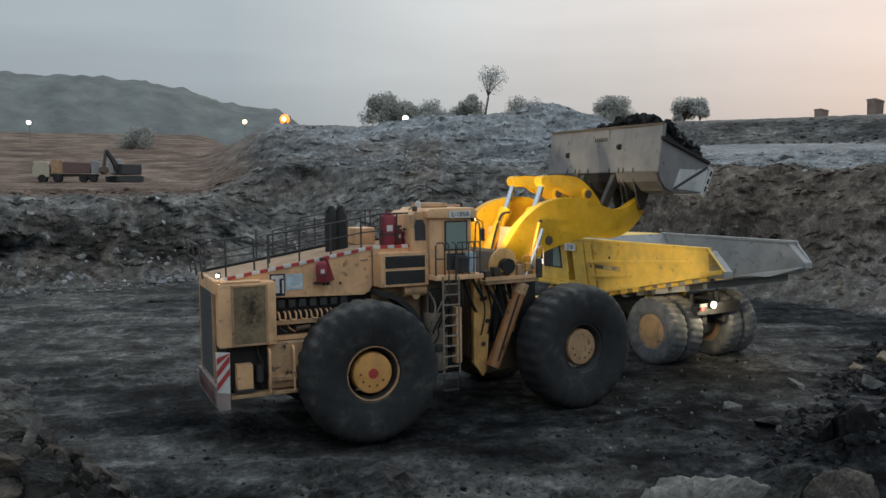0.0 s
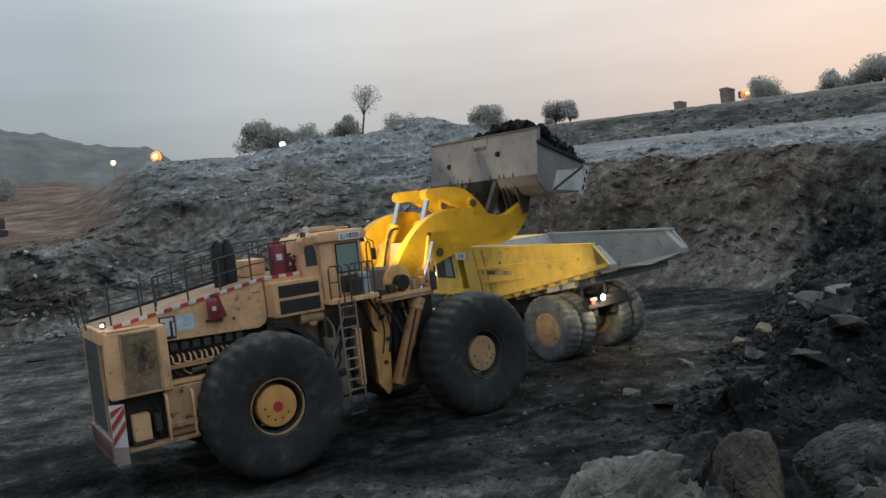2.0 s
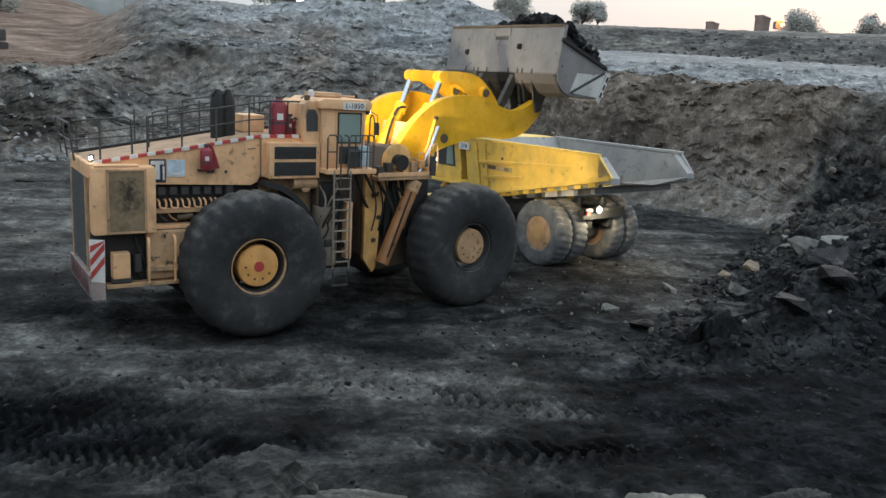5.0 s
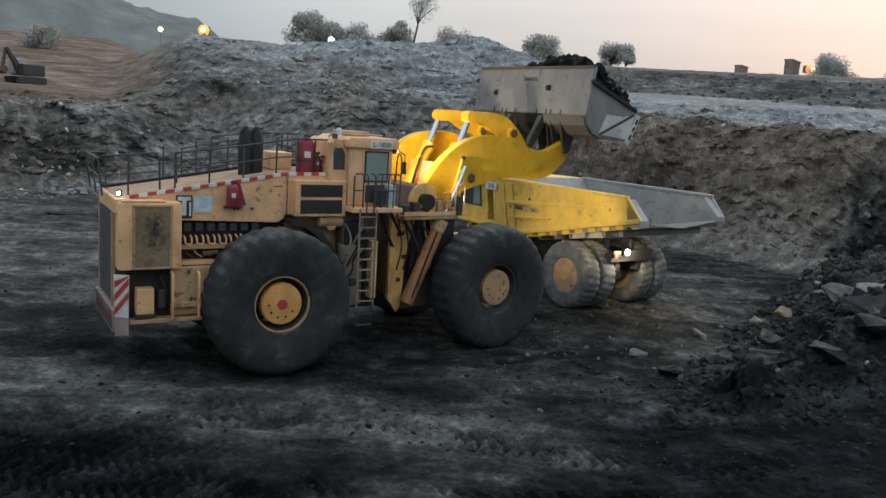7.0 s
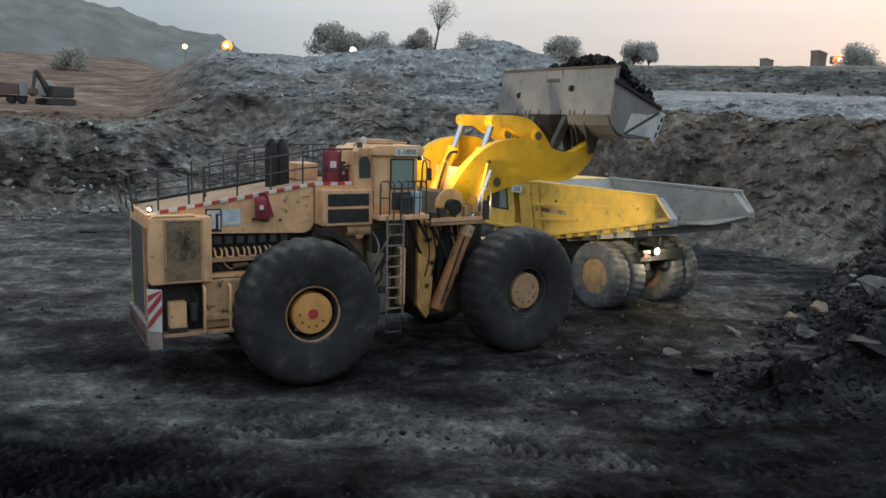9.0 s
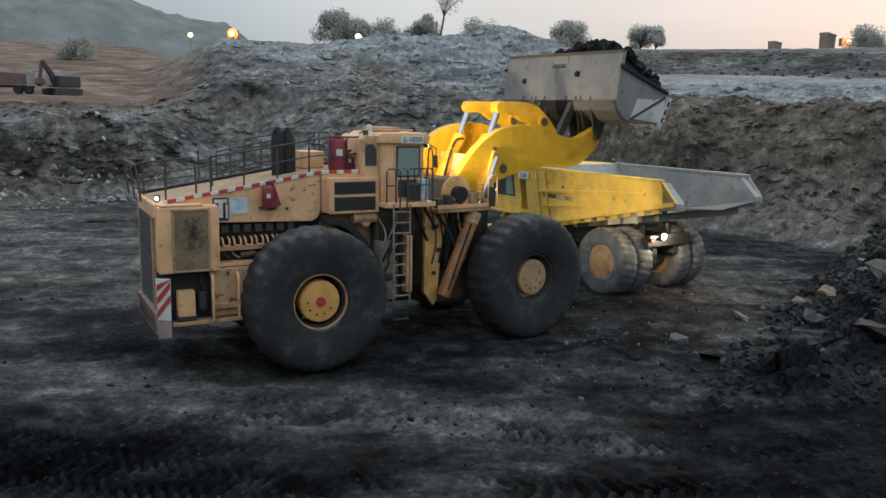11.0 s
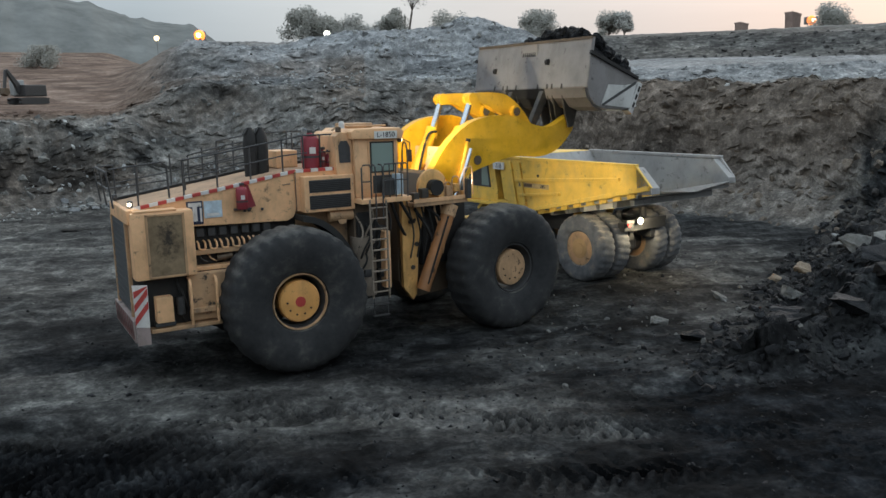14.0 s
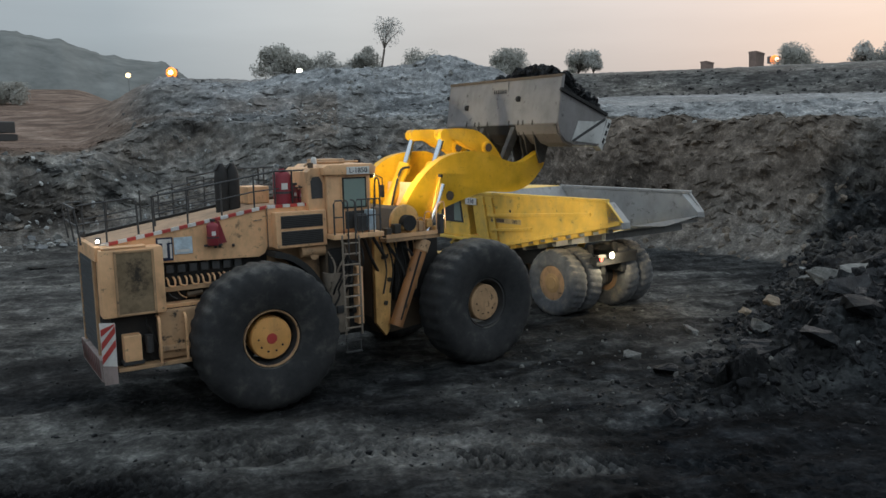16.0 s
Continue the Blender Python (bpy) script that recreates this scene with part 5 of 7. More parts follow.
for y0, z0 in ((-1.0, 8.95), (1.75, 8.75)):
    lp("lifting_eye", tube([(3.04, y0 - 0.05, z0), (3.04, y0 + 0.05, z0)], 0.10, 10), M_BLACK, bucket, front=BUCKET_SET)
lp("top_rim", prism([(3.18, 9.60), (3.34, 9.60), (3.36, 9.68), (3.20, 9.69)], -2.9, 2.9, 0.008), M_RUST, bucket, front=BUCKET_SET)

# lamps that shine on the lift arms
for cy, aim in ((-2.05, (6.2, -1.1, 6.3)), (-1.35, (5.9, 0.6, 6.4))):
    li = bpy.data.lights.new("cab_work_light", "SPOT")
    li.energy, li.spot_size, li.spot_blend, li.color, li.shadow_soft_size = 560, radians(84), 0.8, (1.0, 0.85, 0.58), 0.06
    lo = new("cab_work_light", li)
    lo.matrix_world = LOADER @ look((3.58, cy, 6.10), aim)

# added spot, with no known lamp behind it, to brighten the truck's side
truck_side = LOADER.inverted() @ Vector((9.3, 32.0, 3.8))
added_lamp_at = FRONT @ Vector((-1.08, -2.30, 4.60))
li = bpy.data.lights.new("added_truck_light", "SPOT")
li.energy, li.spot_size, li.spot_blend, li.color, li.shadow_soft_size = 1000, radians(46), 0.9, (1.0, 0.86, 0.60), 0.06
lo = new("added_truck_light", li)
lo.matrix_world = LOADER @ look(added_lamp_at, truck_side)
# housing and glowing lens made up to go with the added spot
flood = lp("added_lamp_housing", box((-1.32, -2.20, 4.20), (-1.16, -2.02, 4.80), 0.02), M_DARK, ff, front=True)
lp("lens", box((-1.16, -2.18, 4.64), (-1.145, -2.04, 4.78), 0.004), M_LAMP_W, flood, "lit lens", front=True)

# pipes, valves and grime under the cab and along the engine
rnd_d = random.Random(11)
for k in range(12):
    px, pz = rnd_d.uniform(1.92, 2.85), rnd_d.uniform(2.2, 4.2)
    if k % 3 == 0:
        lp("valve_block", box((px - 0.10, -2.34, pz - 0.12), (px + 0.12, -2.02, pz + 0.10), 0.03), rnd_d.choice((M_BLACK, M_GREYTAN, M_DARK)))
    else:
        q = px + rnd_d.uniform(-0.25, 0.25)
        lp("hose", tube(smooth_line([(px, -2.1, pz + 0.5), (px + 0.08, -2.36, pz + 0.1), (q, -2.32, pz - 0.4), (q, -2.05, pz - 0.8)], 4), 0.03, 6), rnd_d.choice((M_BLACK, M_BLACK, M_GREYTAN)))
for k in range(9):
    px = -2.3 + k * 0.24
    lp("fuel_pipe", tube(smooth_line([(px, -1.56, 3.30), (px + 0.05, -1.66, 3.20), (px + 0.2, -1.64, 3.10)], 3), 0.02, 5), rnd_d.choice((M_DARK, M_RUST, M_TAN_D)))
for px, pz in ((-3.0, 2.55), (-2.88, 2.25), (-3.05, 2.0), (-2.4, 2.5)):
    lp("hose", tube(smooth_line([(px, -1.86, pz + 0.3), (px + 0.05, -2.02, pz), (px + 0.2, -1.9, pz - 0.35)], 4), 0.03, 6), M_BLACK)
lp("cable_run", tube(smooth_line([(3.3, -2.3, 4.35), (3.7, -2.0, 3.9), (4.1, -1.6, 3.6), (4.3, -1.3, 3.9)], 5), 0.05, 7), M_BLACK)
lp("cable_run", tube(smooth_line([(3.2, -1.9, 4.3), (3.6, -1.7, 3.5), (4.0, -1.4, 3.1), (4.3, -1.2, 3.3)], 5), 0.05, 7), M_BLACK)
lp("tool_rack", box((2.75, -2.50, 4.56), (3.05, -2.25, 5.05), 0.03), M_DARK, plat)
lp("water_cooler", box((3.08, -2.48, 4.56), (3.34, -2.25, 5.15), 0.03), M_PALE, plat, "pale box on the platform")
for wy in (-2.0, -0.6):
    lp("mirror_arm", tube([(3.40, wy, 6.2), (3.72, wy - 0.2, 6.0), (3.72, wy - 0.2, 5.6)], 0.018, 5), M_DARK, cab)
lp("mirror", box((3.69, -2.30, 5.45), (3.73, -2.10, 5.80), 0.01), M_DARK, cab)


# the dump truck backed up beside the loader
TRUCK = pose(10.11, 32.56, 0.0, 0, 0, 120)
truck = thing("dump_truck", TRUCK, "yellow rigid mining dump truck with an empty steel tray", "dump truck")


def tp(name, bm, material, parent=None, label="", smooth=False):
    return part(name, bm, material, parent or truck, label, smooth)


M_HUB_T = painted("dusty_ochre_paint", (0.46, 0.29, 0.13), amount=0.5, rough=0.65)


def truck_wheel(x, y, side, hub=True):
    n = 90
    c = (x, y, 1.33)
    prof = [(0.66, 0.26), (0.72, 0.34), (0.95, 0.40), (1.15, 0.40), (1.28, 0.36), (1.34, 0.28), (1.35, 0.10), (1.35, -0.10), (1.34, -0.28), (1.28, -0.36), (1.15, -0.40), (0.72, -0.34), (0.66, -0.26)]
    per = n / 30

    def shape(k, i, r):
        if r < 1.2:
            return r
        return r - (0.05 if (k + (1 if 3 <= i <= 6 else 0)) % per < 1 else 0)
    w = tp("wheel", lathe([(0.68, 0.30), (0.66, 0.22), (0.58, 0.18), (0.56, -0.2), (0.68, -0.30)], c, 36, side), M_TAN_D, label="ochre truck wheel rim", smooth=True)
    tp("tyre", lathe(prof, c, n, side, shape), M_TYRE_D, w, "dusty grey truck tyre", True)
    if hub:
        tp("hub", lathe([(0.56, 0.0), (0.47, 0.06), (0.45, 0.27), (0.40, 0.30), (0.26, 0.31), (0.24, 0.34), (0.01, 0.34)], c, 32, side), M_HUB_T, w, "ochre wheel hub", True)
    return w


for sy in (1, -1):
    truck_wheel(0, sy * 1.98, sy)
    truck_wheel(0, sy * 1.12, sy, False)
    truck_wheel(4.95, sy * 1.85, sy)
tp("rear_axle", tube([(0, -1.6, 1.33), (0, 1.6, 1.33)], 0.45, 16), M_DARK, smooth=True)
for sy in (1, -1):
    tp("chassis_rail", box((-1.2, sy * 0.62 - 0.14, 1.6), (8.0, sy * 0.62 + 0.14, 2.35), 0.03), M_DARK, label="dark chassis rail")
    tp("suspension_cylinder", tube([(-0.75, sy * 0.75, 1.5), (-0.55, sy * 0.72, 2.75)], 0.13, 12), M_DARK, smooth=True)
    tp("hoist_cylinder", tube([(1.9, sy * 0.95, 1.4), (1.2, sy * 0.95, 3.0)], 0.16, 12), M_TRUCK, smooth=True)
    tp("rock_ejector", tube([(0.15, sy * 1.55, 3.1), (0.10, sy * 1.55, 1.5)], 0.035, 6), M_DARK)
tp("cross_member", box((-1.35, -1.2, 2.0), (-1.0, 1.2, 2.35), 0.03), M_DARK)
tp("differential", lathe_up([(0.35, 0), (0.55, 0.25), (0.55, 0.6), (0.3, 0.85)], (-0.15, 0, 0.9), 18), M_DARK, smooth=True)
# tray
TRAY_SIDE = [(4.40, 4.76), (-3.22, 4.75), (-3.92, 4.04), (-3.86, 3.92), (2.62, 2.54), (4.08, 3.02)]
TRAY_FAR = [(4.40, 4.76), (-2.80, 4.72), (-3.42, 4.02), (-3.36, 3.84), (2.62, 2.54), (4.08, 3.02)]
tray = tp("tray", prism([(2.62, 2.54), (-3.20, 3.60), (-3.22, 3.72), (2.60, 2.68)], -2.62, 2.62), M_BODYIN, label="worn grey steel tray floor")
tp("tray_front", prism([(2.62, 2.56), (4.08, 3.02), (4.40, 4.76), (4.26, 4.76), (2.62, 2.70)], -2.66, 2.66), M_BODYIN, tray)
for sy in (1, -1):
    side = tp("tray_side", prism(TRAY_SIDE if sy > 0 else TRAY_FAR, sy * 2.69 - 0.05, sy * 2.69 + 0.05, 0.01), M_TRUCK if sy > 0 else M_BODYIN, tray, "yellow tray side" if sy > 0 else "scoured grey tray side")
    tp("tray_liner", prism([(4.2, 4.70), (-3.2 if sy > 0 else -2.8, 4.66), (-3.86 if sy > 0 else -3.38, 4.04), (-3.6 if sy > 0 else -3.2, 3.86), (2.6, 2.66)], sy * 2.62 - 0.015, sy * 2.62 + 0.015), M_BODYIN, side, "scoured grey inner wall")
    tp("top_rail", box((-3.22 if sy > 0 else -2.8, sy * 2.69 - 0.10, 4.70), (4.40, sy * 2.69 + 0.10, 4.82), 0.02), M_TRUCK if sy > 0 else M_BODYIN, side)
    o = sy * 2.75
    for pts in ([(3.30, 3.90), (3.30, 3.78), (-2.5, 4.18), (-2.5, 4.30)], [(3.05, 3.30), (3.05, 3.20), (0.6, 3.42), (0.6, 3.52)], [(2.75, 2.66), (2.65, 2.54), (-3.86 if sy > 0 else -3.36, 3.94 if sy > 0 else 3.84), (-3.86 if sy > 0 else -3.36, 4.10 if sy > 0 else 4.0)]):
        tp("side_rib", prism(pts, min(o, o + sy * 0.09), max(o, o + sy * 0.09), 0.01), M_TRUCK, side)
    for x0 in (3.55, 3.0):
        tp("side_rib", prism([(x0, 4.60), (x0 + 0.12, 4.60), (x0 - 0.30, 2.78), (x0 - 0.42, 2.80)], min(o, o + sy * 0.07), max(o, o + sy * 0.07), 0.01), M_TRUCK, side)
    for k in range(9 if sy > 0 else 7):
        x0 = 2.0 - k * 0.68
        zb = 2.62 + (2.62 - x0) * 0.212
        tp("floor_rib_end", prism([(x0, zb - 0.02), (x0 - 0.36, zb + 0.06), (x0 - 0.40, zb - 0.14), (x0 - 0.05, zb - 0.22)], min(sy * 2.2, sy * 2.70), max(sy * 2.2, sy * 2.70), 0.01), M_TRUCK, side)
    for hx in (1.9, -0.4):
        tp("drain_hole", tube([(hx, o, 4.10), (hx, o + sy * 0.012, 4.10)], 0.06, 10), M_BLACK, side)
    tp("tail_wedge", prism([(q + (0 if sy > 0 else 0.5), w) for q, w in ((-3.2, 4.70), (-3.92, 4.02), (-3.95, 3.80), (-3.3, 3.75))], min(sy * 2.3, sy * 2.74), max(sy * 2.3, sy * 2.74), 0.01), M_BODYIN, side)
bm = bmesh.new()
tv = [bm.verts.new(v) for v in ((-3.0, -2.6, 3.70), (-3.3, 2.6, 3.74), (-3.94, 2.7, 3.92), (-3.62, 0.0, 3.66), (-3.44, -2.7, 3.90))]
bm.faces.new(tv)
bmesh.ops.solidify(bm, geom=bm.faces[:], thickness=0.12)
tp("tail_lip", bm, M_BODYIN, tray, "worn steel tail lip")
for k in range(6):
    x0 = 1.6 - k * 0.85
    zb = 2.40 + (2.62 - x0) * 0.183
    tp("floor_beam", box((x0 - 0.10, -2.25, zb - 0.10), (x0 + 0.10, 2.25, zb + 0.14), 0.01), M_BODYIN, tray)
tp("canopy", prism([(4.40, 4.52), (4.40, 4.78), (5.2, 4.78), (7.75, 4.72), (7.9, 4.66), (7.8, 4.56), (4.9, 4.52)], -2.70, 2.70, 0.03), M_TRUCK, tray, "yellow canopy over the cab")
board = tp("number_board", box((3.98, 2.80, 4.24), (4.72, 2.825, 4.54), 0.005), M_WHITE, tray, "white board with blue-grey number")
letters("218", 0.27, M_NAVY, board, Matrix.Translation((4.35, 2.83, 4.39)) @ pose(0, 0, 0, 90, 0, 180))
decal = tp("decal_strip", box((1.25, 2.755, 3.58), (3.10, 2.765, 3.78), 0.002), plain("faded_decal", (0.50, 0.36, 0.16), 0.5), tray, "faded maker decal strip")
letters("785", 0.20, M_DARK, decal, Matrix.Translation((1.62, 2.768, 3.68)) @ pose(0, 0, 0, 90, 0, 180))
tp("decal_bar", box((2.25, 2.766, 3.61), (2.75, 2.77, 3.75), 0), M_RUST, decal)
tp("decal_bar", box((2.80, 2.766, 3.63), (3.05, 2.77, 3.72), 0), M_DARK, decal)
# cab and front
tcab = tp("cab", prism([(5.05, 2.75), (5.05, 3.2), (5.35, 4.55), (7.1, 4.55), (7.35, 3.6), (7.35, 2.75)], 0.55, 2.30, 0.04), M_TRUCK, label="yellow truck cab with dark windows")
tp("cab_window", prism([(5.50, 3.35), (5.68, 4.35), (6.95, 4.35), (7.15, 3.55), (7.15, 3.35)], 2.305, 2.32), M_DARK, tcab, "dark side window")
tp("cab_window", prism([(5.62, 3.42), (5.76, 4.28), (6.15, 4.28), (6.15, 3.42)], 2.322, 2.328), M_GLASS, tcab)
tp("hood", box((5.2, -2.3, 1.9), (8.4, 0.5, 3.4), 0.08), M_TRUCK, label="yellow truck hood")
tp("deck", box((4.9, -2.6, 2.62), (8.3, 2.6, 2.74), 0.02), M_TRUCK)
tp("front_bumper", box((8.0, -2.3, 0.9), (8.5, 2.3, 1.7), 0.06), M_TRUCK)
for sy in (1, -1):
    tp("fender", prism([(3.5, 2.4), (4.0, 2.85), (5.9, 2.85), (6.4, 2.4), (6.3, 2.3), (5.85, 2.72), (4.05, 2.72), (3.6, 2.3)], sy * 1.9 - 0.5, sy * 1.9 + 0.5), M_TRUCK)
# tail lamps
lamp_t = tp("reversing_lamp", tube([(-1.42, 0.55, 2.42), (-1.55, 0.55, 2.42)], 0.14, 14), M_DARK, label="lit white reversing lamp")
tp("lens", tube([(-1.551, 0.55, 2.42), (-1.59, 0.55, 2.42)], 0.12, 14), glowing("lit_reversing_lens", (1.0, 0.90, 0.68), 14.0), lamp_t, "glaring lit lens")
red_l = tp("tail_lamp", tube([(-1.40, 1.05, 2.28), (-1.46, 1.05, 2.28)], 0.08, 12), M_DARK)
tp("lens", tube([(-1.461, 1.05, 2.28), (-1.48, 1.05, 2.28)], 0.065, 12), glowing("lit_red_lens", (1.0, 0.03, 0.02), 6.0), red_l, "lit red lens")
tp("lamp_bar", box((-1.42, -1.15, 2.32), (-1.30, 1.15, 2.46), 0.01), M_DARK)
li = bpy.data.lights.new("reversing_light", "POINT")
li.energy, li.color, li.shadow_soft_size = 85, (1.0, 0.80, 0.50), 0.12
lo = new("reversing_light", li)
lo.matrix_world = TRUCK @ pose(-1.78, 0.55, 2.42)


# the far side: hill, trees, lamps, machines
from mathutils.bvhtree import BVHTree

gm = ground.data
g_co = np.empty(len(gm.vertices) * 3, dtype=np.float32)
gm.vertices.foreach_get("co", g_co)
g_ix = np.empty(len(gm.loops), dtype=np.int32)
gm.loops.foreach_get("vertex_index", g_ix)
GROUND_TREE = BVHTree.FromPolygons(g_co.reshape(-1, 3).tolist(), g_ix.reshape(-1, 4).tolist())


def drop(x, y):
    """The ground's height and slope under a place."""
    hit, nor, _, _ = GROUND_TREE.ray_cast(Vector((x, y, 400)), Vector((0, 0, -1)))
    return (hit.z, nor) if hit else (0.0, Vector((0, 0, 1)))


def build_hill():
    """A long wooded ridge beyond the plain."""
    n_a, n_r = 220, 26
    verts, faces = [], []
    crest_a = [-62, -45, -34, -28, -24, -20.5, -17.3, -14.8, -11.4, -8, -5]
    crest_z = [70, 76, 83, 85, 86.5, 85, 79, 68.5, 65, 40, 24]
    a = np.linspace(-62, -5, n_a)
    top = np.interp(a, crest_a, crest_z) + 0.8 * fractal(a, 0 * a, 0 * a, 0.8, 4, s=91)
    for j in range(n_r):
        t = j / (n_r - 1)
        rr = 480 + 260 * t
        prof = math.sin(min(t / 0.62, 1) * math.pi / 2) ** 0.9 if t < 0.62 else math.cos((t - 0.62) / 0.38 * math.pi / 2)
        x, y = rr * np.sin(np.radians(a)), rr * np.cos(np.radians(a))
        z = 14 + (top - 14) * prof + prof * 1.4 * fractal(x, y, 0 * x, 22, 4, s=93) + prof * 0.8 * fractal(x, y, 0 * x, 7, 2, s=95)
        verts += list(zip(x, y, z))
    for j in range(n_r - 1):
        for i in range(n_a - 1):
            k = j * n_a + i
            faces.append((k, k + 1, k + 1 + n_a, k + n_a))
    me = bpy.data.meshes.new("hill")
    me.from_pydata(verts, [], faces)
    me.polygons.foreach_set("use_smooth", [True] * len(me.polygons))
    return me


# the hill's grey-green is lightened with distance haze in its base colour
M_HILL = plain("haze_paled_grey_green_woods", (0.190, 0.196, 0.186), 0.95, scale=0.06, vary=0.25)
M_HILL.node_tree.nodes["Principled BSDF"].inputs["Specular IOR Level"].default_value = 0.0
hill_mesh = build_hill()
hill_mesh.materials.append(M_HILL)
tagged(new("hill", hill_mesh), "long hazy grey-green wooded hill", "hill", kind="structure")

M_BARK = plain("grey_bark", (0.12, 0.10, 0.085), 0.9, scale=3, vary=0.3)
# leaves lightened past foliage tones: distance haze mixed into their colour
M_LEAF = plain("haze_paled_grey_green_leaves", (0.36, 0.352, 0.312), 0.95, scale=0.8, vary=0.12)
M_LEAF_H = plain("haze_paler_leaves", (0.44, 0.43, 0.395), 0.95, scale=0.8, vary=0.12)


def tree(x, y, top_z, width, seed, leaf, trunk_part=0.16, leaves=900, lean=0.0, sparse=False, label="round-crowned tree on the pit rim, paled for haze"):
    """A trunk with forking limbs, and a crown of domed clumps of fine leaves."""
    rnd = random.Random(seed)
    z0 = drop(x, y)[0] - 0.2
    height = max(top_z + (0.0 if sparse else 0.5) - z0, 3.0)
    width = width * (1.0 if sparse else 1.2)
    top = thing("tree", pose(x, y, z0), label, "tree", "trees on the rim")
    bm = bmesh.new()
    tr_h = height * trunk_part
    r0 = height * (0.016 if sparse else 0.026)
    base = [(0, 0, 0), (lean * 0.3, 0, tr_h * 0.5), (lean * 0.6, 0.1, tr_h)]
    add_tube(bm, base, r0, 7)
    lumps = []
    for k in range(22 if not sparse else 12):
        a = rnd.uniform(0, 2 * math.pi)
        q = rnd.random()
        out = width * (0.10 + 0.30 * q)
        crown = height - tr_h
        up = tr_h + crown * (0.84 - 0.45 * q * q - rnd.random() ** 1.5 * (0.12 if sparse else 0.55))
        mid = (lean * 0.7 + out * 0.4 * math.cos(a), out * 0.4 * math.sin(a), tr_h + (up - tr_h) * 0.55)
        end = (lean + out * math.cos(a), out * math.sin(a), up)
        add_tube(bm, smooth_line([base[2], mid, end], 3), r0 * 0.35, 5)
        size = width * rnd.uniform(0.13, 0.21)
        lumps.append((Vector(end), size))
        if not sparse or k % 2:
            lumps.append(((Vector(end) * 0.55 + Vector(mid) * 0.45), size * 0.9))
    part("trunk", bm, M_BARK, top)
    bm = bmesh.new()
    for k in range(leaves * (3 if not sparse else 2)):
        c, rad = lumps[rnd.randrange(len(lumps))]
        d = Vector((rnd.gauss(0, 1), rnd.gauss(0, 1), rnd.gauss(0, 0.7))).normalized() * rad * rnd.random() ** 0.34
        p = c + d
        if p.z > height:
            p.z = height - rnd.uniform(0, 0.5)
        s = rnd.uniform(0.09, 0.21) * (0.6 if sparse else 1.0) * (height / 5.0) ** 0.5
        u = Vector((rnd.gauss(0, 1), rnd.gauss(0, 1), rnd.gauss(0, 0.8))).normalized()
        w = u.orthogonal().normalized()
        vs = [bm.verts.new(p + s * q) for q in (u, w * 0.7, -u, -w * 0.7)]
        bm.faces.new(vs)
    part("crown", bm, leaf, top)
    return top


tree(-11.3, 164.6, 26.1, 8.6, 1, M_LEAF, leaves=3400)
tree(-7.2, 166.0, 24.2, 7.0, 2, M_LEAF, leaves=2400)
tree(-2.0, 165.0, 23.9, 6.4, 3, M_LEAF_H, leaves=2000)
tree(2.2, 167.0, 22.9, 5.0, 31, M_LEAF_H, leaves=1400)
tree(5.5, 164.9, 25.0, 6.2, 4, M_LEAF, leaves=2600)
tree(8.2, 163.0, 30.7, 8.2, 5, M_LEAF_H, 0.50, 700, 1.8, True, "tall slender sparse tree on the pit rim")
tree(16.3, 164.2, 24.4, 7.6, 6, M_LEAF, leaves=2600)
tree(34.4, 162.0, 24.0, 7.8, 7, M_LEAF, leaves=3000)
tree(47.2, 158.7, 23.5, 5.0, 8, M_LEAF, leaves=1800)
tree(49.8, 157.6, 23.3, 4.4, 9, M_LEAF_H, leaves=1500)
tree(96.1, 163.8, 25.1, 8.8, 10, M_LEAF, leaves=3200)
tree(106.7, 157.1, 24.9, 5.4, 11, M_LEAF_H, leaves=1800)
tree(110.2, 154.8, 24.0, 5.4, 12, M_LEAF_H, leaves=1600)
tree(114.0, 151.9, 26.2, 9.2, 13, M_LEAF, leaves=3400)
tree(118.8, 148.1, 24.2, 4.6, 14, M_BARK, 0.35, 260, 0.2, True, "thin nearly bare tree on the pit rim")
tree(-66.0, 178.0, 19.7, 8.6, 15, M_LEAF, 0.08, leaves=2400, label="low bush on the brown plain, paled for haze")

M_POLE = plain("galvanised_pole", (0.16, 0.16, 0.16), 0.6)
M_SODIUM = glowing("sodium_glow", (1.0, 0.25, 0.03), 1.6)
M_CORE = glowing("sodium_arc", (1.0, 0.80, 0.45), 4.0)
M_WARM = glowing("warm_lamp", (1.0, 0.72, 0.36), 2.2)
M_COOL = glowing("white_lamp", (1.0, 0.97, 0.80), 2.5)


def lamp_mast(x, y, z, r, mat, label):
    """A mast whose lamp hangs at the height z."""
    g = drop(x, y)[0]
    top = thing("lamp_mast", pose(x, y, g - 0.1), label, "flood light", "flood lights of the mine")
    h = max(z - g + 0.1, 0.5)
    part("mast", tube([(0, 0, 0), (0, 0, h)], 0.07, 6), M_POLE, top)
    part("lamp_head", box((-r, 0.0, h - r * 0.8), (r, r * 1.2, h + r * 0.8), r * 0.2), M_POLE, top)
    # sphere as wide as the lamp's glow, far larger than its glass
    bm = bmesh.new()
    bmesh.ops.create_uvsphere(bm, u_segments=14, v_segments=8, radius=r)
    bm.transform(Matrix.Translation((0, -r * 0.35, h)))
    lens = part("lit_lamp", bm, mat, top, "glaring lit lamp", True)
    if mat is M_SODIUM:
        bm = bmesh.new()
        bmesh.ops.create_uvsphere(bm, u_segments=12, v_segments=8, radius=r * 0.5)
        bm.transform(Matrix.Translation((0, -r * 1.0, h)))
        part("arc_tube", bm, M_CORE, lens, "white-hot core", True)


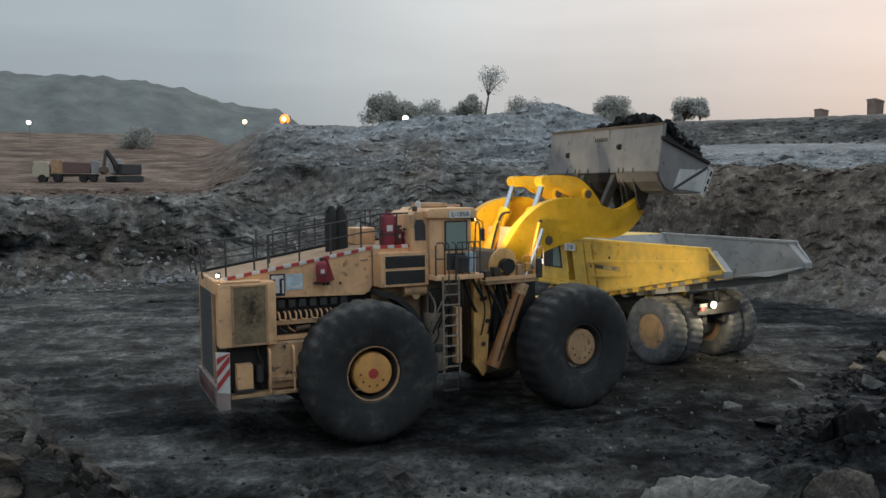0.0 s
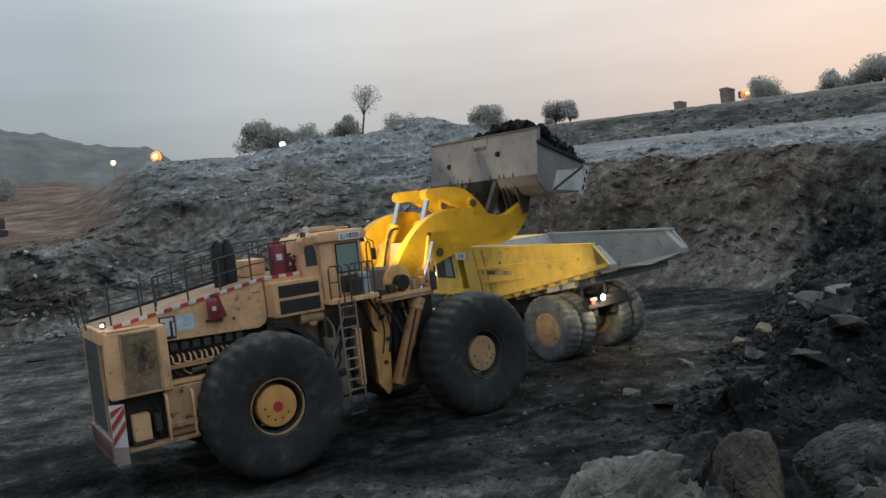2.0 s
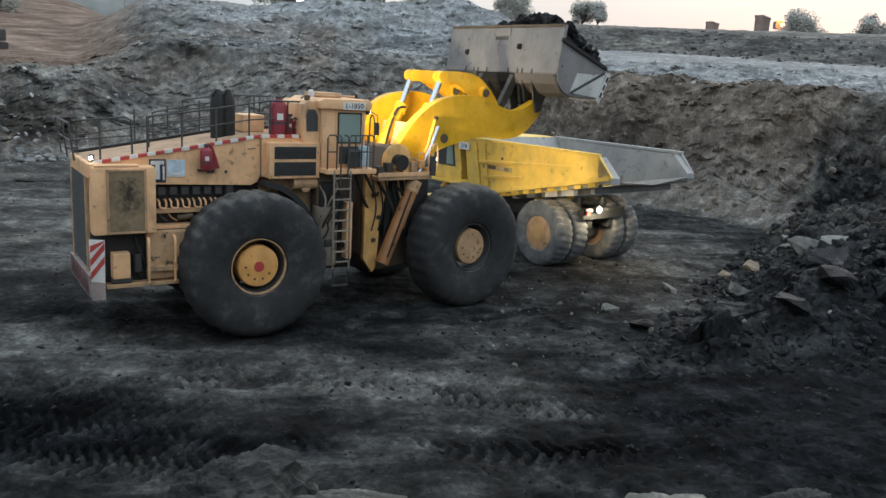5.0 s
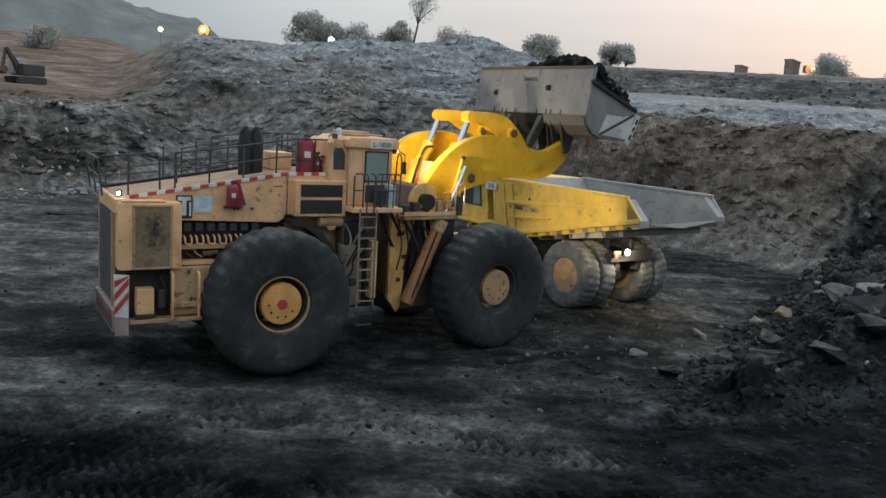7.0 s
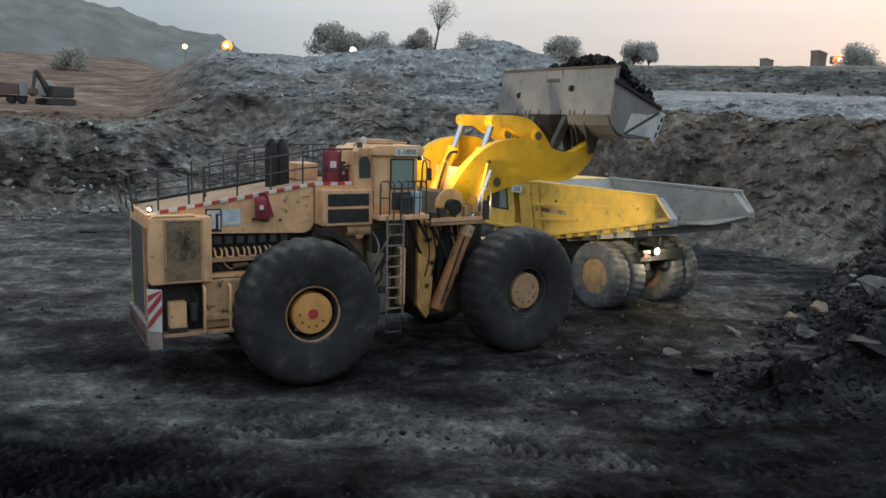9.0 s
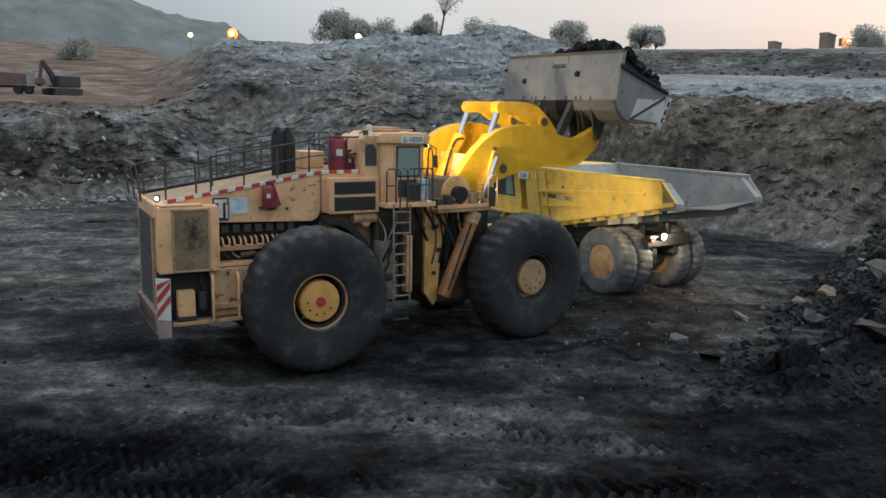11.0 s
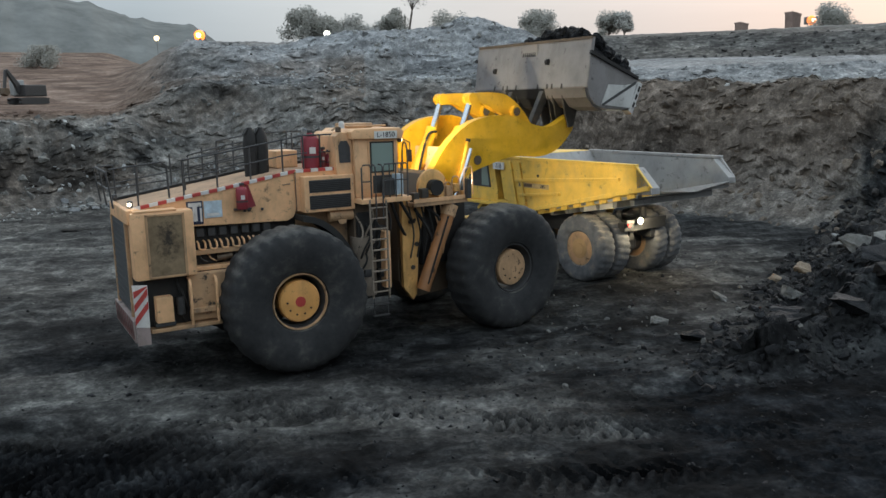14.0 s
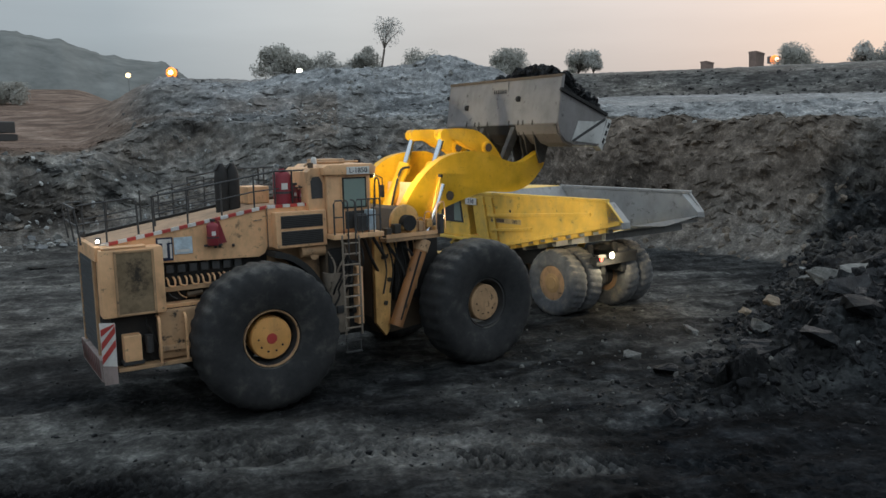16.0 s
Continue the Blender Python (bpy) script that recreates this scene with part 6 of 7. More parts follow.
lamp_mast(-5.77, 129.86, 17.73, 0.50, M_COOL, "white flood lamp on a thin mast")
lamp_mast(-33.93, 176.78, 21.6, 1.1, M_SODIUM, "orange sodium flood lamp on a thin mast")
lamp_mast(-46.9, 194.42, 22.58, 0.58, M_WARM, "warm white flood lamp on a thin mast")
lamp_mast(106.66, 192.44, 24.5, 1.1, M_SODIUM, "orange sodium flood lamp on a thin mast")
lamp_mast(-90.2, 178.5, 21.6, 0.50, M_COOL, "white flood lamp on a thin mast")
lamp_mast(122.3, 145.3, 22.04, 0.45, M_COOL, "white flood lamp on a thin mast")
lamp_mast(124.2, 143.65, 21.56, 0.45, M_COOL, "white flood lamp on a thin mast")


def far_block(x, y, w, h, mat, name, label, category):
    """A boxy skip standing on the rim, with a tapered foot and a rim."""
    g = drop(x, y)[0]
    top = thing(name, pose(x, y, g - 0.1, 0, 0, 20), label, category)
    part("body", prism([(-w * 0.42, 0.0), (w * 0.42, 0.0), (w * 0.5, h * 0.9), (-w * 0.5, h)], -w * 0.4, w * 0.4, 0.08), mat, top)
    part("rim", prism([(-w * 0.50, h * 0.96), (-w * 0.50, h * 1.03), (w * 0.50, h * 0.95), (w * 0.50, h * 0.88)], -w * 0.44, w * 0.44), mat, top)


# hopper brown made paler: the haze of the distance is in the colour
M_FAR = plain("haze_paled_brown_steel", (0.26, 0.19, 0.16), 0.9, scale=0.6)
far_block(89.0, 167.8, 2.5, 5.6, M_FAR, "hopper", "tall brown steel hopper on the pit rim", "hopper")
far_block(80.0, 172.2, 2.2, 4.0, M_FAR, "hopper", "small brown steel hopper on the pit rim", "hopper")


def far_truck(x, y, turn, cab_mat, bin_mat, label):
    g = drop(x, y)[0]
    top = thing("tipper_truck", pose(x, y, g, 0, 0, turn), label, "truck", "trucks on the far bench")
    part("cab", prism([(2.6, 0.7), (2.6, 2.3), (2.85, 2.75), (4.4, 2.75), (4.6, 1.9), (4.6, 0.7)], -1.2, 1.2, 0.08), cab_mat, top)
    part("windscreen", prism([(4.42, 2.65), (4.64, 1.95), (4.62, 1.93), (4.40, 2.63)], -1.05, 1.05), M_DARK, top)
    part("side_window", box((3.0, -1.23, 1.8), (4.2, -1.2, 2.55), 0.01), M_DARK, top)
    part("bin", prism([(-2.3, 1.2), (-2.4, 2.5), (1.0, 2.7), (1.0, 1.2)], -1.25, 1.25, 0.05), bin_mat, top)
    part("headboard", prism([(1.02, 1.2), (1.02, 2.95), (2.3, 2.95), (2.3, 1.2)], -1.25, 1.25, 0.05), M_TAN_D, top, "tan front end of the bin")
    part("tailgate", prism([(-3.3, 1.0), (-3.5, 2.7), (-2.42, 2.9), (-2.42, 1.0)], -1.3, 1.3, 0.05), M_BODYIN, top, "grey tailgate")
    part("chassis", box((-3.3, -0.5, 0.75), (4.3, 0.5, 1.1), 0.02), M_DARK, top)
    for wx in (3.5, 1.7, -1.4, -2.6):
        for sy in (-1, 1):
            part("wheel", lathe([(0.2, 0.16), (0.45, 0.18), (0.54, 0.12), (0.54, -0.12), (0.2, -0.16)], (wx, sy * 1.05, 0.54), 18, sy), M_TYRE, top, smooth=True)


far_truck(-49.2, 108.0, 200, plain("cream_cab_paint", (0.50, 0.44, 0.32), 0.6), plain("maroon_bin_paint", (0.16, 0.10, 0.09), 0.7), "cream-cabbed tipper truck on the far brown bench")


def far_digger(x, y, turn):
    g = drop(x, y)[0]
    top = thing("excavator", pose(x, y, g, 0, 0, turn), "dark grey tracked excavator on the far brown bench", "excavator")
    for sy in (-1, 1):
        part("track", prism(smooth_line([(-1.9, 0.4), (-1.7, 0.02), (1.7, 0.02), (1.9, 0.4), (1.7, 0.8), (-1.7, 0.8), (-1.9, 0.4)], 3)[:-1], sy * 1.1 - 0.28, sy * 1.1 + 0.28), M_DARK, top)
    part("house", box((-1.9, -1.2, 0.95), (1.2, 1.2, 2.4), 0.15), M_DARK, top)
    part("cab", box((0.2, -1.2, 1.1), (1.6, -0.2, 3.0), 0.1), plain("pale_grey_cab", (0.36, 0.38, 0.38), 0.6), top)
    part("boom", prism([(0.9, 1.5), (1.2, 2.6), (2.6, 4.3), (2.9, 4.1), (1.7, 2.4), (1.4, 1.4)], -0.2, 0.3, 0.05), M_DARK, top)
    part("stick", prism([(2.6, 4.3), (2.9, 4.2), (3.3, 2.0), (3.0, 2.0)], -0.12, 0.22, 0.04), M_DARK, top)
    part("digging_bucket", prism([(2.9, 2.0), (3.4, 2.0), (3.6, 1.3), (3.1, 1.0), (2.7, 1.4)], -0.5, 0.5, 0.05), M_RUST, top)


far_digger(-42.9, 109.7, 238)


# broken rock: prototypes of angular stones
def stone(seed, detail, points=13, rough=0.05):
    """An angular stone: a hull of scattered corners, split finer and chipped where detail asks for it."""
    rnd = random.Random(seed)
    bm = bmesh.new()
    sx, sy, sz = rnd.uniform(0.85, 1.2), rnd.uniform(0.6, 0.95), rnd.uniform(0.45, 0.8)
    for _ in range(points):
        d = Vector((rnd.gauss(0, 1), rnd.gauss(0, 1), rnd.gauss(0, 1))).normalized() * rnd.uniform(0.8, 1.08)
        bm.verts.new((d.x * sx, d.y * sy, d.z * sz))
    got = bmesh.ops.convex_hull(bm, input=bm.verts[:])
    loose = [v for v in bm.verts if not v.link_faces]
    bmesh.ops.delete(bm, geom=loose, context="VERTS")
    for _ in range(detail):
        bmesh.ops.subdivide_edges(bm, edges=bm.edges[:], cuts=1, use_grid_fill=True)
    bmesh.ops.triangulate(bm, faces=bm.faces[:])
    bm.normal_update()
    if detail:
        off = Vector((seed * 1.7, seed * 0.3, 0))
        moved = []
        for v in bm.verts:
            p = v.co
            n1 = noise.fractal(p * 1.6 + off, 0.9, 2.1, 6)
            n2 = 1 - abs(noise.noise(p * 2.7 + off)) * 2
            n3 = noise.cell(p * 4.5 + off) - 0.5
            n4, n5 = 0.0, 0.0
            if detail > 4:
                n4 = noise.fractal(p * 6.5 + off, 0.7, 2.2, 4)
                pit = abs(noise.noise(p * 2.3 - off))
                n5 = -max(0.0, 0.07 - pit) * 12 - max(0.0, noise.noise(p * 5.2 + off) - 0.28) * 2.6
            moved.append(p + v.normal * rough * (1.2 * n1 + 0.5 * n2 + 0.7 * n3 + 0.55 * n4 + n5))
        for v, q in zip(bm.verts, moved):
            v.co = q
    bm.verts.index_update()
    co = np.array([v.co[:] for v in bm.verts])
    tri = np.array([[v.index for v in f.verts] for f in bm.faces])
    bm.free()
    return co, tri


def cell_edges(p, size, s):
    """How far each point lies from the border between cells of the given size."""
    q = p / size
    i = np.floor(q).astype(np.int64)
    d1, d2 = np.full(len(p), 9.0), np.full(len(p), 9.0)
    for a, b, c in itertools.product((-1, 0, 1), repeat=3):
        n = i + np.array([a, b, c])
        at = n + np.stack([hash3(n[:, 0], n[:, 1], n[:, 2], s + k) for k in range(3)], 1)
        d = np.linalg.norm(q - at, axis=1)
        d2 = np.where(d < d1, d1, np.minimum(d2, d))
        d1 = np.minimum(d1, d)
    return d2 - d1


def split_stone(seed, sub, dims, planes=15, layers=0.0, axis=(0.2, 0.1, 1.0), cracks=0.03, grain=1.0, hollow=None):
    """A stone broken along planes, with bedding steps, cracks, a crumbled skin and, where asked, a hollow; dims are its full width, depth and height."""
    rnd = random.Random(seed)
    bm = bmesh.new()
    bmesh.ops.create_icosphere(bm, subdivisions=sub, radius=1.0)
    bm.verts.index_update()
    d = np.array([v.co[:] for v in bm.verts])
    tri = np.array([[v.index for v in f.verts] for f in bm.faces])
    bm.free()
    d /= np.linalg.norm(d, axis=1)[:, None]
    r = np.full(len(d), 1.12)
    for _ in range(planes):
        n = np.array([rnd.gauss(0, 1) for _ in range(3)])
        n /= np.linalg.norm(n)
        dot = d @ n
        r = np.minimum(r, np.where(dot > 0.05, rnd.uniform(0.50, 0.95) / np.maximum(dot, 0.05), 9.0))
    p = d * r[:, None]
    x, y, z = p.T
    off = (0.05 * fractal(x, y, z, 0.8, 3, s=seed) + grain * (0.030 * fractal(x, y, z, 0.30, 4, s=seed + 5, ridged=True) + 0.030 * blocky(x, y, z, 0.20, s=seed + 9) + 0.016 * fractal(x, y, z, 0.06, 3, s=seed + 11)))
    if layers:
        ax = np.array(axis) / np.linalg.norm(axis)
        bed = p @ ax + 0.12 * fractal(x, y, z, 0.7, 3, s=seed + 15)
        off = off + layers * hash3(np.floor(bed * 7.0).astype(np.int64), 0, 0, seed) + 0.5 * layers * hash3(np.floor(bed * 19.0).astype(np.int64), 0, 0, seed + 1)
    if cracks:
        warp = p + 0.10 * np.stack([fractal(x, y, z, 0.4, 3, s=seed + 20 + k) for k in range(3)], 1)
        off = off - cracks * np.exp(-(cell_edges(warp, 0.75, seed) / 0.05) ** 2) * 1.8 - cracks * np.exp(-(cell_edges(warp, 0.33, seed + 3) / 0.06) ** 2)
    if hollow is not None:
        h = np.array(hollow) / np.linalg.norm(hollow)
        ang = np.linalg.norm(d - h, axis=1) + 0.10 * fractal(x, y, z, 0.3, 3, s=seed + 31)
        inside = 1 - step(0.20, 0.42, ang)
        off = off - 0.24 * inside + inside * 0.10 * blocky(x, y, z, 0.14, s=seed + 33) + 0.06 * np.exp(-((ang - 0.46) / 0.07) ** 2)
    p = p + d * off[:, None]
    p = p * (np.array(dims) / (p.max(0) - p.min(0)))
    return p, tri


def rock_material(name, stops, scale=5.0, moss=None):
    m, n, l, b = nodes_of(name)
    f = noise_node(n, l, scale, 9, 0.68)
    g = noise_node(n, l, scale * 7, 5, 0.7)
    info = n.new("ShaderNodeNewGeometry")
    c = ramp_node(n, l, f, stops)
    tint = ramp_node(n, l, info.outputs["Random Per Island"], [(0.0, (0.60, 0.60, 0.60)), (0.7, (1.05, 1.04, 1.0)), (1.0, (1.5, 1.48, 1.42))])
    c = mix_node(n, l, 1.0, c, tint, "MULTIPLY")
    if moss:
        k = ramp_node(n, l, noise_node(n, l, scale * 0.8, 6, 0.6), [(0.5, (0, 0, 0)), (0.66, (0.8, 0.8, 0.8))])
        c = mix_node(n, l, k, c, moss)
    speck = ramp_node(n, l, g, [(0.3, (0.75, 0.75, 0.75)), (0.7, (1.2, 1.2, 1.2))])
    c = mix_node(n, l, 0.8, c, speck, "MULTIPLY")
    l.new(c, b.inputs["Base Color"])
    b.inputs["Roughness"].default_value = 0.85
    b.inputs["Specular IOR Level"].default_value = 0.3
    bump_node(n, l, b, g, 0.6, 0.05 / scale * 5)
    return m


M_ROCK_G = rock_material("grey_broken_rock", [(0.3, (0.10, 0.10, 0.098)), (0.55, (0.19, 0.19, 0.182)), (0.8, (0.36, 0.355, 0.34))], 2.0)
M_ROCK_P = rock_material("pale_broken_rock", [(0.3, (0.19, 0.20, 0.205)), (0.55, (0.34, 0.35, 0.355)), (0.8, (0.55, 0.555, 0.55))], 2.0)
M_ROCK_B = rock_material("brown_broken_rock", [(0.3, (0.13, 0.105, 0.08)), (0.55, (0.25, 0.20, 0.15)), (0.8, (0.42, 0.36, 0.28))], 2.0)
M_ROCK_W = rock_material("brown_wall_rock", [(0.3, (0.085, 0.070, 0.057)), (0.55, (0.17, 0.142, 0.116)), (0.8, (0.33, 0.285, 0.24))], 2.0)
M_COAL = rock_material("black_broken_coal", [(0.3, (0.007, 0.0074, 0.0083)), (0.55, (0.017, 0.018, 0.0205)), (0.8, (0.052, 0.054, 0.059))], 2.5)
M_ROCK_D = rock_material("dark_grey_shale", [(0.3, (0.022, 0.021, 0.021)), (0.55, (0.060, 0.057, 0.055)), (0.8, (0.15, 0.143, 0.138))], 2.5)
M_COAL.node_tree.nodes["Principled BSDF"].inputs["Roughness"].default_value = 0.62
M_COAL.node_tree.nodes["Principled BSDF"].inputs["Specular IOR Level"].default_value = 0.2

PROTO = [stone(100 + k, 0, 14 + k % 7) for k in range(14)]
PROTO2 = [stone(200 + k, 2, 20, 0.10) for k in range(9)]
rng = np.random.default_rng(7)


def turned(rnd3):
    return np.array(Euler((rnd3[0] * 6.28, rnd3[1] * 6.28, rnd3[2] * 6.28)).to_matrix())


def heap(name, places, material, protos, label, category, sink=0.25):
    """Many stones, each at (x, y, size), lying on the ground, as one mesh."""
    vs, fs, at = [], [], 0
    for x, y, s in places:
        z, nor = drop(x, y)
        co, tri = protos[int(rng.integers(len(protos)))]
        p = (co * s * 0.5) @ turned(rng.random(3)).T + np.array([x, y, z + s * (0.25 - sink)])
        vs.append(p)
        fs.append(tri + at)
        at += len(co)
    v, f = np.concatenate(vs), np.concatenate(fs)
    me = bpy.data.meshes.new(name)
    me.vertices.add(len(v))
    me.vertices.foreach_set("co", v.astype(np.float32).ravel())
    me.loops.add(f.size)
    me.loops.foreach_set("vertex_index", f.astype(np.int32).ravel())
    me.polygons.add(len(f))
    me.polygons.foreach_set("loop_start", np.arange(0, f.size, 3))
    me.update(calc_edges=True)
    me.shade_flat()
    me.materials.append(material)
    return tagged(new(name, me), label, category, kind="stuff")


def polar_places(count, th0, th1, d0, d1, s0, s1, power=2.2):
    out = []
    for _ in range(count):
        th = rng.uniform(th0, th1)
        r = float(wall_radius(th)) + rng.uniform(d0, d1)
        out.append((r * math.sin(math.radians(th)), r * math.cos(math.radians(th)), s0 + (s1 - s0) * rng.random() ** power))
    return out


heap("wall_rubble", polar_places(700, -34, 12, -4.5, 9, 0.18, 1.1, 3.0) + polar_places(500, -34, 12, -5, 0, 0.15, 0.8), M_ROCK_G, PROTO, "grey broken rock fallen from the pit wall", "rubble", 0.36)
heap("spoil_rubble", polar_places(900, -9, 12, 7, 27, 0.12, 0.8, 3.0), M_ROCK_P, PROTO, "pale grey rock on the spoil heap", "rubble", 0.38)
heap("grey_spoil_rubble", polar_places(420, -14, 12, 6, 27, 0.15, 1.0, 3.0), M_ROCK_G, PROTO, "grey broken rock on the spoil heap", "rubble", 0.38)
heap("bench_rubble", polar_places(500, 11, 44, 5, 26, 0.12, 0.7, 3.0), M_ROCK_P, PROTO, "pale grey rock along the bench edge", "rubble", 0.36)
heap("brown_rubble", polar_places(420, 11, 34, -4, 4.5, 0.12, 0.8, 3.0), M_ROCK_W, PROTO, "brown broken rock on the pit wall", "rubble", 0.34)
heap("ridge_rubble", [(rr * math.sin(math.radians(aa)), rr * math.cos(math.radians(aa)), 0.2 + 0.9 * rng.random() ** 3) for aa, rr in zip(rng.uniform(10, 46, 600), rng.uniform(109, 127, 600))], M_ROCK_D, PROTO, "dark grey rock along the far ridge", "rubble", 0.36)
heap("coal_face_rubble", polar_places(700, 33, 46, -5, 3.5, 0.12, 0.9, 2.6), M_ROCK_D, PROTO, "dark grey broken shale on the coal face", "rubble", 0.4)
heap("coal_face_blocks", polar_places(120, 31, 46, -5, 0, 0.4, 1.5), M_ROCK_D, PROTO2, "dark grey shale blocks under the coal face", "rubble", 0.4)
heap("face_top_rubble", polar_places(60, 39, 46, 5, 9, 0.4, 1.4), M_ROCK_D, PROTO2, "dark rock heaped on top of the coal face", "rubble", 0.36)
heap("pale_wall_stones", polar_places(420, -34, 8, -4, 6, 0.12, 0.75, 2.4), M_ROCK_P, PROTO, "pale stones in the pit wall", "stones", 0.38)


def pile_places(count, s0, s1, power=2.0, edge=0.0):
    out = []
    while len(out) < count:
        x, y = rng.uniform(8, 33), rng.uniform(16, 42)
        s1d = (x - 10.2) * 0.794 - (y - 21) * 0.607
        s2d = (y - (20.3 + 0.06 * (x - 11))) * 1.3
        inside = min(s1d, s2d)
        if -0.8 - edge < inside < 16 and math.hypot(x, y) < float(wall_radius(math.degrees(math.atan2(x, y)))) + 1:
            size = s0 + (s1 - s0) * rng.random() ** power
            out.append((x, y, min(size, 0.5 + 0.35 * max(inside, 0.0)) if s1 > 1 else size))
    return out


block_places = pile_places(460, 0.5, 1.9, 1.8)
block_meshes = []
for co, tri in PROTO2:
    me = bpy.data.meshes.new("coal_block")
    me.from_pydata((co * 0.5).tolist(), [], tri.tolist())
    me.materials.append(M_COAL)
    block_meshes.append(me)
for x, y, s in block_places:
    if y < 29:
        ob = new("coal_block", block_meshes[int(rng.integers(len(block_meshes)))])
        a = rng.random(3) * 360
        ob.matrix_world = pose(x, y, drop(x, y)[0] - 0.22 * s, *a) @ Matrix.Scale(s, 4)
        tagged(ob, "black angular coal block in the muck pile" if s < 1.2 else "large black coal block in the muck pile", "coal block", "coal blocks of the muck pile")
heap("muck_pile_blocks", [row for row in block_places if row[1] >= 29], M_ROCK_D, PROTO2, "dark grey shale blocks of the muck pile", "rubble", 0.42)
heap("muck_pile_rubble", pile_places(4200, 0.08, 0.55, 2.4, 0.8), M_COAL, PROTO, "black coal rubble of the muck pile", "rubble")
heap("mixed_pile_rubble", [(x, y, s) for x, y, s in pile_places(1300, 0.15, 0.9) if y > 25 + 7 * rng.random() and rng.random() < 0.6], M_ROCK_D, PROTO, "dark grey shale rubble among the coal", "rubble")
heap("floor_stones", [(rng.uniform(-26, 18), rng.uniform(13, 58), 0.04 + 0.18 * rng.random() ** 5) for _ in range(2600)] + [(rng.uniform(-9, 12), rng.uniform(12.5, 24), 0.03 + 0.13 * rng.random() ** 4) for _ in range(2000)] + [(rng.uniform(0, 13), rng.uniform(17, 34), 0.05 + 0.26 * rng.random() ** 4) for _ in range(500)], M_COAL, PROTO, "small dark stones strewn on the pit floor", "stones", 0.32)
heap("pale_floor_stones", [(rng.uniform(4, 15), rng.uniform(19, 36), 0.06 + 0.26 * rng.random() ** 3) for _ in range(150)], M_ROCK_G, PROTO, "grey stones strewn on the pit floor", "stones", 0.2)


def boulder(x, y, s, seed, material, label, squash=1.0, turn=0.0, name="boulder", group="boulders of the muck pile", category="boulder", z=None, tilt=(0, 0), detail=3, rough=0.06, cuts=14):
    co, tri = stone(seed, detail, cuts, rough)
    z0 = drop(x, y)[0] if z is None else z
    me = bpy.data.meshes.new(name)
    me.from_pydata([(p[0] * s * 0.5, p[1] * s * 0.5, p[2] * s * 0.5 * squash) for p in co], [], tri.tolist())
    me.materials.append(material)
    ob = new(name, me)
    ob.matrix_world = pose(x, y, z0 + s * 0.15 * squash if z is None else z, tilt[0], tilt[1], turn)
    return tagged(ob, label, category, group)


random.seed(3)
for k, (x, y, s, mat) in enumerate(((10.9, 21.6, 1.0, M_COAL), (12.3, 23.0, 2.0, M_COAL), (13.6, 21.9, 1.6, M_COAL), (13.0, 24.3, 1.5, M_COAL), (15.2, 22.5, 1.8, M_COAL), (14.5, 26.8, 1.3, M_ROCK_G), (16.8, 25.2, 2.0, M_COAL), (18.0, 28.5, 1.9, M_ROCK_G), (17.2, 31.0, 1.1, M_ROCK_B), (15.3, 29.6, 0.9, M_ROCK_B), (19.5, 25.5, 1.6, M_COAL), (20.5, 31.5, 1.7, M_COAL), (22.0, 28.0, 2.1, M_COAL), (9.3, 22.9, 0.9, M_COAL), (9.0, 24.8, 0.8, M_ROCK_G), (22.4, 37.2, 1.0, M_ROCK_P), (12.2, 27.5, 0.9, M_ROCK_G), (21.0, 34.8, 1.3, M_ROCK_G), (24.5, 33.0, 1.6, M_COAL), (17.0, 22.4, 1.5, M_COAL), (23.0, 23.0, 2.0, M_COAL))):
    word = {M_COAL: "black angular coal block", M_ROCK_G: "grey angular boulder", M_ROCK_B: "brown boulder", M_ROCK_P: "pale grey boulder"}[mat]
    boulder(x, y, s, 300 + k, mat, word + " on the muck pile", random.uniform(0.6, 1.0), random.uniform(0, 360), tilt=(random.uniform(-25, 25), random.uniform(-25, 25)), detail=2, rough=0.05)
for k in range(22):
    th = math.radians(random.uniform(-20.0, -16.4))
    r = float(wall_radius(math.degrees(th))) + random.uniform(-4.0, 0.5)
    boulder(r * math.sin(th), r * math.cos(th), 0.4 + 1.1 * random.random() ** 1.5, 370 + k, M_ROCK_P if k % 3 else M_ROCK_G, "pale grey boulder at the foot of the pit wall", random.uniform(0.5, 0.8), random.uniform(0, 360), group="boulders at the wall's foot", tilt=(random.uniform(-20, 20), random.uniform(-20, 20)), detail=2, rough=0.05)
for x, y, s, turn in ((20.2, 31.2, 2.0, 20), (19.6, 29.9, 1.6, 30), (18.6, 27.3, 1.9, 45)):
    boulder(x, y, s, 350 + int(s * 10), M_ROCK_P if s != 1.9 else M_ROCK_G, "flat pale slab lying on the muck pile", 0.16, turn, name="rock_slab", category="rock slab", tilt=(12, -14), cuts=12, rough=0.02)

# coal heaped in the bucket
lump_mesh_co, lump_f, at = [], [], 0
for k in range(420):
    u, v = rng.uniform(-2.75, 2.75), rng.random()
    xx = 3.62 + 1.55 * v
    crown = 9.66 - 0.98 * v + 0.78 * math.exp(-((u + 1.0) / 1.6) ** 2) * (1 - abs(v - 0.15)) * 0.75
    s = 0.12 + 0.34 * rng.random() ** 2
    co, tri = PROTO2[int(rng.integers(len(PROTO2)))]
    p = (co * s) @ turned(rng.random(3)).T + np.array([xx, u, crown - s * 0.55 - 0.12 * rng.random()])
    lump_mesh_co.append(p)
    lump_f.append(tri + at)
    at += len(co)
filler = [(3.30, 8.2), (3.45, 7.65), (4.9, 7.45), (5.2, 8.25), (4.4, 8.75), (3.36, 9.40)]
me = bpy.data.meshes.new("coal_load")
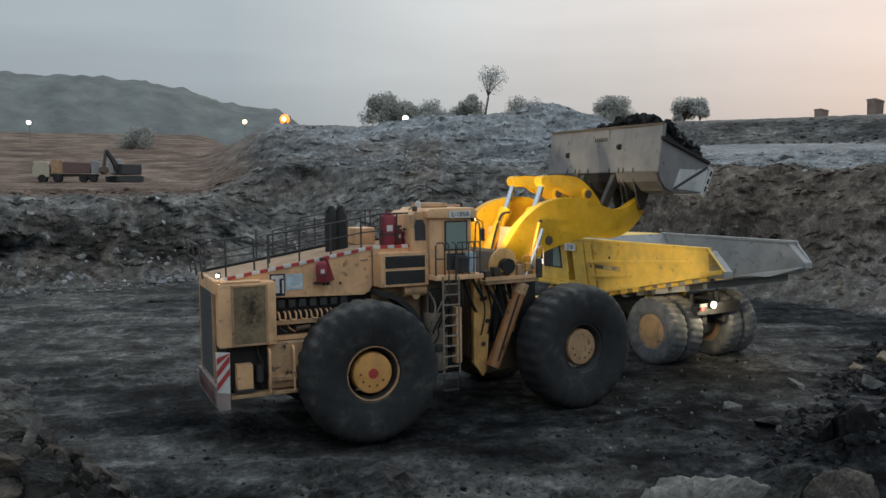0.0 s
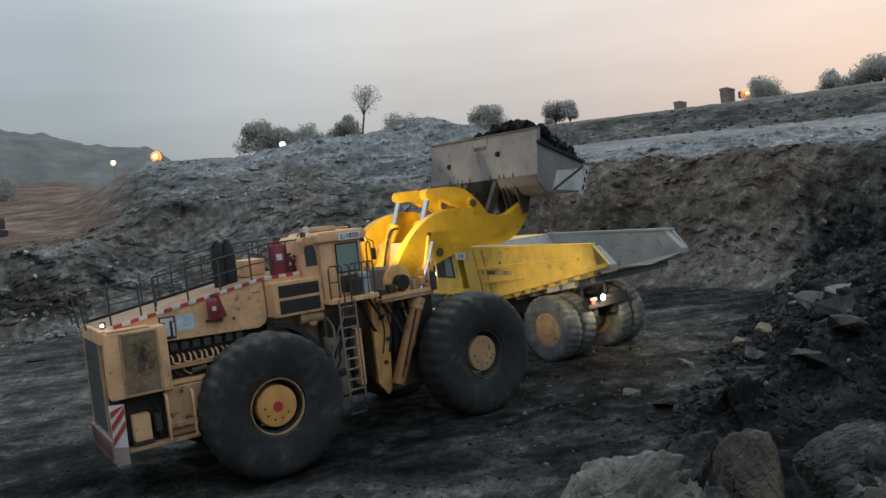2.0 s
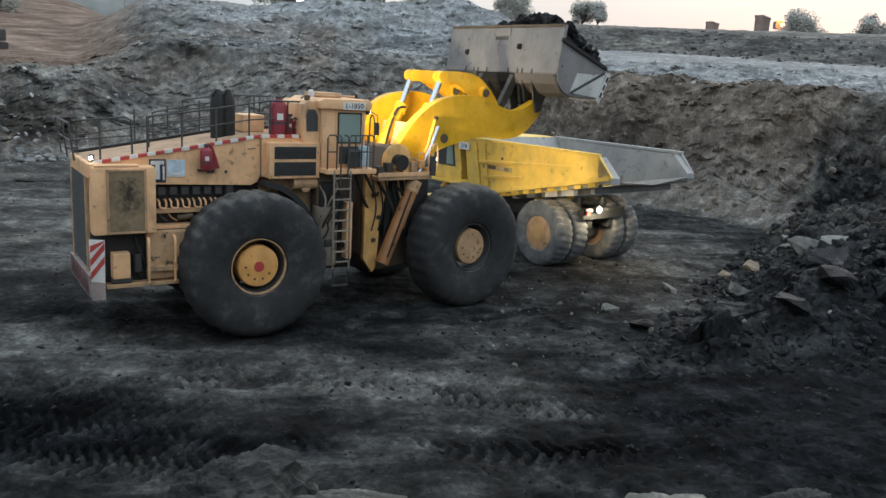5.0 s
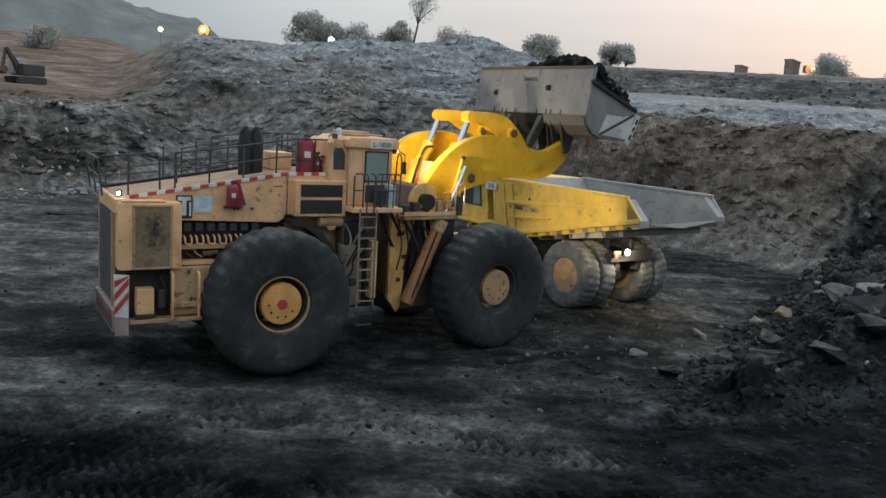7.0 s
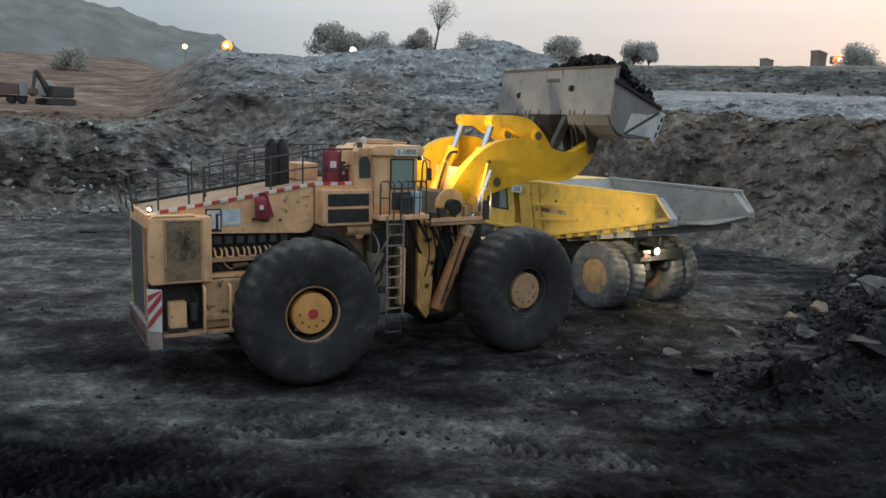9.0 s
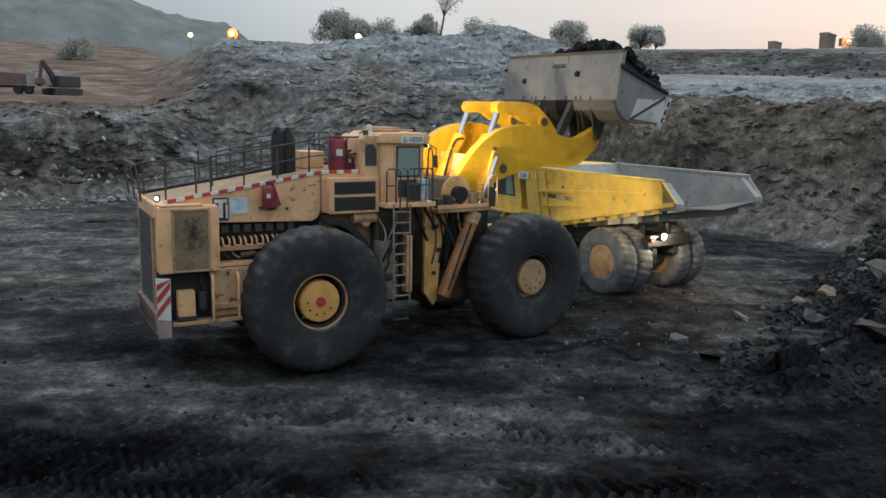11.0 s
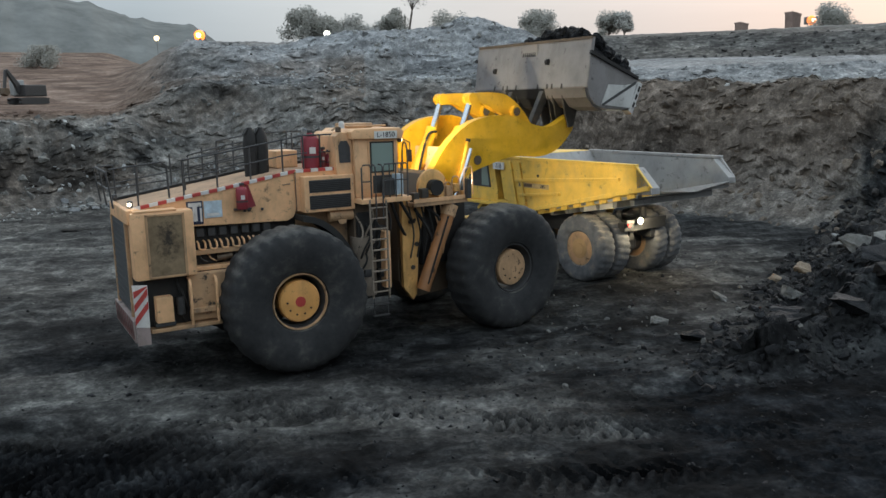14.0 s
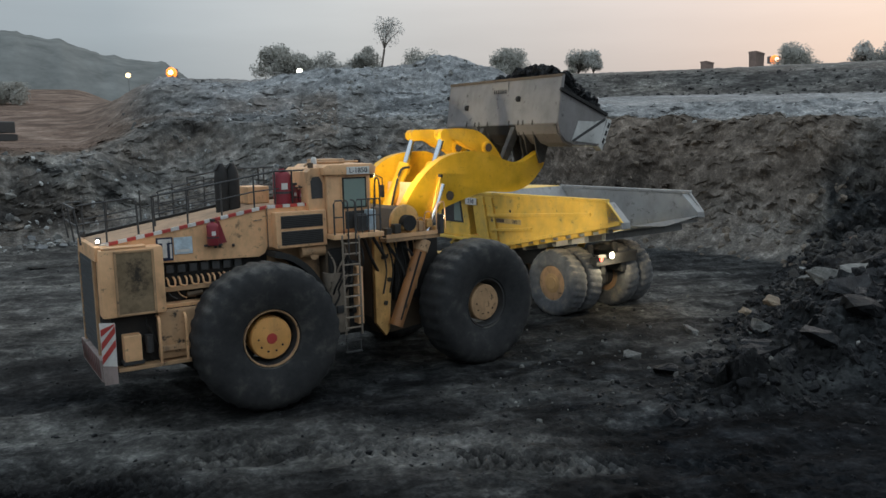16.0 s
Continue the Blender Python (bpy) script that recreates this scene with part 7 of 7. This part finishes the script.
me.from_pydata(np.concatenate(lump_mesh_co).tolist(), [], np.concatenate(lump_f).tolist())
bm = bmesh.new()
bm.from_mesh(me)
add_prism(bm, filler, -2.82, 2.82)
bmesh.ops.recalc_face_normals(bm, faces=bm.faces[:])
bm.to_mesh(me)
bm.free()
me.materials.append(M_COAL)
load = tagged(new("coal_load", me), "heap of broken black coal lying in the raised bucket", "coal", kind="stuff")
load.matrix_world = LOADER @ BUCKET_SET

# stones of the berm in front of the camera
M_FG_A = rock_material("pale_grey_limestone", [(0.28, (0.034, 0.032, 0.029)), (0.5, (0.135, 0.129, 0.118)), (0.75, (0.40, 0.385, 0.352))], 9.0, (0.13, 0.135, 0.105))
M_FG_B = rock_material("brown_grey_stone", [(0.28, (0.020, 0.0185, 0.017)), (0.5, (0.068, 0.061, 0.053)), (0.75, (0.22, 0.197, 0.168))], 10.0, (0.125, 0.092, 0.062))
M_FG_C = rock_material("dark_grey_stone", [(0.28, (0.012, 0.012, 0.0125)), (0.5, (0.043, 0.0425, 0.042)), (0.75, (0.17, 0.166, 0.158))], 10.0)
FG = "stones of the berm"
fg_rows = [
    ((0.378, 1.12, 6.572), (0.275, 0.24, 0.240), 401, M_FG_A, "large pale grey cracked stone on the berm", 6, dict(planes=14, cracks=0.045, grain=0.55, hollow=(0.22, -0.68, 0.66)), (0, 0, 0)),
    ((0.525, 1.03, 6.650), (0.112, 0.10, 0.150), 402, M_FG_B, "upright brown-grey stone on the berm", 6, dict(planes=8, layers=0.03, axis=(1.0, 0.4, 0.25), cracks=0.03), (0, -8, 10)),
    ((0.470, 1.10, 6.672), (0.075, 0.07, 0.105), 414, M_FG_C, "dark leaning stone on the berm", 5, dict(planes=10, layers=0.04, axis=(1.0, 0.0, 0.5)), (0, 24, 0)),
    ((0.703, 1.06, 6.640), (0.180, 0.12, 0.100), 403, M_FG_C, "dark layered stone on the berm", 6, dict(planes=9, layers=0.030, axis=(-0.25, 0.2, 1.0), cracks=0.035, grain=0.9), (0, -16, 0)),
    ((0.690, 0.89, 6.612), (0.145, 0.12, 0.135), 404, M_FG_B, "tan broken stone on the berm", 6, dict(planes=9, layers=0.025, axis=(0.8, 0.0, 0.6), cracks=0.025, grain=0.7), (0, -28, 0)),
    ((0.779, 1.00, 6.652), (0.055, 0.05, 0.046), 405, M_FG_C, "small grey stone on the berm", 4, {}, (0, 0, 40)),
    ((0.856, 1.04, 6.640), (0.055, 0.05, 0.055), 417, M_FG_B, "small pinkish stone on the berm", 4, {}, (0, 20, 0)),
    ((0.451, 0.99, 6.648), (0.040, 0.04, 0.052), 406, M_FG_C, "small grey stone on the berm", 4, dict(planes=9), (0, 20, 0)),
    ((0.440, 0.96, 6.616), (0.050, 0.05, 0.046), 407, M_FG_B, "small brown stone on the berm", 4, {}, (0, 0, 0)),
    ((-0.618, 1.07, 6.806), (0.125, 0.09, 0.082), 408, M_FG_A, "pale brown stone on the berm", 5, dict(planes=12), (0, 0, 0)),
    ((-0.533, 1.02, 6.783), (0.014, 0.014, 0.062), 409, M_FG_A, "thin upright splinter of stone on the berm", 4, dict(planes=9, layers=0.05), (0, 25, 0)),
    ((-0.556, 1.00, 6.760), (0.048, 0.045, 0.038), 410, M_FG_B, "small brown stone on the berm", 5, dict(planes=12), (0, 15, 0)),
    ((-0.499, 1.00, 6.742), (0.062, 0.045, 0.034), 418, M_FG_C, "grey flat stone on the berm", 5, dict(planes=10, layers=0.04), (0, 12, 0)),
    ((-0.548, 0.98, 6.724), (0.052, 0.05, 0.036), 419, M_FG_B, "small brown stone on the berm", 4, dict(planes=12), (0, -10, 30)),
    ((-0.17, 1.45, 6.512), (0.225, 0.18, 0.165), 411, M_FG_C, "crumbling grey stone on the berm", 5, dict(planes=18, grain=1.5), (0, 0, 0)),
    ((0.00, 1.43, 6.490), (0.190, 0.16, 0.130), 412, M_FG_A, "grey stone on the berm", 5, dict(planes=14), (0, 0, 0)),
]
for place, dims, seed, mat, lab, sub, how, turn in fg_rows:
    co, tri = split_stone(seed, sub, dims, **how)
    me = bpy.data.meshes.new("stone")
    me.from_pydata(co.tolist(), [], tri.tolist())
    me.materials.append(mat)
    ob = new("stone", me)
    ob.matrix_world = pose(*place, *turn)
    tagged(ob, lab, "stone", FG)
for k, (x, y, z, size) in enumerate(((0.395, 0.990, 6.652, 0.032), (0.372, 0.992, 6.664, 0.024), (0.414, 0.996, 6.660, 0.020), (0.385, 0.985, 6.637, 0.020))):
    boulder(x, y, size, 440 + k, M_FG_B, "small tan stone in the hollow of the pale stone", 0.9, 40 * k, "stone", FG, "stone", z, (10 * k, 5), 2, 0.06, 13)
rnd_s = random.Random(21)
for k in range(34):
    if k < 22:
        x, y = rnd_s.uniform(0.56, 0.95), rnd_s.uniform(0.86, 1.15)
    else:
        x, y = rnd_s.uniform(-0.75, -0.46), rnd_s.uniform(0.95, 1.25)
    size = rnd_s.uniform(0.018, 0.045)
    boulder(x, y, size, 500 + k, rnd_s.choice((M_FG_A, M_FG_B, M_FG_C, M_FG_C)), "small broken stone on the berm", rnd_s.uniform(0.7, 1.1), rnd_s.uniform(0, 360), "stone", FG, "stone", drop(x, y)[0] + size * 0.12, (rnd_s.uniform(-30, 30), rnd_s.uniform(-30, 30)), 2, 0.06, 13)
for k in range(150):
    x, y = rnd_s.uniform(0.46, 0.68), rnd_s.uniform(0.86, 1.0)
    size = 0.012 + 0.022 * rnd_s.random() ** 1.6
    boulder(x, y, size, 540 + k % 9, rnd_s.choice((M_FG_A, M_FG_A, M_FG_A, M_FG_C)), "small broken stone on the berm", rnd_s.uniform(0.7, 1.1), rnd_s.uniform(0, 360), "stone", FG, "stone", drop(x, y)[0] + size * 0.2, (rnd_s.uniform(-30, 30), rnd_s.uniform(-30, 30)), 1, 0.06, 13)
for k in range(70):
    x, y = rnd_s.uniform(-0.72, -0.36), rnd_s.uniform(0.92, 1.16)
    size = 0.018 + 0.06 * rnd_s.random() ** 2
    boulder(x, y, size, 560 + k % 9, rnd_s.choice((M_FG_B, M_FG_B, M_FG_C)), "small brown stone on the berm", rnd_s.uniform(0.7, 1.1), rnd_s.uniform(0, 360), "stone", FG, "stone", drop(x, y)[0] + size * 0.2, (rnd_s.uniform(-30, 30), rnd_s.uniform(-30, 30)), 2, 0.06, 13)
heap("brown_berm_gravel", [(rng.uniform(-0.8, -0.2), rng.uniform(0.85, 1.3), 0.008 + 0.035 * rng.random() ** 2.2) for _ in range(3000)], M_FG_B, PROTO, "brown gravel of the berm", "gravel", 0.15)
heap("berm_gravel", [(rng.uniform(-0.9, 1.1), rng.uniform(0.75, 1.7), 0.012 + 0.05 * rng.random() ** 2.5) for _ in range(3800)], M_FG_C, PROTO, "grey gravel of the berm", "gravel", 0.2)

# puddles on the haul road
M_WATER, wtn, wtl, wtb = nodes_of("shallow_muddy_water")
wtb.inputs["Base Color"].default_value = (0.05, 0.05, 0.048, 1)
wtb.inputs["Roughness"].default_value = 0.08
bump_node(wtn, wtl, wtb, noise_node(wtn, wtl, 2.0, 3), 0.08, 0.02)


def puddle(x, y, w, d, turn, seed):
    bm = bmesh.new()
    n = 40
    z = max(drop(x + a, y + b)[0] for a in (-w / 3, 0, w / 3) for b in (-d / 3, 0, d / 3)) + 0.01
    ring = []
    for k in range(n):
        a = 2 * math.pi * k / n
        r = 1 + 0.35 * noise.fractal(Vector((math.cos(a) * 1.3 + seed, math.sin(a) * 1.3, 0)), 0.8, 2.0, 4)
        ring.append(bm.verts.new((w / 2 * r * math.cos(a), d / 2 * r * math.sin(a), 0)))
    bm.faces.new(ring)
    me = bpy.data.meshes.new("puddle")
    bm.to_mesh(me)
    bm.free()
    me.materials.append(M_WATER)
    ob = new("puddle", me)
    ob.matrix_world = pose(x, y, z, 0, 0, turn)
    tagged(ob, "shallow puddle shining on the haul road", "puddle", "puddles on the road", "structure")


for k, row in enumerate(((12.4, 48.2, 3.6, 1.1, 12), (10.2, 57.0, 2.6, 1.6, 8), (14.4, 43.6, 2.2, 1.0, 15), (13.0, 39.3, 2.6, 0.7, 10), (14.2, 40.0, 1.5, 0.5, 12), (-17.0, 50.0, 3.0, 0.8, -8))):
    puddle(*row, k * 3.1)
